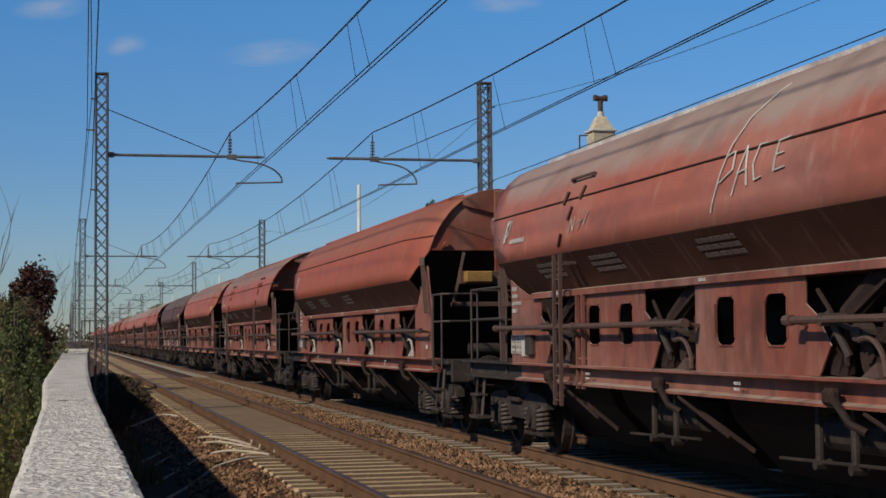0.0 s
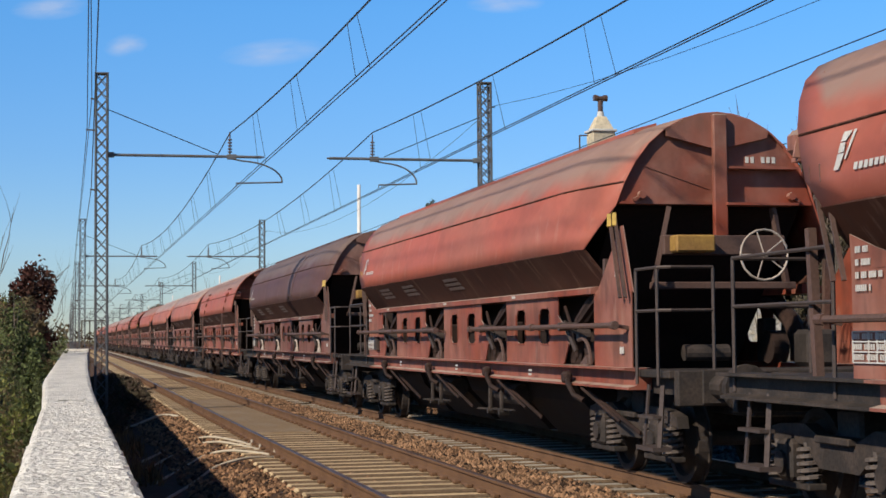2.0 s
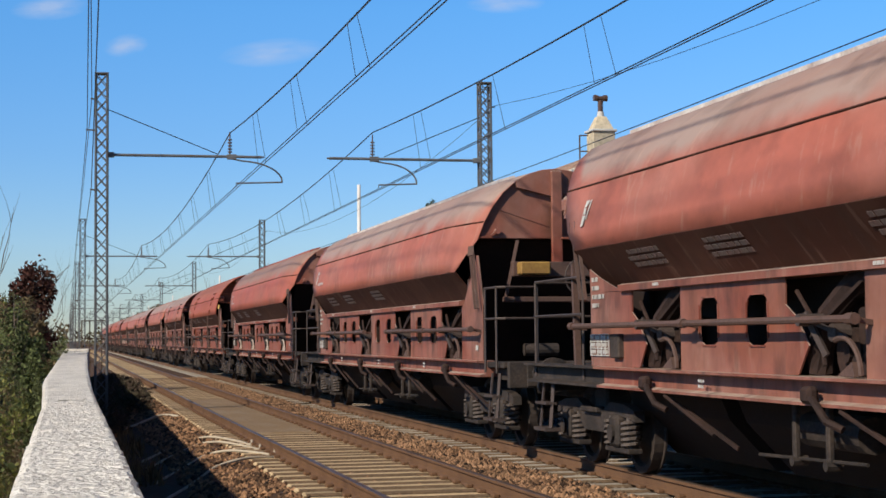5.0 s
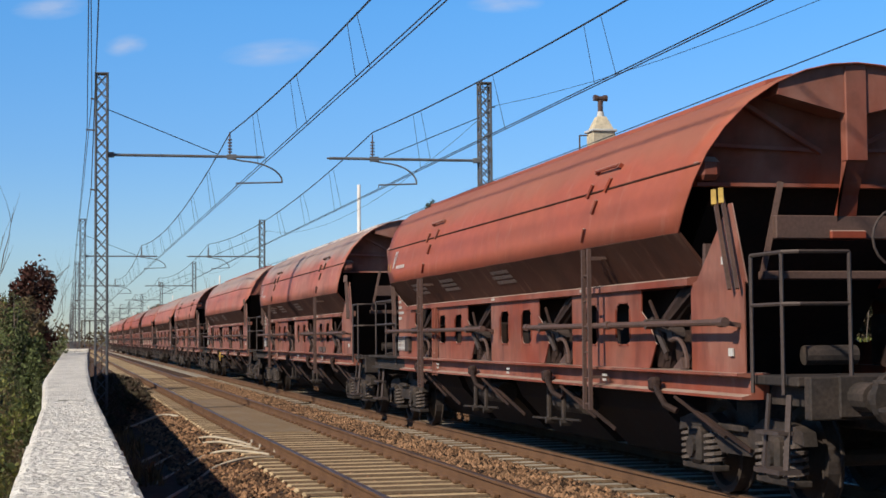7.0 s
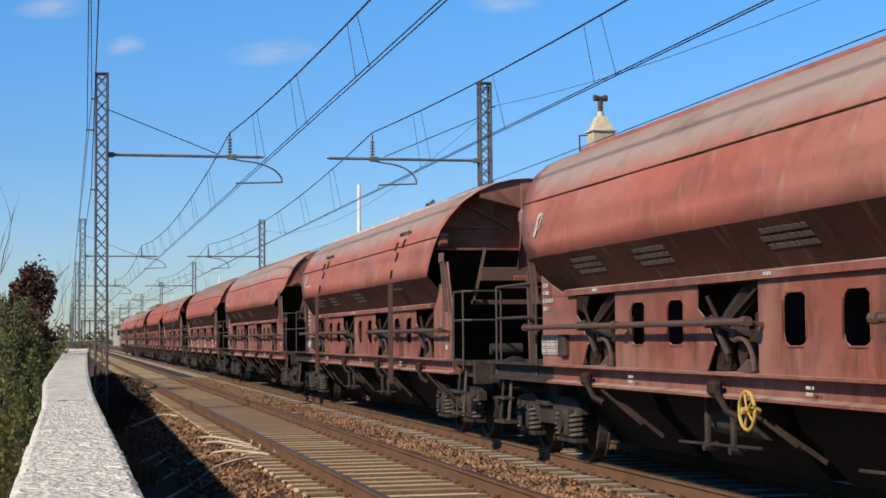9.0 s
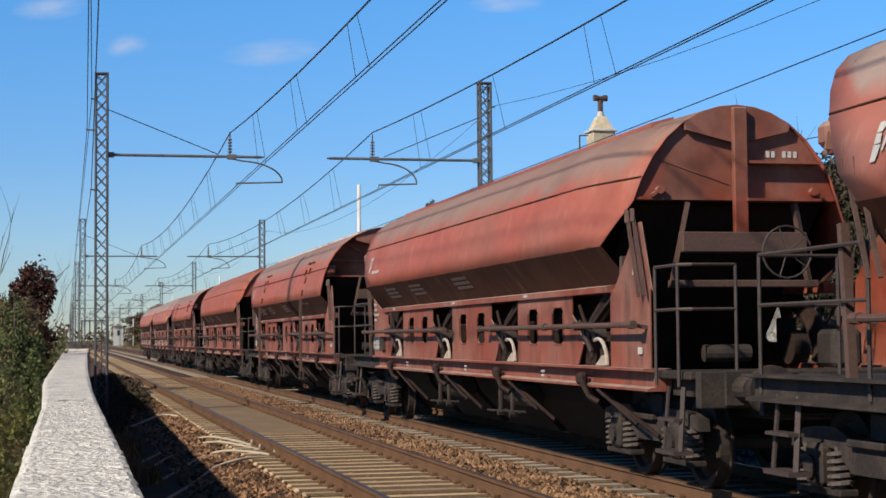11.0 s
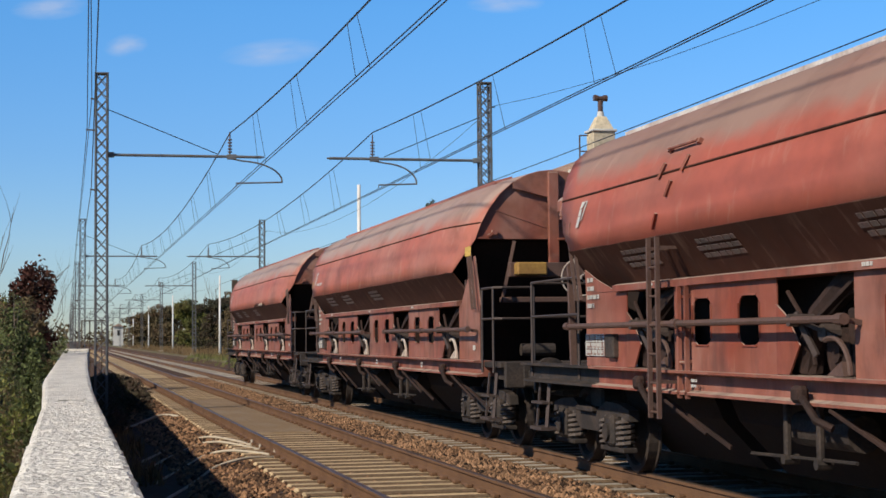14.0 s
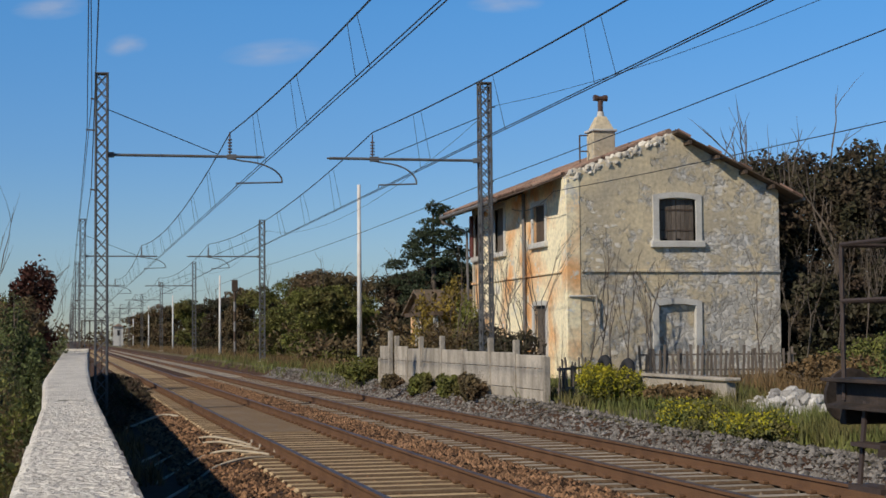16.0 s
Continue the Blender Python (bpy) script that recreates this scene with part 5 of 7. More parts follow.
# ---- plants ----
L_HEDGE = leafy("hedge_leaves", (0.09, 0.11, 0.035), (0.05, 0.055, 0.022))
L_RED = leafy("autumn_red_leaves", (0.075, 0.024, 0.017), (0.05, 0.03, 0.016))
L_DARK = leafy("dark_woodland_leaves", (0.11, 0.086, 0.04), (0.15, 0.095, 0.055))
L_OLIVE = leafy("olive_leaves", (0.125, 0.135, 0.03), (0.12, 0.095, 0.035))
L_SCRUB = leafy("scrub_leaves", (0.048, 0.045, 0.022), (0.075, 0.045, 0.033))
L_PINE = leafy("pine_needles", (0.05, 0.068, 0.032), (0.035, 0.045, 0.025))
L_YELLOW = leafy("yellow_flowers", (0.42, 0.36, 0.02), (0.2, 0.22, 0.02))
L_GRASS = leafy("rough_grass", (0.13, 0.15, 0.04), (0.16, 0.13, 0.05))
L_DRY = leafy("dry_grass", (0.2, 0.13, 0.06), (0.13, 0.08, 0.035))
L_GOLD = leafy("golden_leaves", (0.24, 0.17, 0.03), (0.1, 0.09, 0.03))
M_BARK = mat("bark", (0.12, 0.095, 0.075), 0.9, 0, 0.3, 3, 20, 0.5, (0.2, 0.17, 0.14), 0.5)


def leaf_mesh(name, blobs, count, size, material, seed, flat=0.0, hollow=0.55):
    """A crown of many small leaves in clumps. blobs: (x, y, z, rx, ry, rz)."""
    rng = np.random.default_rng(seed)
    b = np.array(blobs, float)
    vol = (b[:, 3] * b[:, 4] * b[:, 5]) ** 0.67
    pick = rng.choice(len(b), count, p=vol / vol.sum())
    d = rng.normal(size=(count, 3))
    d /= np.linalg.norm(d, axis=1)[:, None]
    # clumps: pull leaves towards random twig ends so gaps open between
    twigs = rng.normal(size=(len(b), 40, 3))
    twigs /= np.linalg.norm(twigs, axis=2)[..., None]
    tw = twigs[pick, rng.integers(0, 40, count)]
    reach = hollow + (1.12 - hollow) * rng.random(count) ** 0.6
    p = b[pick, :3] + (tw * reach[:, None] + d * 0.24) * b[pick, 3:]
    n = rng.normal(size=(count, 3)) + np.array([0, 0, flat])
    n /= np.linalg.norm(n, axis=1)[:, None]
    t = np.cross(n, rng.normal(size=(count, 3)))
    t /= np.linalg.norm(t, axis=1)[:, None]
    u = np.cross(n, t)
    s = size * (0.6 + 0.8 * rng.random(count))[:, None]
    v = np.stack([p - t * s, p + u * s * 0.55 + n * s * 0.15, p + t * s, p - u * s * 0.55 + n * s * 0.15], 1).reshape(-1, 3)
    f = np.arange(count * 4).reshape(-1, 4)
    return from_arrays(name, v.tolist(), f.tolist(), material)


def branches(bm, p, d, length, r, depth, rng, spread=0.6):
    """A tapered limb that forks."""
    pts, q = [Vector(p)], Vector(p)
    dd = Vector(d).normalized()
    for k in range(4):
        dd = (dd + Vector((rng.uniform(-1, 1), rng.uniform(-1, 1), rng.uniform(-0.4, 0.9))) * 0.16).normalized()
        q = q + dd * length / 4
        pts.append(q.copy())
    for k in range(4):
        add_rod(bm, pts[k], pts[k + 1], r * (1 - k * 0.18), 5 if depth < 2 else 4, r * (1 - (k + 1) * 0.18))
    if depth > 0:
        for k in range(3 if depth > 1 else 2):
            nd = (dd + Vector((rng.uniform(-1, 1), rng.uniform(-1, 1), rng.uniform(-0.2, 1))) * spread).normalized()
            branches(bm, pts[2 + k % 3], nd, length * rng.uniform(0.5, 0.75), r * 0.5, depth - 1, rng, spread)


def tree(name, label, x, y, height, width, leaves, count, size, seed, trunk_share=0.35, bare=0.0, group=""):
    rng = random.Random(seed)
    g = ground_z(x, y) - 0.1
    t = thing(name, label, "tree", group, m=pose(x, y, g))
    bm = bmesh.new()
    branches(bm, (0, 0, 0), (rng.uniform(-0.1, 0.1), rng.uniform(-0.1, 0.1), 1), height * 0.6, 0.03 * height * 0.6, 3 if bare else 2, rng)
    part("trunk", bm, M_BARK, t)
    blobs = []
    for k in range(26):
        a, q = rng.uniform(0, 6.283), rng.random() ** 0.5
        z = height * (trunk_share + (1 - trunk_share) * rng.random())
        w = width / 2 * (1 - 0.5 * abs((z / height - trunk_share) / (1 - trunk_share) - 0.4))
        blobs.append((math.cos(a) * q * w * 0.75, math.sin(a) * q * w * 0.75, min(z, height * rng.uniform(0.78, 0.9)), width * rng.uniform(0.1, 0.2), width * rng.uniform(0.1, 0.2), height * rng.uniform(0.07, 0.13)))
    if count:
        ob = new("crown", leaf_mesh("crown", blobs, count, size, leaves, seed))
        ob.parent = t
    return t


def shrub(name, label, x, y, w, d, h, leaves, count, size, seed, category="shrub", group="", blossoms=None, bloom=0.5):
    rng = random.Random(seed)
    g = ground_z(x, y) - 0.05
    s = thing(name, label, category, group, m=pose(x, y, g))
    bm = bmesh.new()
    for k in range(6):
        branches(bm, (rng.uniform(-w, w) * 0.2, rng.uniform(-d, d) * 0.2, 0), (rng.uniform(-0.6, 0.6), rng.uniform(-0.6, 0.6), 1), h * 0.75, 0.012 + 0.006 * h, 1, rng)
    part("stem", bm, M_BARK, s)
    blobs = [(rng.uniform(-w, w) * 0.36, rng.uniform(-d, d) * 0.36, h * rng.uniform(0.25, 0.72), w * 0.22, d * 0.22, h * 0.26) for k in range(12)]
    ob = new("crown", leaf_mesh("crown", blobs, count, size, leaves, seed))
    ob.parent = s
    if blossoms:
        top = [(a, b, c + h * 0.12, e, f, g2) for a, b, c, e, f, g2 in blobs if c > h * 0.32]
        ob = new("blossom", leaf_mesh("blossom", top, int(count * bloom), size * 0.8, blossoms, seed + 1, 1.0, 0.9))
        ob.parent = s
        tagged(ob, "yellow flower heads")
    return s


# the overgrown bank behind the parapet
hedge = thing("overgrown_hedge", "tangled green and brown hedge behind the parapet", "hedge", kind="stuff")
rng = random.Random(5)
for nm, mtl, n0, seed, off in (("leaves", L_HEDGE, 26000, 11, 0), ("brown_leaves", L_DARK, 18000, 12, 1), ("olive_leaves", L_OLIVE, 9000, 13, 2)):
    blobs = []
    for k in range(70):
        y = 6 + 60 * rng.random() ** 1.6
        top = 1.15 + 1.5 * min(1, max(0, (y - 9) / 30)) + rng.uniform(-0.3, 0.3)
        x = -0.62 - 0.02 * y - rng.random() ** 2 * 2.6
        z = rng.uniform(-0.6, top - 0.2)
        blobs.append((x, y, z, 0.32 + 0.004 * y, 0.7, 0.4))
    ob = new(nm, leaf_mesh(nm, blobs, n0, 0.035, mtl, seed))
    ob.parent = hedge
for nm, mtl, seed in (("leaves", L_HEDGE, 14), ("brown_leaves", L_DARK, 15), ("olive_leaves", L_OLIVE, 16)):
    blobs = []
    for k in range(40):
        y = 5.5 + 12 * rng.random()
        blobs.append((-0.46 - rng.random() * 0.5, y, rng.uniform(-0.7, 0.75 + 0.02 * y), 0.2, 0.4, 0.25))
    ob = new(nm, leaf_mesh(nm, blobs, 9000, 0.024, mtl, seed))
    ob.parent = hedge
stem = bmesh.new()
for k in range(60):
    y = 6 + 55 * rng.random() ** 1.6
    branches(stem, (-0.7 - 0.02 * y - rng.random(), y, -0.9), (rng.uniform(-0.3, 0.3), rng.uniform(-0.5, 0.5), 1), 1.6, 0.014, 1, rng)
ob = part("twigs", stem, M_BARK, hedge)

t = tree("red_leaved_tree", "small tree with dark red autumn leaves behind the parapet", -1.15, 56, 5.2, 1.9, L_RED, 5200, 0.07, 21, 0.45)
shrub("green_bush", "leafy green bush leaning to the parapet", -0.72, 62, 1.3, 6, 2.7, L_HEDGE, 7000, 0.05, 29, "bush")
shrub("green_bush", "leafy green bush leaning to the parapet", -0.8, 40, 0.9, 6, 2.5, L_HEDGE, 6000, 0.045, 30, "bush")
tree("brown_tree", "bushy brown-green tree behind the parapet", -1.7, 52, 4.3, 3.0, L_DARK, 7000, 0.07, 22, 0.15)
tree("green_tree", "bushy green tree behind the parapet", -1.5, 40, 3.3, 2.4, L_HEDGE, 7000, 0.055, 23, 0.1)
tree("green_tree", "bushy green tree behind the parapet", -1.9, 66, 4.6, 3.2, L_OLIVE, 6000, 0.08, 24, 0.1)


def bare_tree(x, y, height, lean, seed, label):
    rng2 = random.Random(seed)
    b = thing("bare_tree", label, "tree", m=pose(x, y, ground_z(x, y) - 0.1))
    bm = bmesh.new()
    branches(bm, (0, 0, 0), (lean, 0, 1), height * 0.7, 0.035, 3, rng2, 0.5)
    part("trunk", bm, M_BARK, b)
    return b


bare_tree(-1.75, 27, 2.9, 0.2, 31, "thin leafless tree with forked twigs")
bare_tree(-1.7, 24, 3.2, 0.1, 33, "thin leafless tree with forked twigs")
bare_tree(-0.35, 120, 7.5, 0.05, 34, "thin leafless tree with forked twigs")
bare_tree(-1.0, 135, 8.0, -0.05, 35, "thin leafless tree with forked twigs")

for i, (x, y) in enumerate([(0.85, 36.5), (1.0, 42.5), (1.2, 47), (1.3, 53), (1.35, 60), (1.5, 68), (1.7, 44.5), (1.75, 50), (1.8, 56.5), (1.85, 63)]):
    shrub("trackside_weeds", "dark low weeds at the foot of the parapet", x, y, 1.1, 5.5, 0.7, L_SCRUB, 3000, 0.04, 130 + i, "weeds", "trackside weeds")

# woodland beyond the far track
WOOD = "woodland beyond the far track"
specs = [
    (13.8, 88, 4.4, 6.4, L_OLIVE), (16.4, 100, 5.6, 8.0, L_DARK), (19.5, 92, 5.6, 5.5, L_SCRUB), (15.2, 114, 5.6, 8.5, L_OLIVE),
    (22.5, 96, 6.0, 6.5, L_DARK), (17.6, 84, 4.8, 4.6, L_SCRUB), (20.5, 82, 5.4, 5.0, L_DARK), (15.0, 136, 5.8, 6.5, L_DARK),
    (14.5, 160, 5.8, 7.0, L_SCRUB), (15.0, 190, 5.8, 7.5, L_OLIVE), (14.5, 225, 6.0, 9.0, L_DARK), (13.5, 262, 6.0, 9.0, L_DARK),
    (21.0, 130, 6.6, 8.0, L_DARK), (14.0, 310, 6.4, 10.0, L_DARK), (25.5, 90, 5.8, 6.0, L_DARK), (18.2, 78, 5.2, 3.6, L_SCRUB),
]
for i, (x, y, h, w, lf) in enumerate(specs):
    tree("woodland_tree", "dense dull green tree at the wood's edge" if lf is L_OLIVE else "dense dark brown-green tree at the wood's edge", x, y, h, w, lf, 24000, 0.045 + y * 0.00035, 100 + i, 0.04, 1.0, group=WOOD)
blobs = []
rng = random.Random(77)
for k in range(90):
    y = 62 + 260 * rng.random()
    blobs.append((12.8 + rng.random() * 9 + (y > 120) * 1.0, y, 0.4 + rng.random() * 1.8, 1.6, 2.6, 1.1))
undergrowth = tagged(new("undergrowth", leaf_mesh("undergrowth", blobs, 26000, 0.14, L_DARK, 78)), "dark tangled undergrowth below the wood", "undergrowth", kind="stuff")

# distant ridge of trees that closes the line
far = []
for k in range(150):
    x = rng.uniform(-160, 260)
    far.append((x, 430 + rng.uniform(0, 90) + abs(x) * 0.1, rng.uniform(0, 5.0 + 0.02 * max(0, x)), 7, 7, 3.5))
tagged(new("far_trees", leaf_mesh("far_trees", far, 22000, 0.6, L_DARK, 79)), "far dark belt of trees", "trees", kind="stuff")

# the pine beside the house
pine = thing("pine_tree", "tall dark green pine with layered branches behind the house", "tree", m=pose(17.0, 76, 0.2))
part("trunk", rod((0, 0, 0), (0, 0, 7.2), 0.2, 8, 0.05), M_BARK, pine)
blobs = []
rng = random.Random(9)
for k in range(9):
    z = 3.2 + k * 0.52
    reach = 2.7 * (1 - (k / 9.6) ** 1.6) * rng.uniform(0.8, 1.15)
    for q in range(7 if k < 7 else 3):
        a = q * 0.9 + k * 0.6
        blobs.append((math.cos(a) * reach * rng.uniform(0.4, 0.9), math.sin(a) * reach * rng.uniform(0.4, 0.9), z + rng.uniform(-0.15, 0.15), 0.46, 0.46, 0.22))
blobs.append((0, 0, 7.55, 0.25, 0.25, 0.3))
ob = new("crown", leaf_mesh("crown", blobs, 13000, 0.07, L_PINE, 41, 0.5))
ob.parent = pine

# trees and scrub behind and beside the gable
HOUSE_SIDE = "trees beside the house"
for i, (x, y, h, w, lf, n) in enumerate([(24.0, 55, 7.4, 4.6, L_SCRUB, 7000), (26.5, 52, 8.0, 5.0, L_SCRUB, 7000), (23.2, 51, 4.0, 3.6, L_SCRUB, 6000), (27.5, 58, 8.0, 5.5, L_SCRUB, 6000), (21.8, 45.2, 3.2, 2.2, L_SCRUB, 1300), (25.0, 47, 3.6, 3.2, L_SCRUB, 2500), (23.3, 44, 2.4, 2.4, L_SCRUB, 1700), (30.0, 50, 7.5, 5.0, L_SCRUB, 6000), (28.5, 62, 9.0, 6.0, L_SCRUB, 8000), (32.0, 60, 9.0, 6.5, L_SCRUB, 8000), (25.5, 60, 7.6, 5.0, L_SCRUB, 8000)]):
    tree("scrub_tree", "thin-leaved dark tree tangled with bare twigs beside the gable", x, y, h, w, lf, int(n * 2.0), 0.095, 200 + i, 0.12, 1.0, HOUSE_SIDE)
for i, (x, y) in enumerate([(15.6, 44.6), (16.2, 44.4), (14.6, 45.2), (15.0, 44.0), (19.8, 44.8), (20.5, 44.2), (21.2, 44.6), (22.0, 44.4), (22.6, 45.2), (23.4, 45.0), (24.2, 46.0), (22.2, 43.2), (16.6, 45.3), (14.9, 44.9), (13.4, 46.4), (12.9, 47.6), (13.7, 47.8), (12.6, 49.4), (13.5, 50.6), (12.0, 45.4), (13.2, 44.8), (12.4, 52.0)]):
    bare_tree(x, y, 2.6 if i < 6 else 3.4, 0.05, 300 + i, "leafless shrub with pale twigs before the gable")
shrub("creeper", "golden-leaved creeper over the lean-to roof", 13.6, 60.0, 2.0, 2.4, 3.6, L_GOLD, 3600, 0.07, 50)
shrub("creeper", "golden-leaved creeper on the house wall", 13.9, 56.4, 0.9, 3.0, 3.0, L_OLIVE, 2600, 0.07, 51)
for i, (x, y, w, d, h) in enumerate([(10.3, 30.3, 1.35, 1.7, 0.85), (9.85, 24.9, 0.9, 2.2, 0.42), (9.85, 22.6, 0.9, 2.0, 0.45), (10.4, 26.6, 0.9, 1.6, 0.42)]):
    shrub("flowering_shrub", "low shrub covered in yellow flowers beside the ballast", x, y, w, d, h, L_OLIVE if i == 0 else L_GRASS, 7000 if i == 0 else 3000, 0.03, 60 + i, "shrub", "yellow shrubs", L_YELLOW, (0.9, 0.3, 0.5, 0.2)[i])
for i, (x, y, w, d, h, lf) in enumerate([(9.3, 52.5, 1.4, 4.0, 0.9, L_OLIVE), (9.2, 37.0, 0.5, 1.6, 0.75, L_DARK), (9.2, 39.6, 0.5, 2.0, 0.6, L_OLIVE), (9.2, 46.6, 0.5, 1.5, 0.5, L_DARK), (9.2, 42.6, 0.5, 1.6, 0.55, L_OLIVE), (11.0, 55, 2.0, 4.5, 1.5, L_DARK), (12.2, 21.0, 2.0, 3.0, 1.0, L_GRASS), (14.6, 29.6, 1.6, 2.2, 1.0, L_DRY), (18.0, 34.0, 2.6, 3.0, 1.5, L_OLIVE), (15.2, 26.6, 2.2, 2.6, 1.1, L_GRASS), (11.2, 29.2, 1.2, 2.2, 0.5, L_DRY), (12.2, 44.6, 1.6, 3.0, 1.5, L_SCRUB), (12.4, 48.4, 1.4, 3.0, 1.9, L_SCRUB), (12.2, 52.4, 1.6, 3.0, 1.9, L_DARK)]):
    shrub("scrub", "low tangled scrub beside the line", x, y, w, d, h, lf, 3800, 0.05, 80 + i, "shrub", "scrub")


def grass(name, label, count, x0, x1, y0, y1, height, material, seed):
    rg = np.random.default_rng(seed)
    xs, ys = x0 + (x1 - x0) * rg.random(count), y0 + (y1 - y0) * rg.random(count) ** 1.3
    keep = np.array([noise.noise((x * 0.7, y * 0.35, seed)) for x, y in zip(xs, ys)]) > -0.12
    xs, ys = xs[keep], ys[keep]
    n = len(xs)
    z = np.array([ground_z(x, y) for x, y in zip(xs, ys)])
    a = rg.random(n) * 6.283
    h = height * (0.4 + 0.9 * rg.random(n))
    w = 0.012 + 0.01 * rg.random(n)
    lean = rg.normal(size=(n, 2)) * 0.3 * h[:, None]
    v = np.empty((n, 3, 3))
    v[:, 0] = np.stack([xs - np.cos(a) * w, ys - np.sin(a) * w, z - 0.03], 1)
    v[:, 1] = np.stack([xs + np.cos(a) * w, ys + np.sin(a) * w, z - 0.03], 1)
    v[:, 2] = np.stack([xs + lean[:, 0], ys + lean[:, 1], z + h], 1)
    ob = new(name, from_arrays(name, v.reshape(-1, 3).tolist(), np.arange(n * 3).reshape(-1, 3).tolist(), material))
    return tagged(ob, label, "grass", kind="stuff")


grass("grass", "rough green grass beside the far ballast", 16000, 9.5, 14.0, 16, 40, 0.3, L_GRASS, 1)
grass("dry_grass", "dry reddish grass along the far track", 9000, 9.8, 13.5, 52, 130, 0.32, L_DRY, 2)
grass("grass", "rough green grass along the far track", 9000, 8.9, 11.5, 50, 130, 0.3, L_GRASS, 3)
grass("dry_grass", "ochre grass behind the low wall", 2600, 13.0, 15.6, 28.5, 35, 0.5, L_DRY, 8)
grass("grass", "rough green grass round the rubble", 9000, 10.2, 13.6, 19, 30, 0.3, L_GRASS, 9)
grass("dry_grass", "dry weeds at the foot of the parapet", 5000, 0.3, 1.3, 20, 75, 0.3, L_DRY, 4)
grass("dry_grass", "dry reddish weeds along the far line", 9000, 9.6, 14, 130, 300, 0.6, L_DRY, 6)

# white rubble heap
rubble_bases = []
rg = random.Random(3)
for k in range(5):
    bm = bmesh.new()
    bmesh.ops.create_icosphere(bm, subdivisions=1, radius=1)
    for v in bm.verts:
        v.co *= rg.uniform(0.7, 1.15)
    rubble_bases.append(mesh_of("stone", bm, M_RUBBLE))
heap = thing("rubble_heap", "heap of white limestone rubble in the grass", "rubble")
for k in range(170):
    x, y = rg.gauss(12.35, 0.36), rg.gauss(26.6, 0.85)
    z = ground_z(x, y) + max(0, 0.5 - abs(x - 12.35) * 0.6 - abs(y - 26.6) * 0.18) * rg.random() ** 0.7
    s = rg.uniform(0.06, 0.15)
    ob = share("stone", rubble_bases[k % 5], heap, pose(x, y, z, rg.uniform(0, 360), rg.uniform(0, 360), 0) @ Matrix.Diagonal((s * 1.3, s, s * 0.8, 1)))


# ---- the old railway house ----
def render_wall(name, base, second, stone, amount, rubble=False):
    """Old render that has flaked off to pale stone."""
    m = mat(name, base, 0.95, 0, 0.22, 0.55, 9, 0.5, second, 0.95, bump_dist=0.03)
    t = m.node_tree
    b = t.nodes["Principled BSDF"]
    src = b.inputs["Base Color"].links[0].from_socket
    co = t.nodes.new("ShaderNodeTexCoord")
    n = t.nodes.new("ShaderNodeTexNoise")
    n.inputs["Scale"].default_value, n.inputs["Detail"].default_value, n.inputs["Roughness"].default_value = 0.9, 12, 0.7
    t.links.new(co.outputs["Object"], n.inputs[0])
    r = t.nodes.new("ShaderNodeMapRange")
    r.inputs["From Min"].default_value, r.inputs["From Max"].default_value = 0.60 - amount, 0.63 - amount
    t.links.new(n.outputs[0], r.inputs[0])
    v = t.nodes.new("ShaderNodeTexVoronoi")
    v.inputs["Scale"].default_value = 4.5
    t.links.new(co.outputs["Object"], v.inputs[0])
    mixs = t.nodes.new("ShaderNodeMix")
    mixs.data_type = "RGBA"
    mixs.inputs[6].default_value = (*stone, 1)
    mixs.inputs[7].default_value = (stone[0] * 0.55, stone[1] * 0.53, stone[2] * 0.48, 1)
    t.links.new(v.outputs["Distance"], mixs.inputs[0])
    mix = t.nodes.new("ShaderNodeMix")
    mix.data_type = "RGBA"
    t.links.new(r.outputs[0], mix.inputs[0])
    t.links.new(src, mix.inputs[6])
    t.links.new(mixs.outputs[2], mix.inputs[7])
    t.links.new(mix.outputs[2], b.inputs["Base Color"])
    if rubble:
        # bare rubble masonry shows low down and away from the line, in patches
        sep = t.nodes.new("ShaderNodeSeparateXYZ")
        t.links.new(co.outputs["Object"], sep.inputs[0])
        gx = t.nodes.new("ShaderNodeMath")
        gx.operation = "MULTIPLY_ADD"
        gx.inputs[1].default_value, gx.inputs[2].default_value = 0.022, -0.38
        t.links.new(sep.outputs["X"], gx.inputs[0])
        gz = t.nodes.new("ShaderNodeMath")
        gz.operation = "MULTIPLY_ADD"
        gz.inputs[1].default_value = -0.022
        t.links.new(sep.outputs["Z"], gz.inputs[0])
        t.links.new(gx.outputs[0], gz.inputs[2])
        tot = t.nodes.new("ShaderNodeMath")
        tot.operation = "ADD"
        t.links.new(n.outputs[0], tot.inputs[0])
        t.links.new(gz.outputs[0], tot.inputs[1])
        n.inputs["Scale"].default_value = 1.7
        r.inputs["From Min"].default_value, r.inputs["From Max"].default_value = 0.4, 0.5
        t.links.new(tot.outputs[0], r.inputs[0])
        warp = t.nodes.new("ShaderNodeTexNoise")
        warp.inputs["Scale"].default_value, warp.inputs["Detail"].default_value = 3.0, 6
        t.links.new(co.outputs["Object"], warp.inputs[0])
        wadd = t.nodes.new("ShaderNodeVectorMath")
        wadd.operation = "MULTIPLY_ADD"
        wadd.inputs[1].default_value = (0.9, 0.9, 0.9)
        t.links.new(warp.outputs["Color"], wadd.inputs[0])
        t.links.new(co.outputs["Object"], wadd.inputs[2])
        ve = t.nodes.new("ShaderNodeTexVoronoi")
        ve.feature = "DISTANCE_TO_EDGE"
        ve.inputs["Scale"].default_value = 4.6
        t.links.new(wadd.outputs[0], ve.inputs[0])
        v.inputs["Scale"].default_value = 4.6
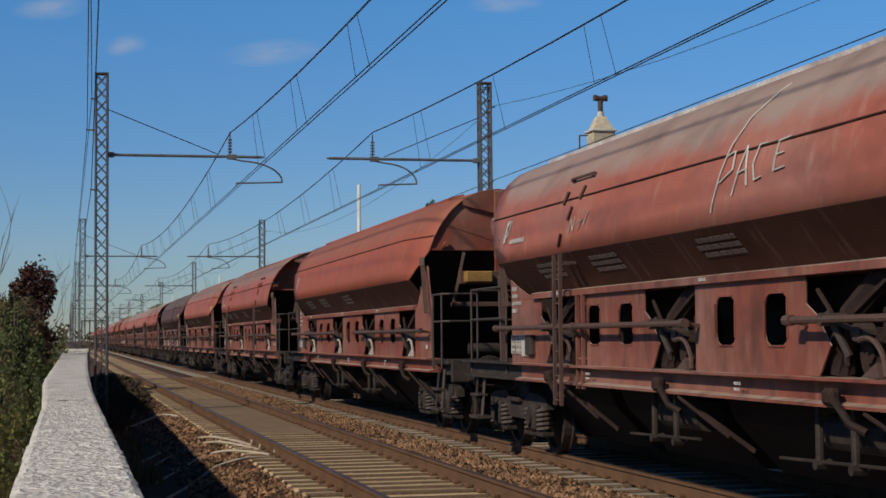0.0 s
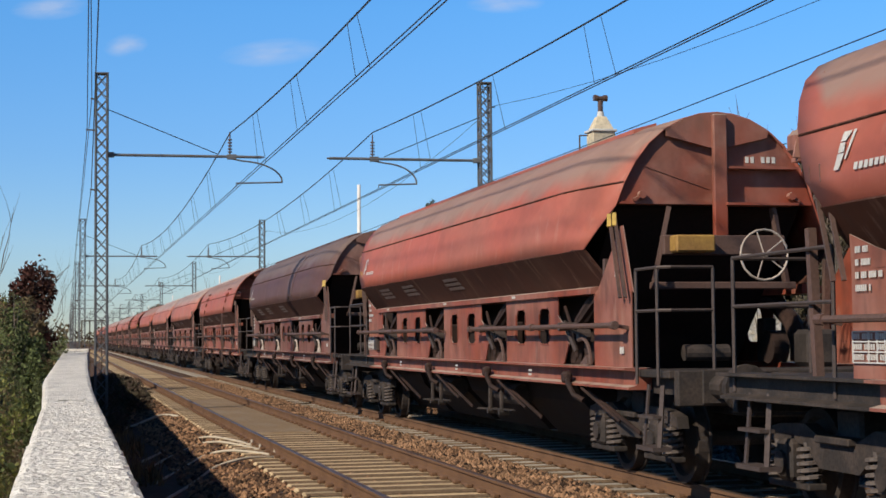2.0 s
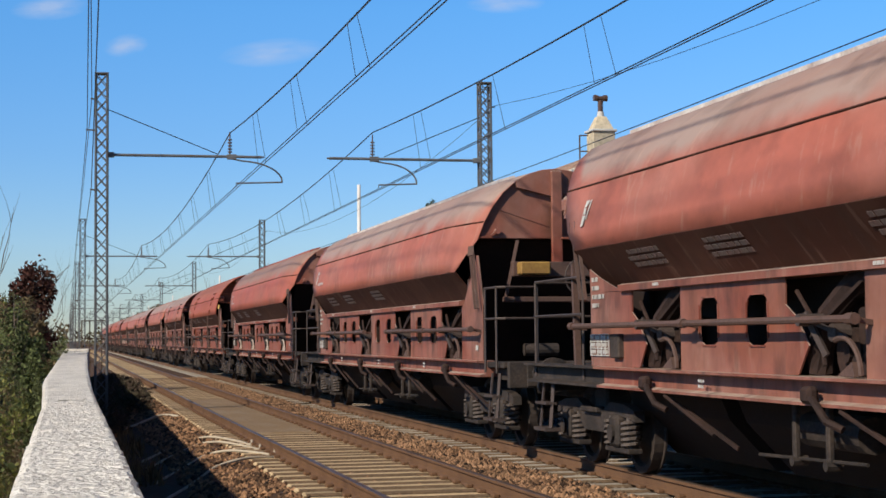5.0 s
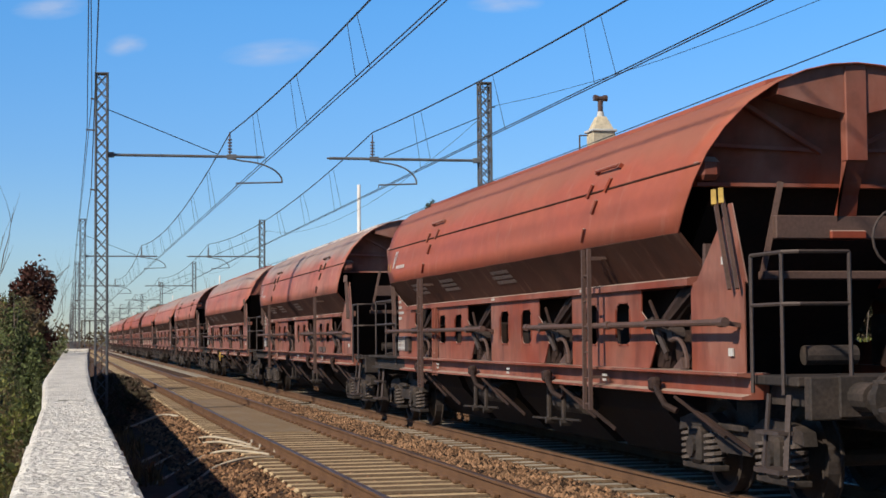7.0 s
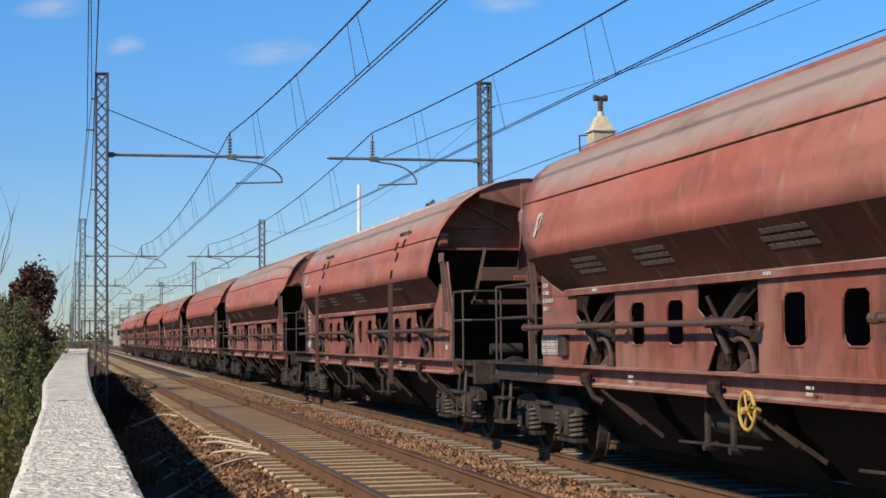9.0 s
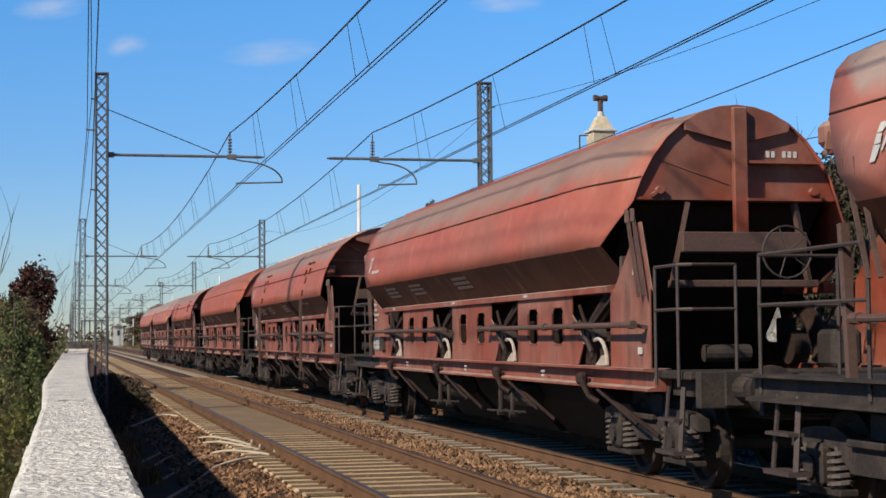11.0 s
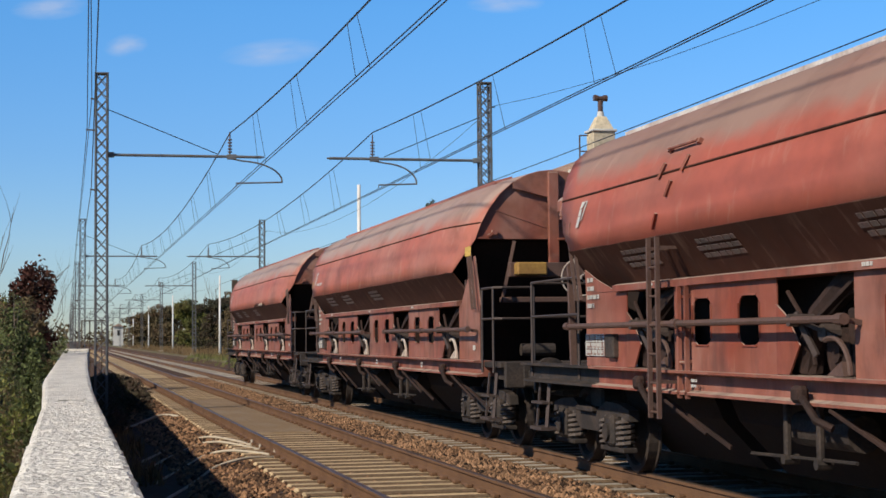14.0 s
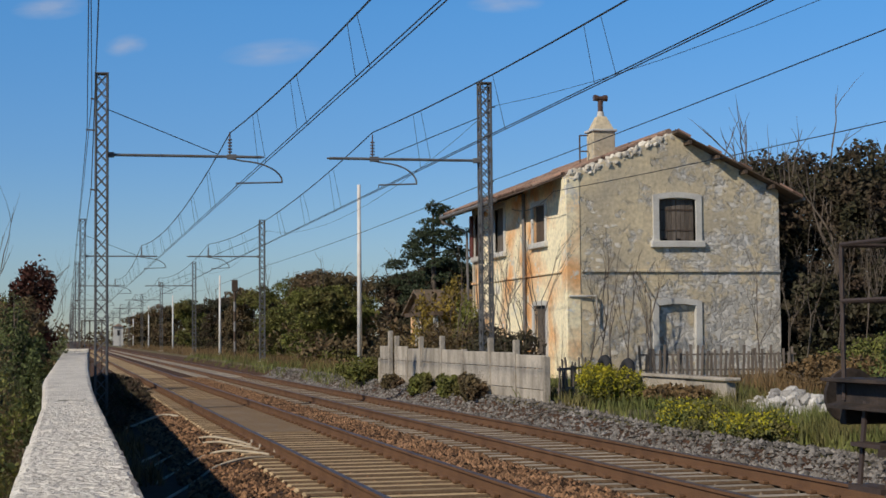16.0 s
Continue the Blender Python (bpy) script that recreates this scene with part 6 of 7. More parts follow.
        t.links.new(wadd.outputs[0], v.inputs[0])
        gap = t.nodes.new("ShaderNodeMapRange")
        gap.inputs["From Min"].default_value, gap.inputs["From Max"].default_value = 0.0, 0.16
        gap.inputs["To Min"].default_value, gap.inputs["To Max"].default_value = 0.5, 0.0
        t.links.new(ve.outputs["Distance"], gap.inputs[0])
        t.links.new(gap.outputs[0], mixs.inputs[0])
        tone = t.nodes.new("ShaderNodeHueSaturation")
        cell = t.nodes.new("ShaderNodeSeparateColor")
        t.links.new(v.outputs["Color"], cell.inputs[0])
        tv = t.nodes.new("ShaderNodeMapRange")
        tv.inputs["To Min"].default_value, tv.inputs["To Max"].default_value = 0.6, 1.12
        t.links.new(cell.outputs[0], tv.inputs[0])
        t.links.new(tv.outputs[0], tone.inputs["Value"])
        t.links.new(mixs.outputs[2], tone.inputs["Color"])
        t.links.new(tone.outputs[0], mix.inputs[7])
        hgt = t.nodes.new("ShaderNodeMath")
        hgt.operation = "MULTIPLY"
        t.links.new(gap.outputs[0], hgt.inputs[0])
        t.links.new(r.outputs[0], hgt.inputs[1])
        deepen = t.nodes.new("ShaderNodeMath")
        deepen.operation = "SUBTRACT"
        t.links.new(n.outputs[0], deepen.inputs[0])
        t.links.new(hgt.outputs[0], deepen.inputs[1])
        lowered = t.nodes.new("ShaderNodeMath")
        lowered.operation = "MULTIPLY_ADD"
        lowered.inputs[1].default_value = -0.5
        t.links.new(r.outputs[0], lowered.inputs[0])
        t.links.new(deepen.outputs[0], lowered.inputs[2])
        bump2 = t.nodes.new("ShaderNodeBump")
        bump2.inputs["Strength"].default_value, bump2.inputs["Distance"].default_value = 0.8, 0.05
        t.links.new(lowered.outputs[0], bump2.inputs["Height"])
        t.links.new(bump2.outputs[0], b.inputs["Normal"])
    return m


M_GABLE = render_wall("gable_render", (0.68, 0.57, 0.38), (0.46, 0.4, 0.3), (0.66, 0.63, 0.58), 0.09, True)
M_SIDE = render_wall("yellow_render", (0.9, 0.8, 0.55), (0.74, 0.34, 0.11), (0.88, 0.84, 0.74), 0.03)
M_PLASTER = mat("pale_plaster", (0.66, 0.61, 0.52), 0.95, 0, 0.25, 2, 20, 0.4, (0.45, 0.4, 0.33), 0.7, 0.2)
M_TRIM = mat("pale_stone_trim", (0.6, 0.58, 0.53), 0.9, 0, 0.15, 2, 25, 0.2, (0.45, 0.43, 0.4), 0.6)
M_TILE = mat("roof_tile_clay", (0.32, 0.19, 0.135), 0.9, 0, 0.3, 2, 25, 0.3, (0.2, 0.165, 0.135), 0.9, 0.5)
M_OLDTILE = mat("mossy_old_tile", (0.17, 0.12, 0.08), 0.95, 0, 0.3, 2, 18, 0.4, (0.1, 0.085, 0.06), 0.8, 0.3)
M_OLDWOOD = mat("grey_old_wood", (0.17, 0.14, 0.115), 0.9, 0, 0.3, 3, 30, 0.4, (0.1, 0.08, 0.065), 0.7, 0.3, (6, 6, 0.6))
M_RAFTER = mat("dark_rafter_wood", (0.1, 0.07, 0.05), 0.9, 0, 0.3, 3, 30, 0.3, (0.06, 0.045, 0.035), 0.6, 0.2)
M_SHUTTER = mat("dark_red_shutter", (0.13, 0.035, 0.025), 0.8, 0, 0.2, 3, 30, 0.2, (0.08, 0.03, 0.025), 0.6)
M_FENCE = mat("fence_concrete", (0.46, 0.41, 0.34), 0.95, 0, 0.3, 1.8, 25, 0.4, (0.24, 0.21, 0.17), 0.8, 0.18, (1.5, 1.5, 0.6))
M_DARKHOLE = mat("dark_interior", (0.03, 0.028, 0.026), 0.9, 0, 0.1, 3, 20, 0.1)
M_PIPEGREY = mat("zinc_pipe", (0.25, 0.24, 0.23), 0.6, 0.3, 0.15, 3, 20, 0.1, (0.16, 0.13, 0.11), 0.6)
M_RUBBER = mat("old_rubber", (0.03, 0.03, 0.032), 0.8, 0, 0.2, 4, 30, 0.2)

HX0, HX1, HY0, HY1, HZ = 14.3, 21.02, 46.0, 57.5, 0.1
RIDGE_X, RIDGE_Z, EAVE_L, EAVE_R = 17.65, 7.55, 6.25, 5.9
house = thing("railway_house", "abandoned two-storey railway house with peeling yellow-grey render", "house")


def roof_z(x):
    return EAVE_L + (RIDGE_Z - EAVE_L) * (x - HX0) / (RIDGE_X - HX0) if x < RIDGE_X else EAVE_R + (RIDGE_Z - EAVE_R) * (HX1 - x) / (HX1 - RIDGE_X)


def gable_column(bm, x0, x1, z0, z1=None, y0=HY0, y1=HY0 + 0.45):
    xs = [x0] + ([RIDGE_X] if x0 < RIDGE_X < x1 else []) + [x1]
    top = [(x, roof_z(x)) for x in xs] if z1 is None else [(x0, z1), (x1, z1)]
    add_prism(bm, [(x1, z0), (x0, z0)] + top, "y", y0, y1)


WX0, WX1, WZ0, WZ1 = 17.18, 18.33, 4.36, 5.62
DX0, DX1, DZ1 = 17.13, 18.29, 2.45
bm = bmesh.new()
gable_column(bm, HX0, DX0, HZ)
gable_column(bm, WX1, HX1, HZ)
gable_column(bm, DX0, WX1, DZ1, WZ0)
gable_column(bm, DX0, WX1, WZ1)
part("gable_wall", bm, M_GABLE, house)
bm = bmesh.new()
gable_column(bm, HX0, HX1, HZ, None, HY1 - 0.45, HY1)
part("gable_wall", bm, M_GABLE, house)


def side_wall(bm, openings, x0, x1):
    """Wall along the line with openings (y0, y1, z0, z1)."""
    y = HY0 + 0.452
    for ys, group in openings:
        add_box(bm, x0, x1, y, ys[0], HZ, EAVE_L)
        z = HZ
        for z0, z1 in group:
            if z0 > z:
                add_box(bm, x0, x1, ys[0], ys[1], z, z0)
            z = z1
        add_box(bm, x0, x1, ys[0], ys[1], z, EAVE_L)
        y = ys[1]
    add_box(bm, x0, x1, y, HY1 - 0.452, HZ, EAVE_L)


bm = bmesh.new()
side_wall(bm, [((48.15, 49.45), [(HZ, 2.5), (4.45, 5.6)]), ((53.0, 54.2), [(4.4, 5.9)]), ((55.9, 57.0), [(HZ, 2.4), (4.4, 5.9)])], HX0, HX0 + 0.45)
part("side_wall", bm, M_SIDE, house)
part("side_wall", box(HX1 - 0.45, HX1, HY0 + 0.452, HY1 - 0.452, HZ, EAVE_R), M_GABLE, house)
part("interior", box(HX0 + 0.8, HX1 - 0.8, HY0 + 0.9, HY1 - 0.9, HZ, 5.8), M_DARKHOLE, house)
part("corner_band", box(HX0 - 0.02, HX0 + 0.42, HY0 - 0.02, HY0 + 0.42, HZ, EAVE_L - 0.05, 0.02), M_SIDE, house)
part("string_course", box(HX0 + 0.43, HX1 + 0.02, HY0 - 0.06, HY0 + 0.01, 3.42, 3.5, 0.015), M_GABLE, house)
part("string_course", box(HX0 - 0.06, HX0 + 0.01, HY0 + 0.43, HY1, 3.42, 3.5, 0.015), M_SIDE, house)


def opening_trim(x0, x1, z0, z1, arch, sill, name, base_open):
    """Pale surround with a slightly arched head, on the gable."""
    f = new(name)
    f.parent = house
    w = 0.2
    n = 8
    top = [(x0 - w + (x1 - x0 + 2 * w) * k / n, z1 + 0.12 + arch * math.sin(math.pi * k / n)) for k in range(n + 1)]
    low = [(x0 + (x1 - x0) * k / n, z1 - 0.02 + arch * 0.7 * math.sin(math.pi * k / n)) for k in range(n, -1, -1)]
    part("lintel", prism(top + low, "y", HY0 - 0.05, HY0 + 0.2), M_TRIM, f)
    part("jamb", box(x0 - w, x0, HY0 - 0.045, HY0 + 0.2, z0, z1 + 0.11, 0.01), M_TRIM, f)
    part("jamb", box(x1, x1 + w, HY0 - 0.045, HY0 + 0.2, z0, z1 + 0.11, 0.01), M_TRIM, f)
    if sill:
        part("sill", box(x0 - 0.28, x1 + 0.28, HY0 - 0.12, HY0 + 0.2, z0 - 0.2, z0, 0.02), M_TRIM, f)
    return f


win = opening_trim(WX0, WX1, WZ0, WZ1, 0.08, True, "gable_window", False)
rg = random.Random(8)
for leaf in (0, 1):
    sx0 = WX0 + 0.03 + leaf * 0.56
    for k in range(4):
        gap = 0.0 if (leaf, k) not in ((0, 1), (1, 0)) else 0.05
        part("shutter_board", box(sx0 + k * 0.137, sx0 + k * 0.137 + 0.128, HY0 + 0.1, HY0 + 0.14, WZ0 + 0.02 + gap, WZ1 - 0.01, 0.006), M_OLDWOOD, win)
    for z in (WZ0 + 0.3, WZ1 - 0.35):
        part("strap_hinge", box(sx0, sx0 + 0.5, HY0 + 0.085, HY0 + 0.1, z, z + 0.045), M_RAFTER, win)
door = opening_trim(DX0, DX1, HZ, DZ1, 0.08, False, "blocked_door", True)
part("infill", box(DX0, DX1, HY0 + 0.12, HY0 + 0.3, HZ, DZ1 + 0.05), M_GABLE, door, "walled-up doorway in grey render")
part("canopy_pipe", tube([(14.35, HY0 - 0.03, 2.72), (15.15, HY0 - 0.1, 2.72), (15.17, HY0 - 0.1, 2.6), (15.17, HY0 - 0.1, 1.9)], 0.035, 8), M_TRIM, house)


def side_window(y0, y1, z0, z1, shutters, sill=True, name="side_window"):
    f = new(name)
    f.parent = house
    x = HX0
    for a, b in ((y0 - 0.17, y0), (y1, y1 + 0.17)):
        part("jamb", box(x - 0.05, x + 0.2, a, b, z0, z1 + 0.14, 0.01), M_TRIM, f)
    part("lintel", box(x - 0.055, x + 0.2, y0, y1, z1, z1 + 0.15, 0.01), M_TRIM, f)
    if sill:
        part("sill", box(x - 0.14, x + 0.2, y0 - 0.25, y1 + 0.25, z0 - 0.17, z0, 0.015), M_TRIM, f)
    if shutters:
        part("shutter", box(x + 0.08, x + 0.12, y0, y1, z0, z1), shutters, f)
    return f


# no shutter here: an added dark panel stands for the shaded open window
side_window(48.15, 49.45, 4.45, 5.6, M_RAFTER)
side_window(48.15, 49.45, HZ, 2.5, M_OLDWOOD, False, "side_door")
side_window(53.0, 54.2, 4.4, 5.9, M_OLDWOOD)
side_window(55.9, 57.0, 4.4, 5.9, M_SHUTTER)
side_window(55.9, 57.0, HZ, 2.4, M_OLDWOOD, False, "side_door")
part("shutter", box(HX0 - 0.12, HX0 - 0.06, 57.05, 57.45, 4.4, 5.9, 0.01), M_SHUTTER, house, "open dark red shutter")
part("downpipe", tube([(HX0 - 0.08, 50.35, 6.1), (HX0 - 0.08, 50.35, HZ)], 0.06, 8), M_PIPEGREY, house)
part("downpipe", tube([(HX0 - 0.95, 58.4, 6.02), (HX0 - 0.92, 58.3, 5.75), (HX0 - 0.1, 57.9, 5.35), (HX0 - 0.08, 57.7, HZ)], 0.05, 8), M_PIPEGREY, house)

# roof: boards, rafters, tiles
over, verge = 0.9, 0.12
slopes = []
for side, xe, ze in ((-1, HX0, EAVE_L), (1, HX1, EAVE_R)):
    k = (RIDGE_Z - ze) / abs(RIDGE_X - xe)
    ov = over if side < 0 else 0.6
    xo, zo = xe + side * ov, ze - k * ov
    slopes.append((side, xo, zo, k))
    y1 = HY1 + 0.9
    y0 = HY0 + 0.35 if side < 0 else HY0 - 0.45
    part("roof_slope", prism([(RIDGE_X, RIDGE_Z + 0.02), (xo, zo + 0.02), (xo, zo + 0.06), (RIDGE_X, RIDGE_Z + 0.06)], "y", y0, y1), M_RAFTER, house)
    for i in range(16):
        y = 50.6 + i * 0.5 if side < 0 else HY0 + 0.2 + i * 0.75
        part("rafter", prism([(xe + side * 0.0, ze + 0.02), (xo, zo + 0.02), (xo, zo - 0.08), (xe, ze - 0.1)], "y", y, y + 0.09), M_RAFTER, house)
    part("gutter", tube([(xo + side * 0.06, y0 + (4.2 if side < 0 else 0.1), zo + 0.02), (xo + side * 0.06, y1, zo + 0.0)], 0.06, 8), M_PIPEGREY, house)
rg = random.Random(12)
tile_bm = bmesh.new()
ring0, ring1 = [], []
for j in range(7):
    a = math.pi * j / 6
    ring0.append(tile_bm.verts.new((0, 0.1 * math.cos(a), 0.09 * math.sin(a))))
    ring1.append(tile_bm.verts.new((0.44, 0.08 * math.cos(a), 0.07 * math.sin(a) + 0.02)))
for j in range(6):
    tile_bm.faces.new((ring0[j], ring0[j + 1], ring1[j + 1], ring1[j]))
bmesh.ops.recalc_face_normals(tile_bm, faces=tile_bm.faces[:])
bmesh.ops.solidify(tile_bm, geom=tile_bm.faces[:], thickness=0.016)
tile_me = mesh_of("roof_tile", tile_bm, M_TILE)
rest_v, rest_f = [], []
tv = [v.co.copy() for v in tile_me.vertices]
tf = [tuple(p.vertices) for p in tile_me.polygons]
count = 0
for side, xo, zo, k in slopes:
    pitch = math.degrees(math.atan(k))
    n_up = int(math.hypot(abs(RIDGE_X - xo), RIDGE_Z - zo) / 0.36)
    ystart = HY0 + 0.4 if side < 0 else HY0 - 0.42
    ny = int((HY1 + 0.85 - ystart) / 0.21)
    for i in range(ny):
        for j in range(n_up):
            if rg.random() < (0.1 if side < 0 else 0.05) or (i < (5 if side < 0 else 2) and rg.random() < 0.45):
                continue
            q = j * 0.36
            x = xo - side * q * math.cos(radians(pitch))
            z = zo + q * math.sin(radians(pitch)) + 0.075
            m = pose(x, ystart + 0.1 + i * 0.21 + rg.uniform(-0.015, 0.015), z, 0, -pitch + rg.uniform(-2, 2), 0 if side < 0 else 180)
            if side > 0:
                m = pose(x, ystart + 0.1 + i * 0.21, z, 0, 0, 180) @ pose(0, 0, 0, 0, -pitch, 0)
            edge = j == 0 or i < 2
            if edge and count < 300:
                share("roof_tile", tile_me, house, m)
                count += 1
            else:
                b = len(rest_v)
                rest_v += [tuple(m @ c) for c in tv]
                rest_f += [tuple(b + ii for ii in f) for f in tf]
ob = new("roof_tiles", from_arrays("roof_tiles", rest_v, rest_f, M_TILE))
ob.parent = house
tagged(ob, kind="stuff")
part("ridge", tube([(RIDGE_X, HY0 + 0.3, RIDGE_Z + 0.12), (RIDGE_X, HY1 + 0.8, RIDGE_Z + 0.12)], 0.1, 8), M_TILE, house)
for q in (0.12, 0.38, 0.64, 0.9):
    x = RIDGE_X + (HX1 - RIDGE_X) * q
    part("purlin", box(x - 0.06, x + 0.06, HY0 - 0.42, HY0 + 0.2, roof_z(x) - 0.14, roof_z(x) - 0.01, 0.01), M_RAFTER, house)
# broken masonry along the near verge
coping = bmesh.new()
for kk in range(190):
    x = HX0 + 0.06 + (RIDGE_X - HX0 - 0.06) * kk / 190
    r = rg.uniform(0.04, 0.1)
    g = bmesh.ops.create_icosphere(coping, subdivisions=1, radius=1, matrix=Matrix.Translation((x, HY0 + rg.uniform(0.0, 0.25), roof_z(x) + rg.uniform(-0.2, 0.05))) @ Matrix.Rotation(rg.uniform(0, 3), 4, "Y") @ Matrix.Diagonal((r * 1.5, r * 1.2, r, 1)))
    for v in g["verts"]:
        v.co += Vector((rg.uniform(-1, 1), rg.uniform(-1, 1), rg.uniform(-1, 1))) * r * 0.25
add_prism(coping, [(HX0 + 0.03, roof_z(HX0) - 0.1), (HX0 + 0.03, roof_z(HX0) + 0.02), (RIDGE_X, RIDGE_Z + 0.05), (RIDGE_X, RIDGE_Z - 0.1)], "y", HY0 + 0.02, HY0 + 0.4)
tagged(part("broken_verge", coping, M_PLASTER, house, "crumbling pale masonry along the verge"), kind="stuff")

# chimney
cx, cy = 16.4, 49.0
ch = new("chimney")
ch.parent = house
part("chimney_shaft", box(cx - 0.36, cx + 0.36, cy - 0.34, cy + 0.34, 6.7, 7.95, 0.02), M_GABLE, ch)
part("collar", box(cx - 0.42, cx + 0.42, cy - 0.4, cy + 0.4, 7.95, 8.03, 0.02), M_TRIM, ch)
bmc = bmesh.new()
bmesh.ops.create_cone(bmc, cap_ends=True, segments=4, radius1=0.46, radius2=0.2, depth=0.42, matrix=Matrix.Translation((cx, cy, 8.24)) @ Matrix.Rotation(radians(45), 4, "Z"))
part("shoulder", bmc, M_GABLE, ch)
part("pot", rod((cx, cy, 8.4), (cx, cy, 8.62), 0.13, 10, 0.1), M_TRIM, ch)
part("flue", rod((cx, cy, 8.6), (cx, cy, 8.98), 0.085, 10), M_INSUL, ch)
bmc = rod((cx - 0.2, cy, 9.04), (cx + 0.2, cy, 9.04), 0.075, 10)
add_rod(bmc, (cx - 0.22, cy, 9.05), (cx - 0.1, cy, 9.05), 0.1, 10)
add_rod(bmc, (cx + 0.1, cy, 9.05), (cx + 0.22, cy, 9.05), 0.1, 10)
part("cowl", bmc, M_INSUL, ch)
part("bracket", bars([((cx - 0.7, cy, 7.0), (cx - 0.7, cy, 7.85)), ((cx - 0.7, cy, 7.85), (cx - 0.42, cy, 7.85)), ((cx - 0.7, cy, 7.35), (cx - 0.42, cy, 7.35))], 0.04), M_RAFTER, ch)

# stones that show where the render has gone
bases = []
for kk in range(4):
    bm = bmesh.new()
    bmesh.ops.create_icosphere(bm, subdivisions=1, radius=1)
    for v in bm.verts:
        v.co *= rg.uniform(0.75, 1.1)
    bases.append(mesh_of("wall_stone", bm, M_PLASTER))
for kk in range(330):
    x, z = rg.uniform(HX0 + 0.3, HX1 - 0.2), rg.uniform(0.4, 5.6)
    if noise.noise((x * 0.8, z * 0.8, 2)) < 0.03 or DX0 - 0.3 < x < WX1 + 0.3 and (z < 2.8 or 4.0 < z < 5.9) or z > roof_z(x) - 0.4:
        continue
    s = rg.uniform(0.04, 0.13)
    share("wall_stone", bases[kk % 4], house, pose(x, HY0 + 0.005, z, 0, rg.uniform(-25, 25), 0) @ Matrix.Diagonal((s * 1.3, 0.018, s * 0.75, 1)))

# ---- lean-to and hut behind the fence ----
hut = thing("garden_hut", "low tiled hut with white posts beside the house", "hut")
part("wall", box(14.2, 18.2, 64.5, 68, 0.2, 2.5), M_SIDE, hut)
part("gable_board", prism([(64.3, 2.5), (68.2, 2.5), (66.0, 3.38)], "x", 14.1, 14.2), M_RAFTER, hut)
part("roof", prism([(63.0, 2.55), (66.0, 3.52), (68.5, 2.55), (68.5, 2.45), (66.0, 3.4), (63.0, 2.45)], "x", 13.9, 18.8), M_OLDTILE, hut)
for y in (59.0, 60.6, 62.2):
    part("post", box(13.2, 13.36, y, y + 0.16, 0.2, 2.35), M_TRIM, hut, "white post")
part("eave_board", box(13.1, 13.45, 58.6, 64.0, 2.35, 2.5), M_RAFTER, hut)
part("white_panel", box(13.5, 13.56, 60.8, 63.4, 0.3, 2.1), M_TRIM, hut)

# ---- fences ----
fence = thing("concrete_fence", "weathered grey concrete panel fence with square posts", "fence")
rg = random.Random(4)
ys = [50.2, 48.6, 47.6, 46.0, 44.2, 41.6, 39.2, 36.6, 34.4, 32.1]
for i, y in enumerate(ys):
    h = 1.42 - 0.02 * i + rg.uniform(-0.03, 0.03)
    part("post", box(9.45, 9.58, y - 0.07, y + 0.07, -0.1, h - 0.06, 0.012), M_FENCE, fence, m=pose(0, 0, 0, rg.uniform(-0.6, 0.6)))
    if i + 1 < len(ys):
        y2 = ys[i + 1]
        if i == 1:
            continue
        for j, (z0, z1) in enumerate(((-0.1, 0.44), (0.45, 0.88), (0.89, 1.3))):
            part("panel", box(9.49 + rg.uniform(-0.008, 0.008), 9.54, y2 + 0.075, y - 0.075, z0, min(z1, h - 0.1), 0.008), M_FENCE, fence)


def paling_fence(label, a, b, n, z, h, seed):
    f = thing("paling_fence", label, "fence", "paling fences")
    r2 = random.Random(seed)
    a, b = Vector(a), Vector(b)
    d = (b - a).normalized()
    ang = math.degrees(math.atan2(d.y, d.x))
    for i in range(n):
        p = a.lerp(b, (i + 0.5) / n)
        hh = h * r2.uniform(0.8, 1.1)
        part("pale", box(-0.035, 0.035, -0.012, 0.012, 0, hh, 0.005), M_OLDWOOD, f, m=pose(p.x, p.y, z - 0.05, r2.uniform(-4, 4), r2.uniform(-4, 4), ang))
    for q in (0.3, 0.75):
        part("rail", bars([((a.x + 0.03, a.y + 0.03, z + h * q), (b.x + 0.03, b.y + 0.03, z + h * q))], 0.05), M_OLDWOOD, f)
    return f


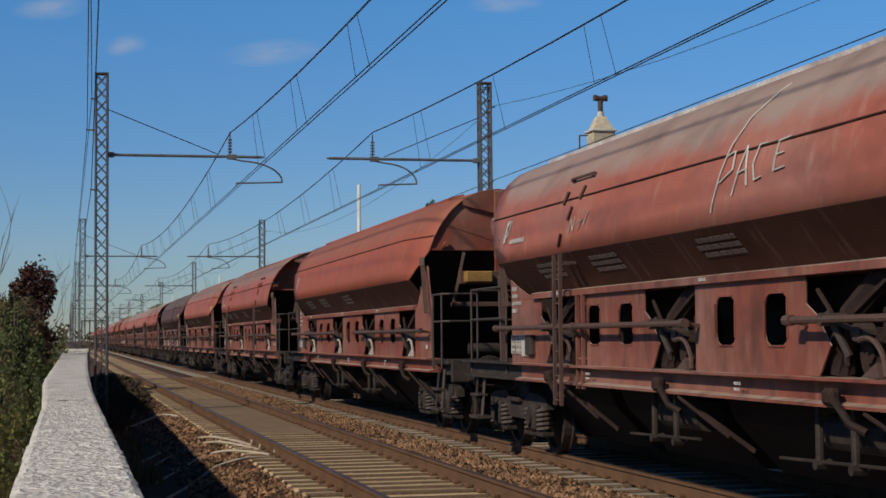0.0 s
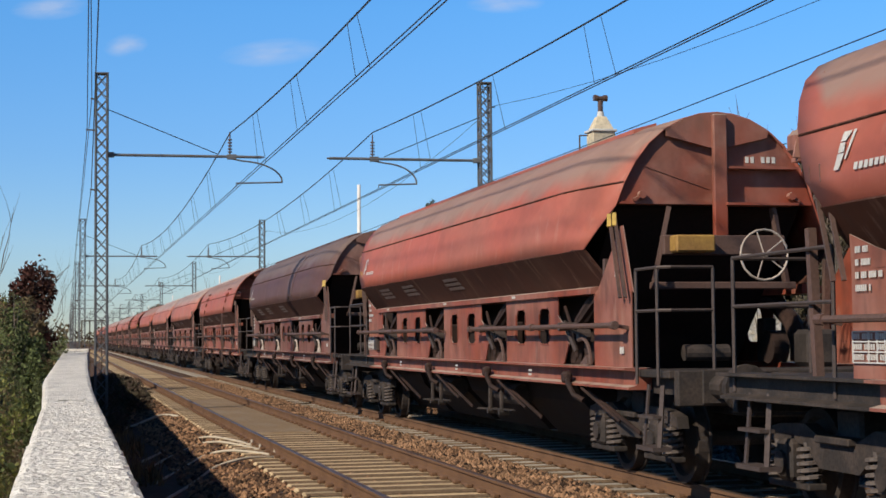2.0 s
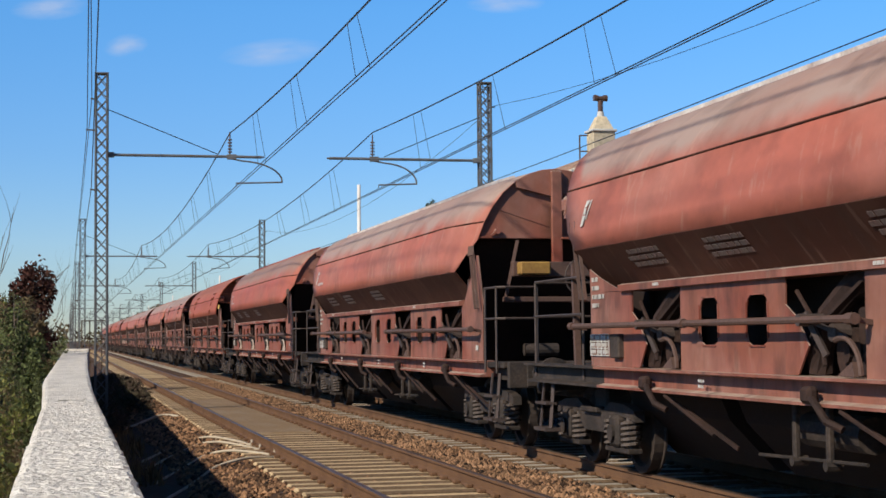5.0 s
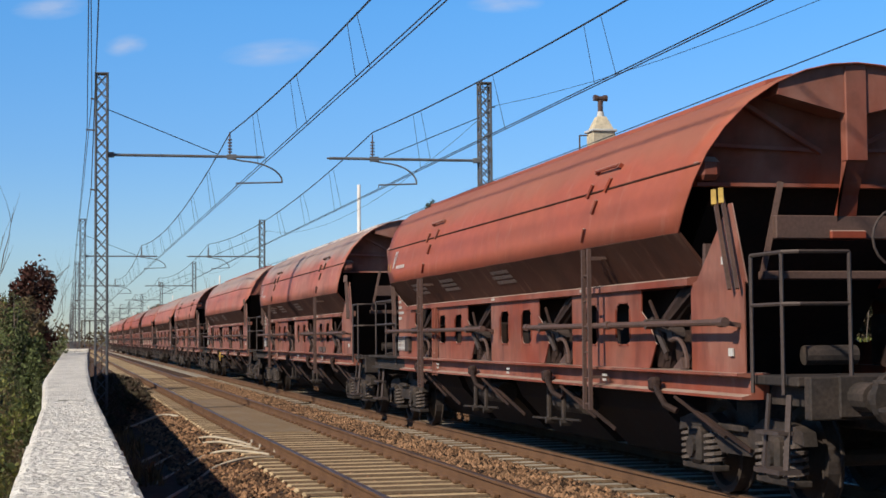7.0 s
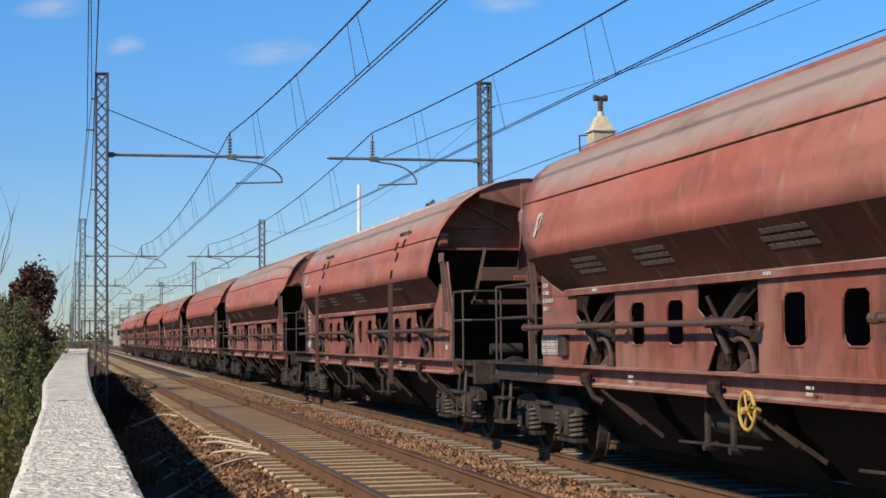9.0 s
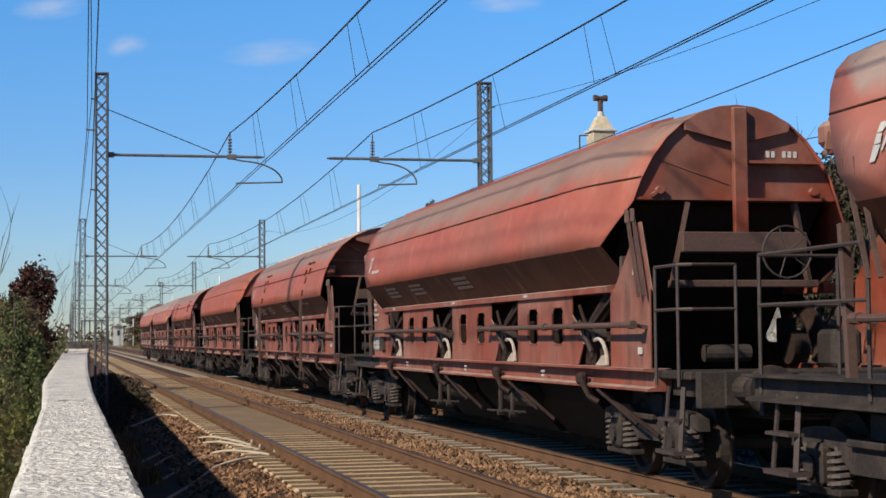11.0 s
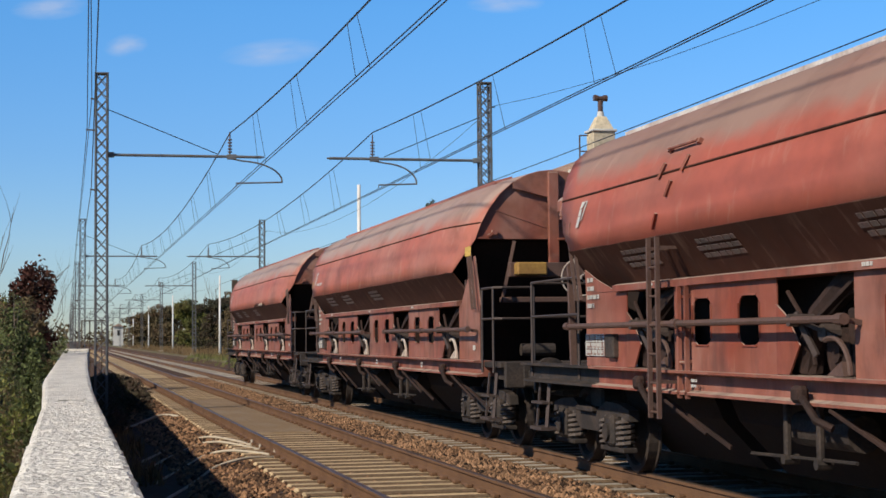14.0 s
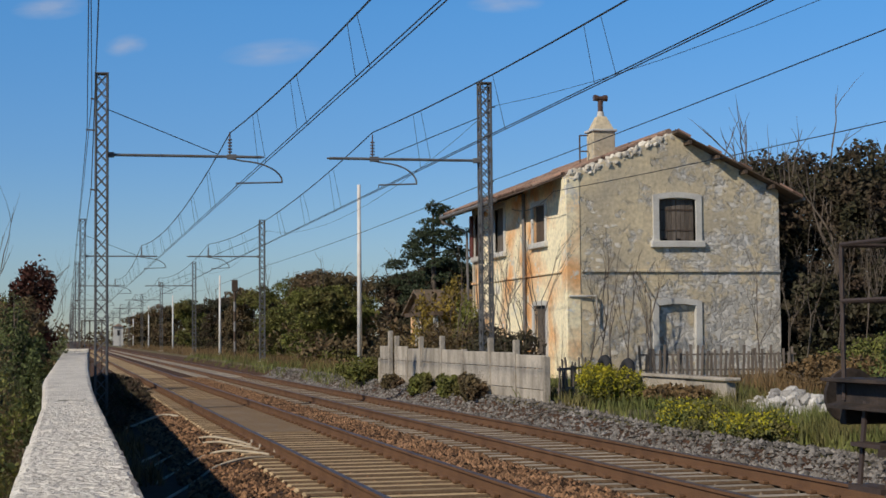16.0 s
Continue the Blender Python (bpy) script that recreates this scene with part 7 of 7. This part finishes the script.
paling_fence("dark rickety wooden paling fence", (9.68, 31.9, 0), (11.2, 34.4, 0), 20, 0.2, 0.9, 1)
paling_fence("grey wooden paling fence before the house", (15.4, 43.0, 0), (19.8, 42.4, 0), 34, 0.3, 0.95, 2)
low = thing("low_wall", "low grey concrete wall beside the line", "wall")
for i in range(3):
    part("block", box(12.4, 12.62, 29.7 + i * 2.15, 29.7 + i * 2.15 + 2.13, 0.0, 0.62 + 0.03 * i, 0.02), M_FENCE, low)
part("coping", box(12.34, 12.68, 29.6, 36.2, 0.655, 0.72, 0.015), M_FENCE, low)
for y, z, r in ((36.2, 0.55, 0.33), (34.6, 0.5, 0.3)):
    bm = bmesh.new()
    add_path(bm, [(0, r * math.cos(a), r * math.sin(a)) for a in [2 * math.pi * kk / 20 for kk in range(21)]], 0.1, 8)
    tagged(part("old_tyre", bm, M_RUBBER, smooth=True, m=pose(12.2 - 0.1, y, ground_z(12.2, y) + r + 0.08, 0, 8, 0)), "worn black car tyre leaning on the low wall", "tyre", "old tyres")

# ---- far end of the line ----
cabin = thing("white_cabin", "small white cabin far down the line", "building")
part("wall", box(10.4, 12.5, 380, 384, 0, 4.7), M_TRIM, cabin)
part("roof", prism([(10.2, 4.65), (11.45, 5.3), (12.7, 4.65)], "y", 379.6, 384.4), M_TILE, cabin)
part("window", box(11.2, 11.7, 379.9, 380.05, 2.6, 3.8), M_DARKHOLE, cabin)
for x, y, h in ((11.05, 111, 4.7),):
    sg = thing("signal_post", "slim dark and grey signal post beside the far track", "signal", "", m=pose(x, y, ground_z(x, y) - 0.2))
    for k in range(7):
        part("band", rod((0, 0, h * k / 7), (0, 0, h * (k + 1) / 7), 0.09, 8), M_RAFTER if k % 2 == 0 else M_PIPEGREY, sg)
    part("head", box(-0.2, 0.2, -0.12, 0.12, h, h + 0.8, 0.03), M_RAFTER, sg)
gate = thing("steel_gate", "dark steel fence panel at the end of the parapet", "fence")
for x in (0.62, 0.95, 1.2, 1.45, 1.7):
    part("upright", box(x - 0.025, x + 0.025, 71.0, 71.05, -0.5, 2.4), M_RAFTER, gate)
for z in (0.6, 1.6, 2.35):
    part("bar", box(0.6, 1.72, 71.0, 71.04, z, z + 0.05), M_RAFTER, gate)


def motions():
    """The train runs towards the camera, slowing a little at the end."""
    for k, w in enumerate(wagons):
        walk(w, [(t, pose(T2, where(k, t) + d, 0)) for t, d in ((0.0, 0.0), (1.0, 0.05), (2.0, -0.12), (3.0, 0.05), (3.5, 0.2), (4.0, 0.14), (6.5, 0.02), (7.5, -0.1), (8.5, -0.24), (9.0, 0.0), (11.5, 0.01), (12.5, -0.1), (14.0, 0.04), (15.0, 0.0), (15.5, 0.03), (16.0, 0.02))])


motions()
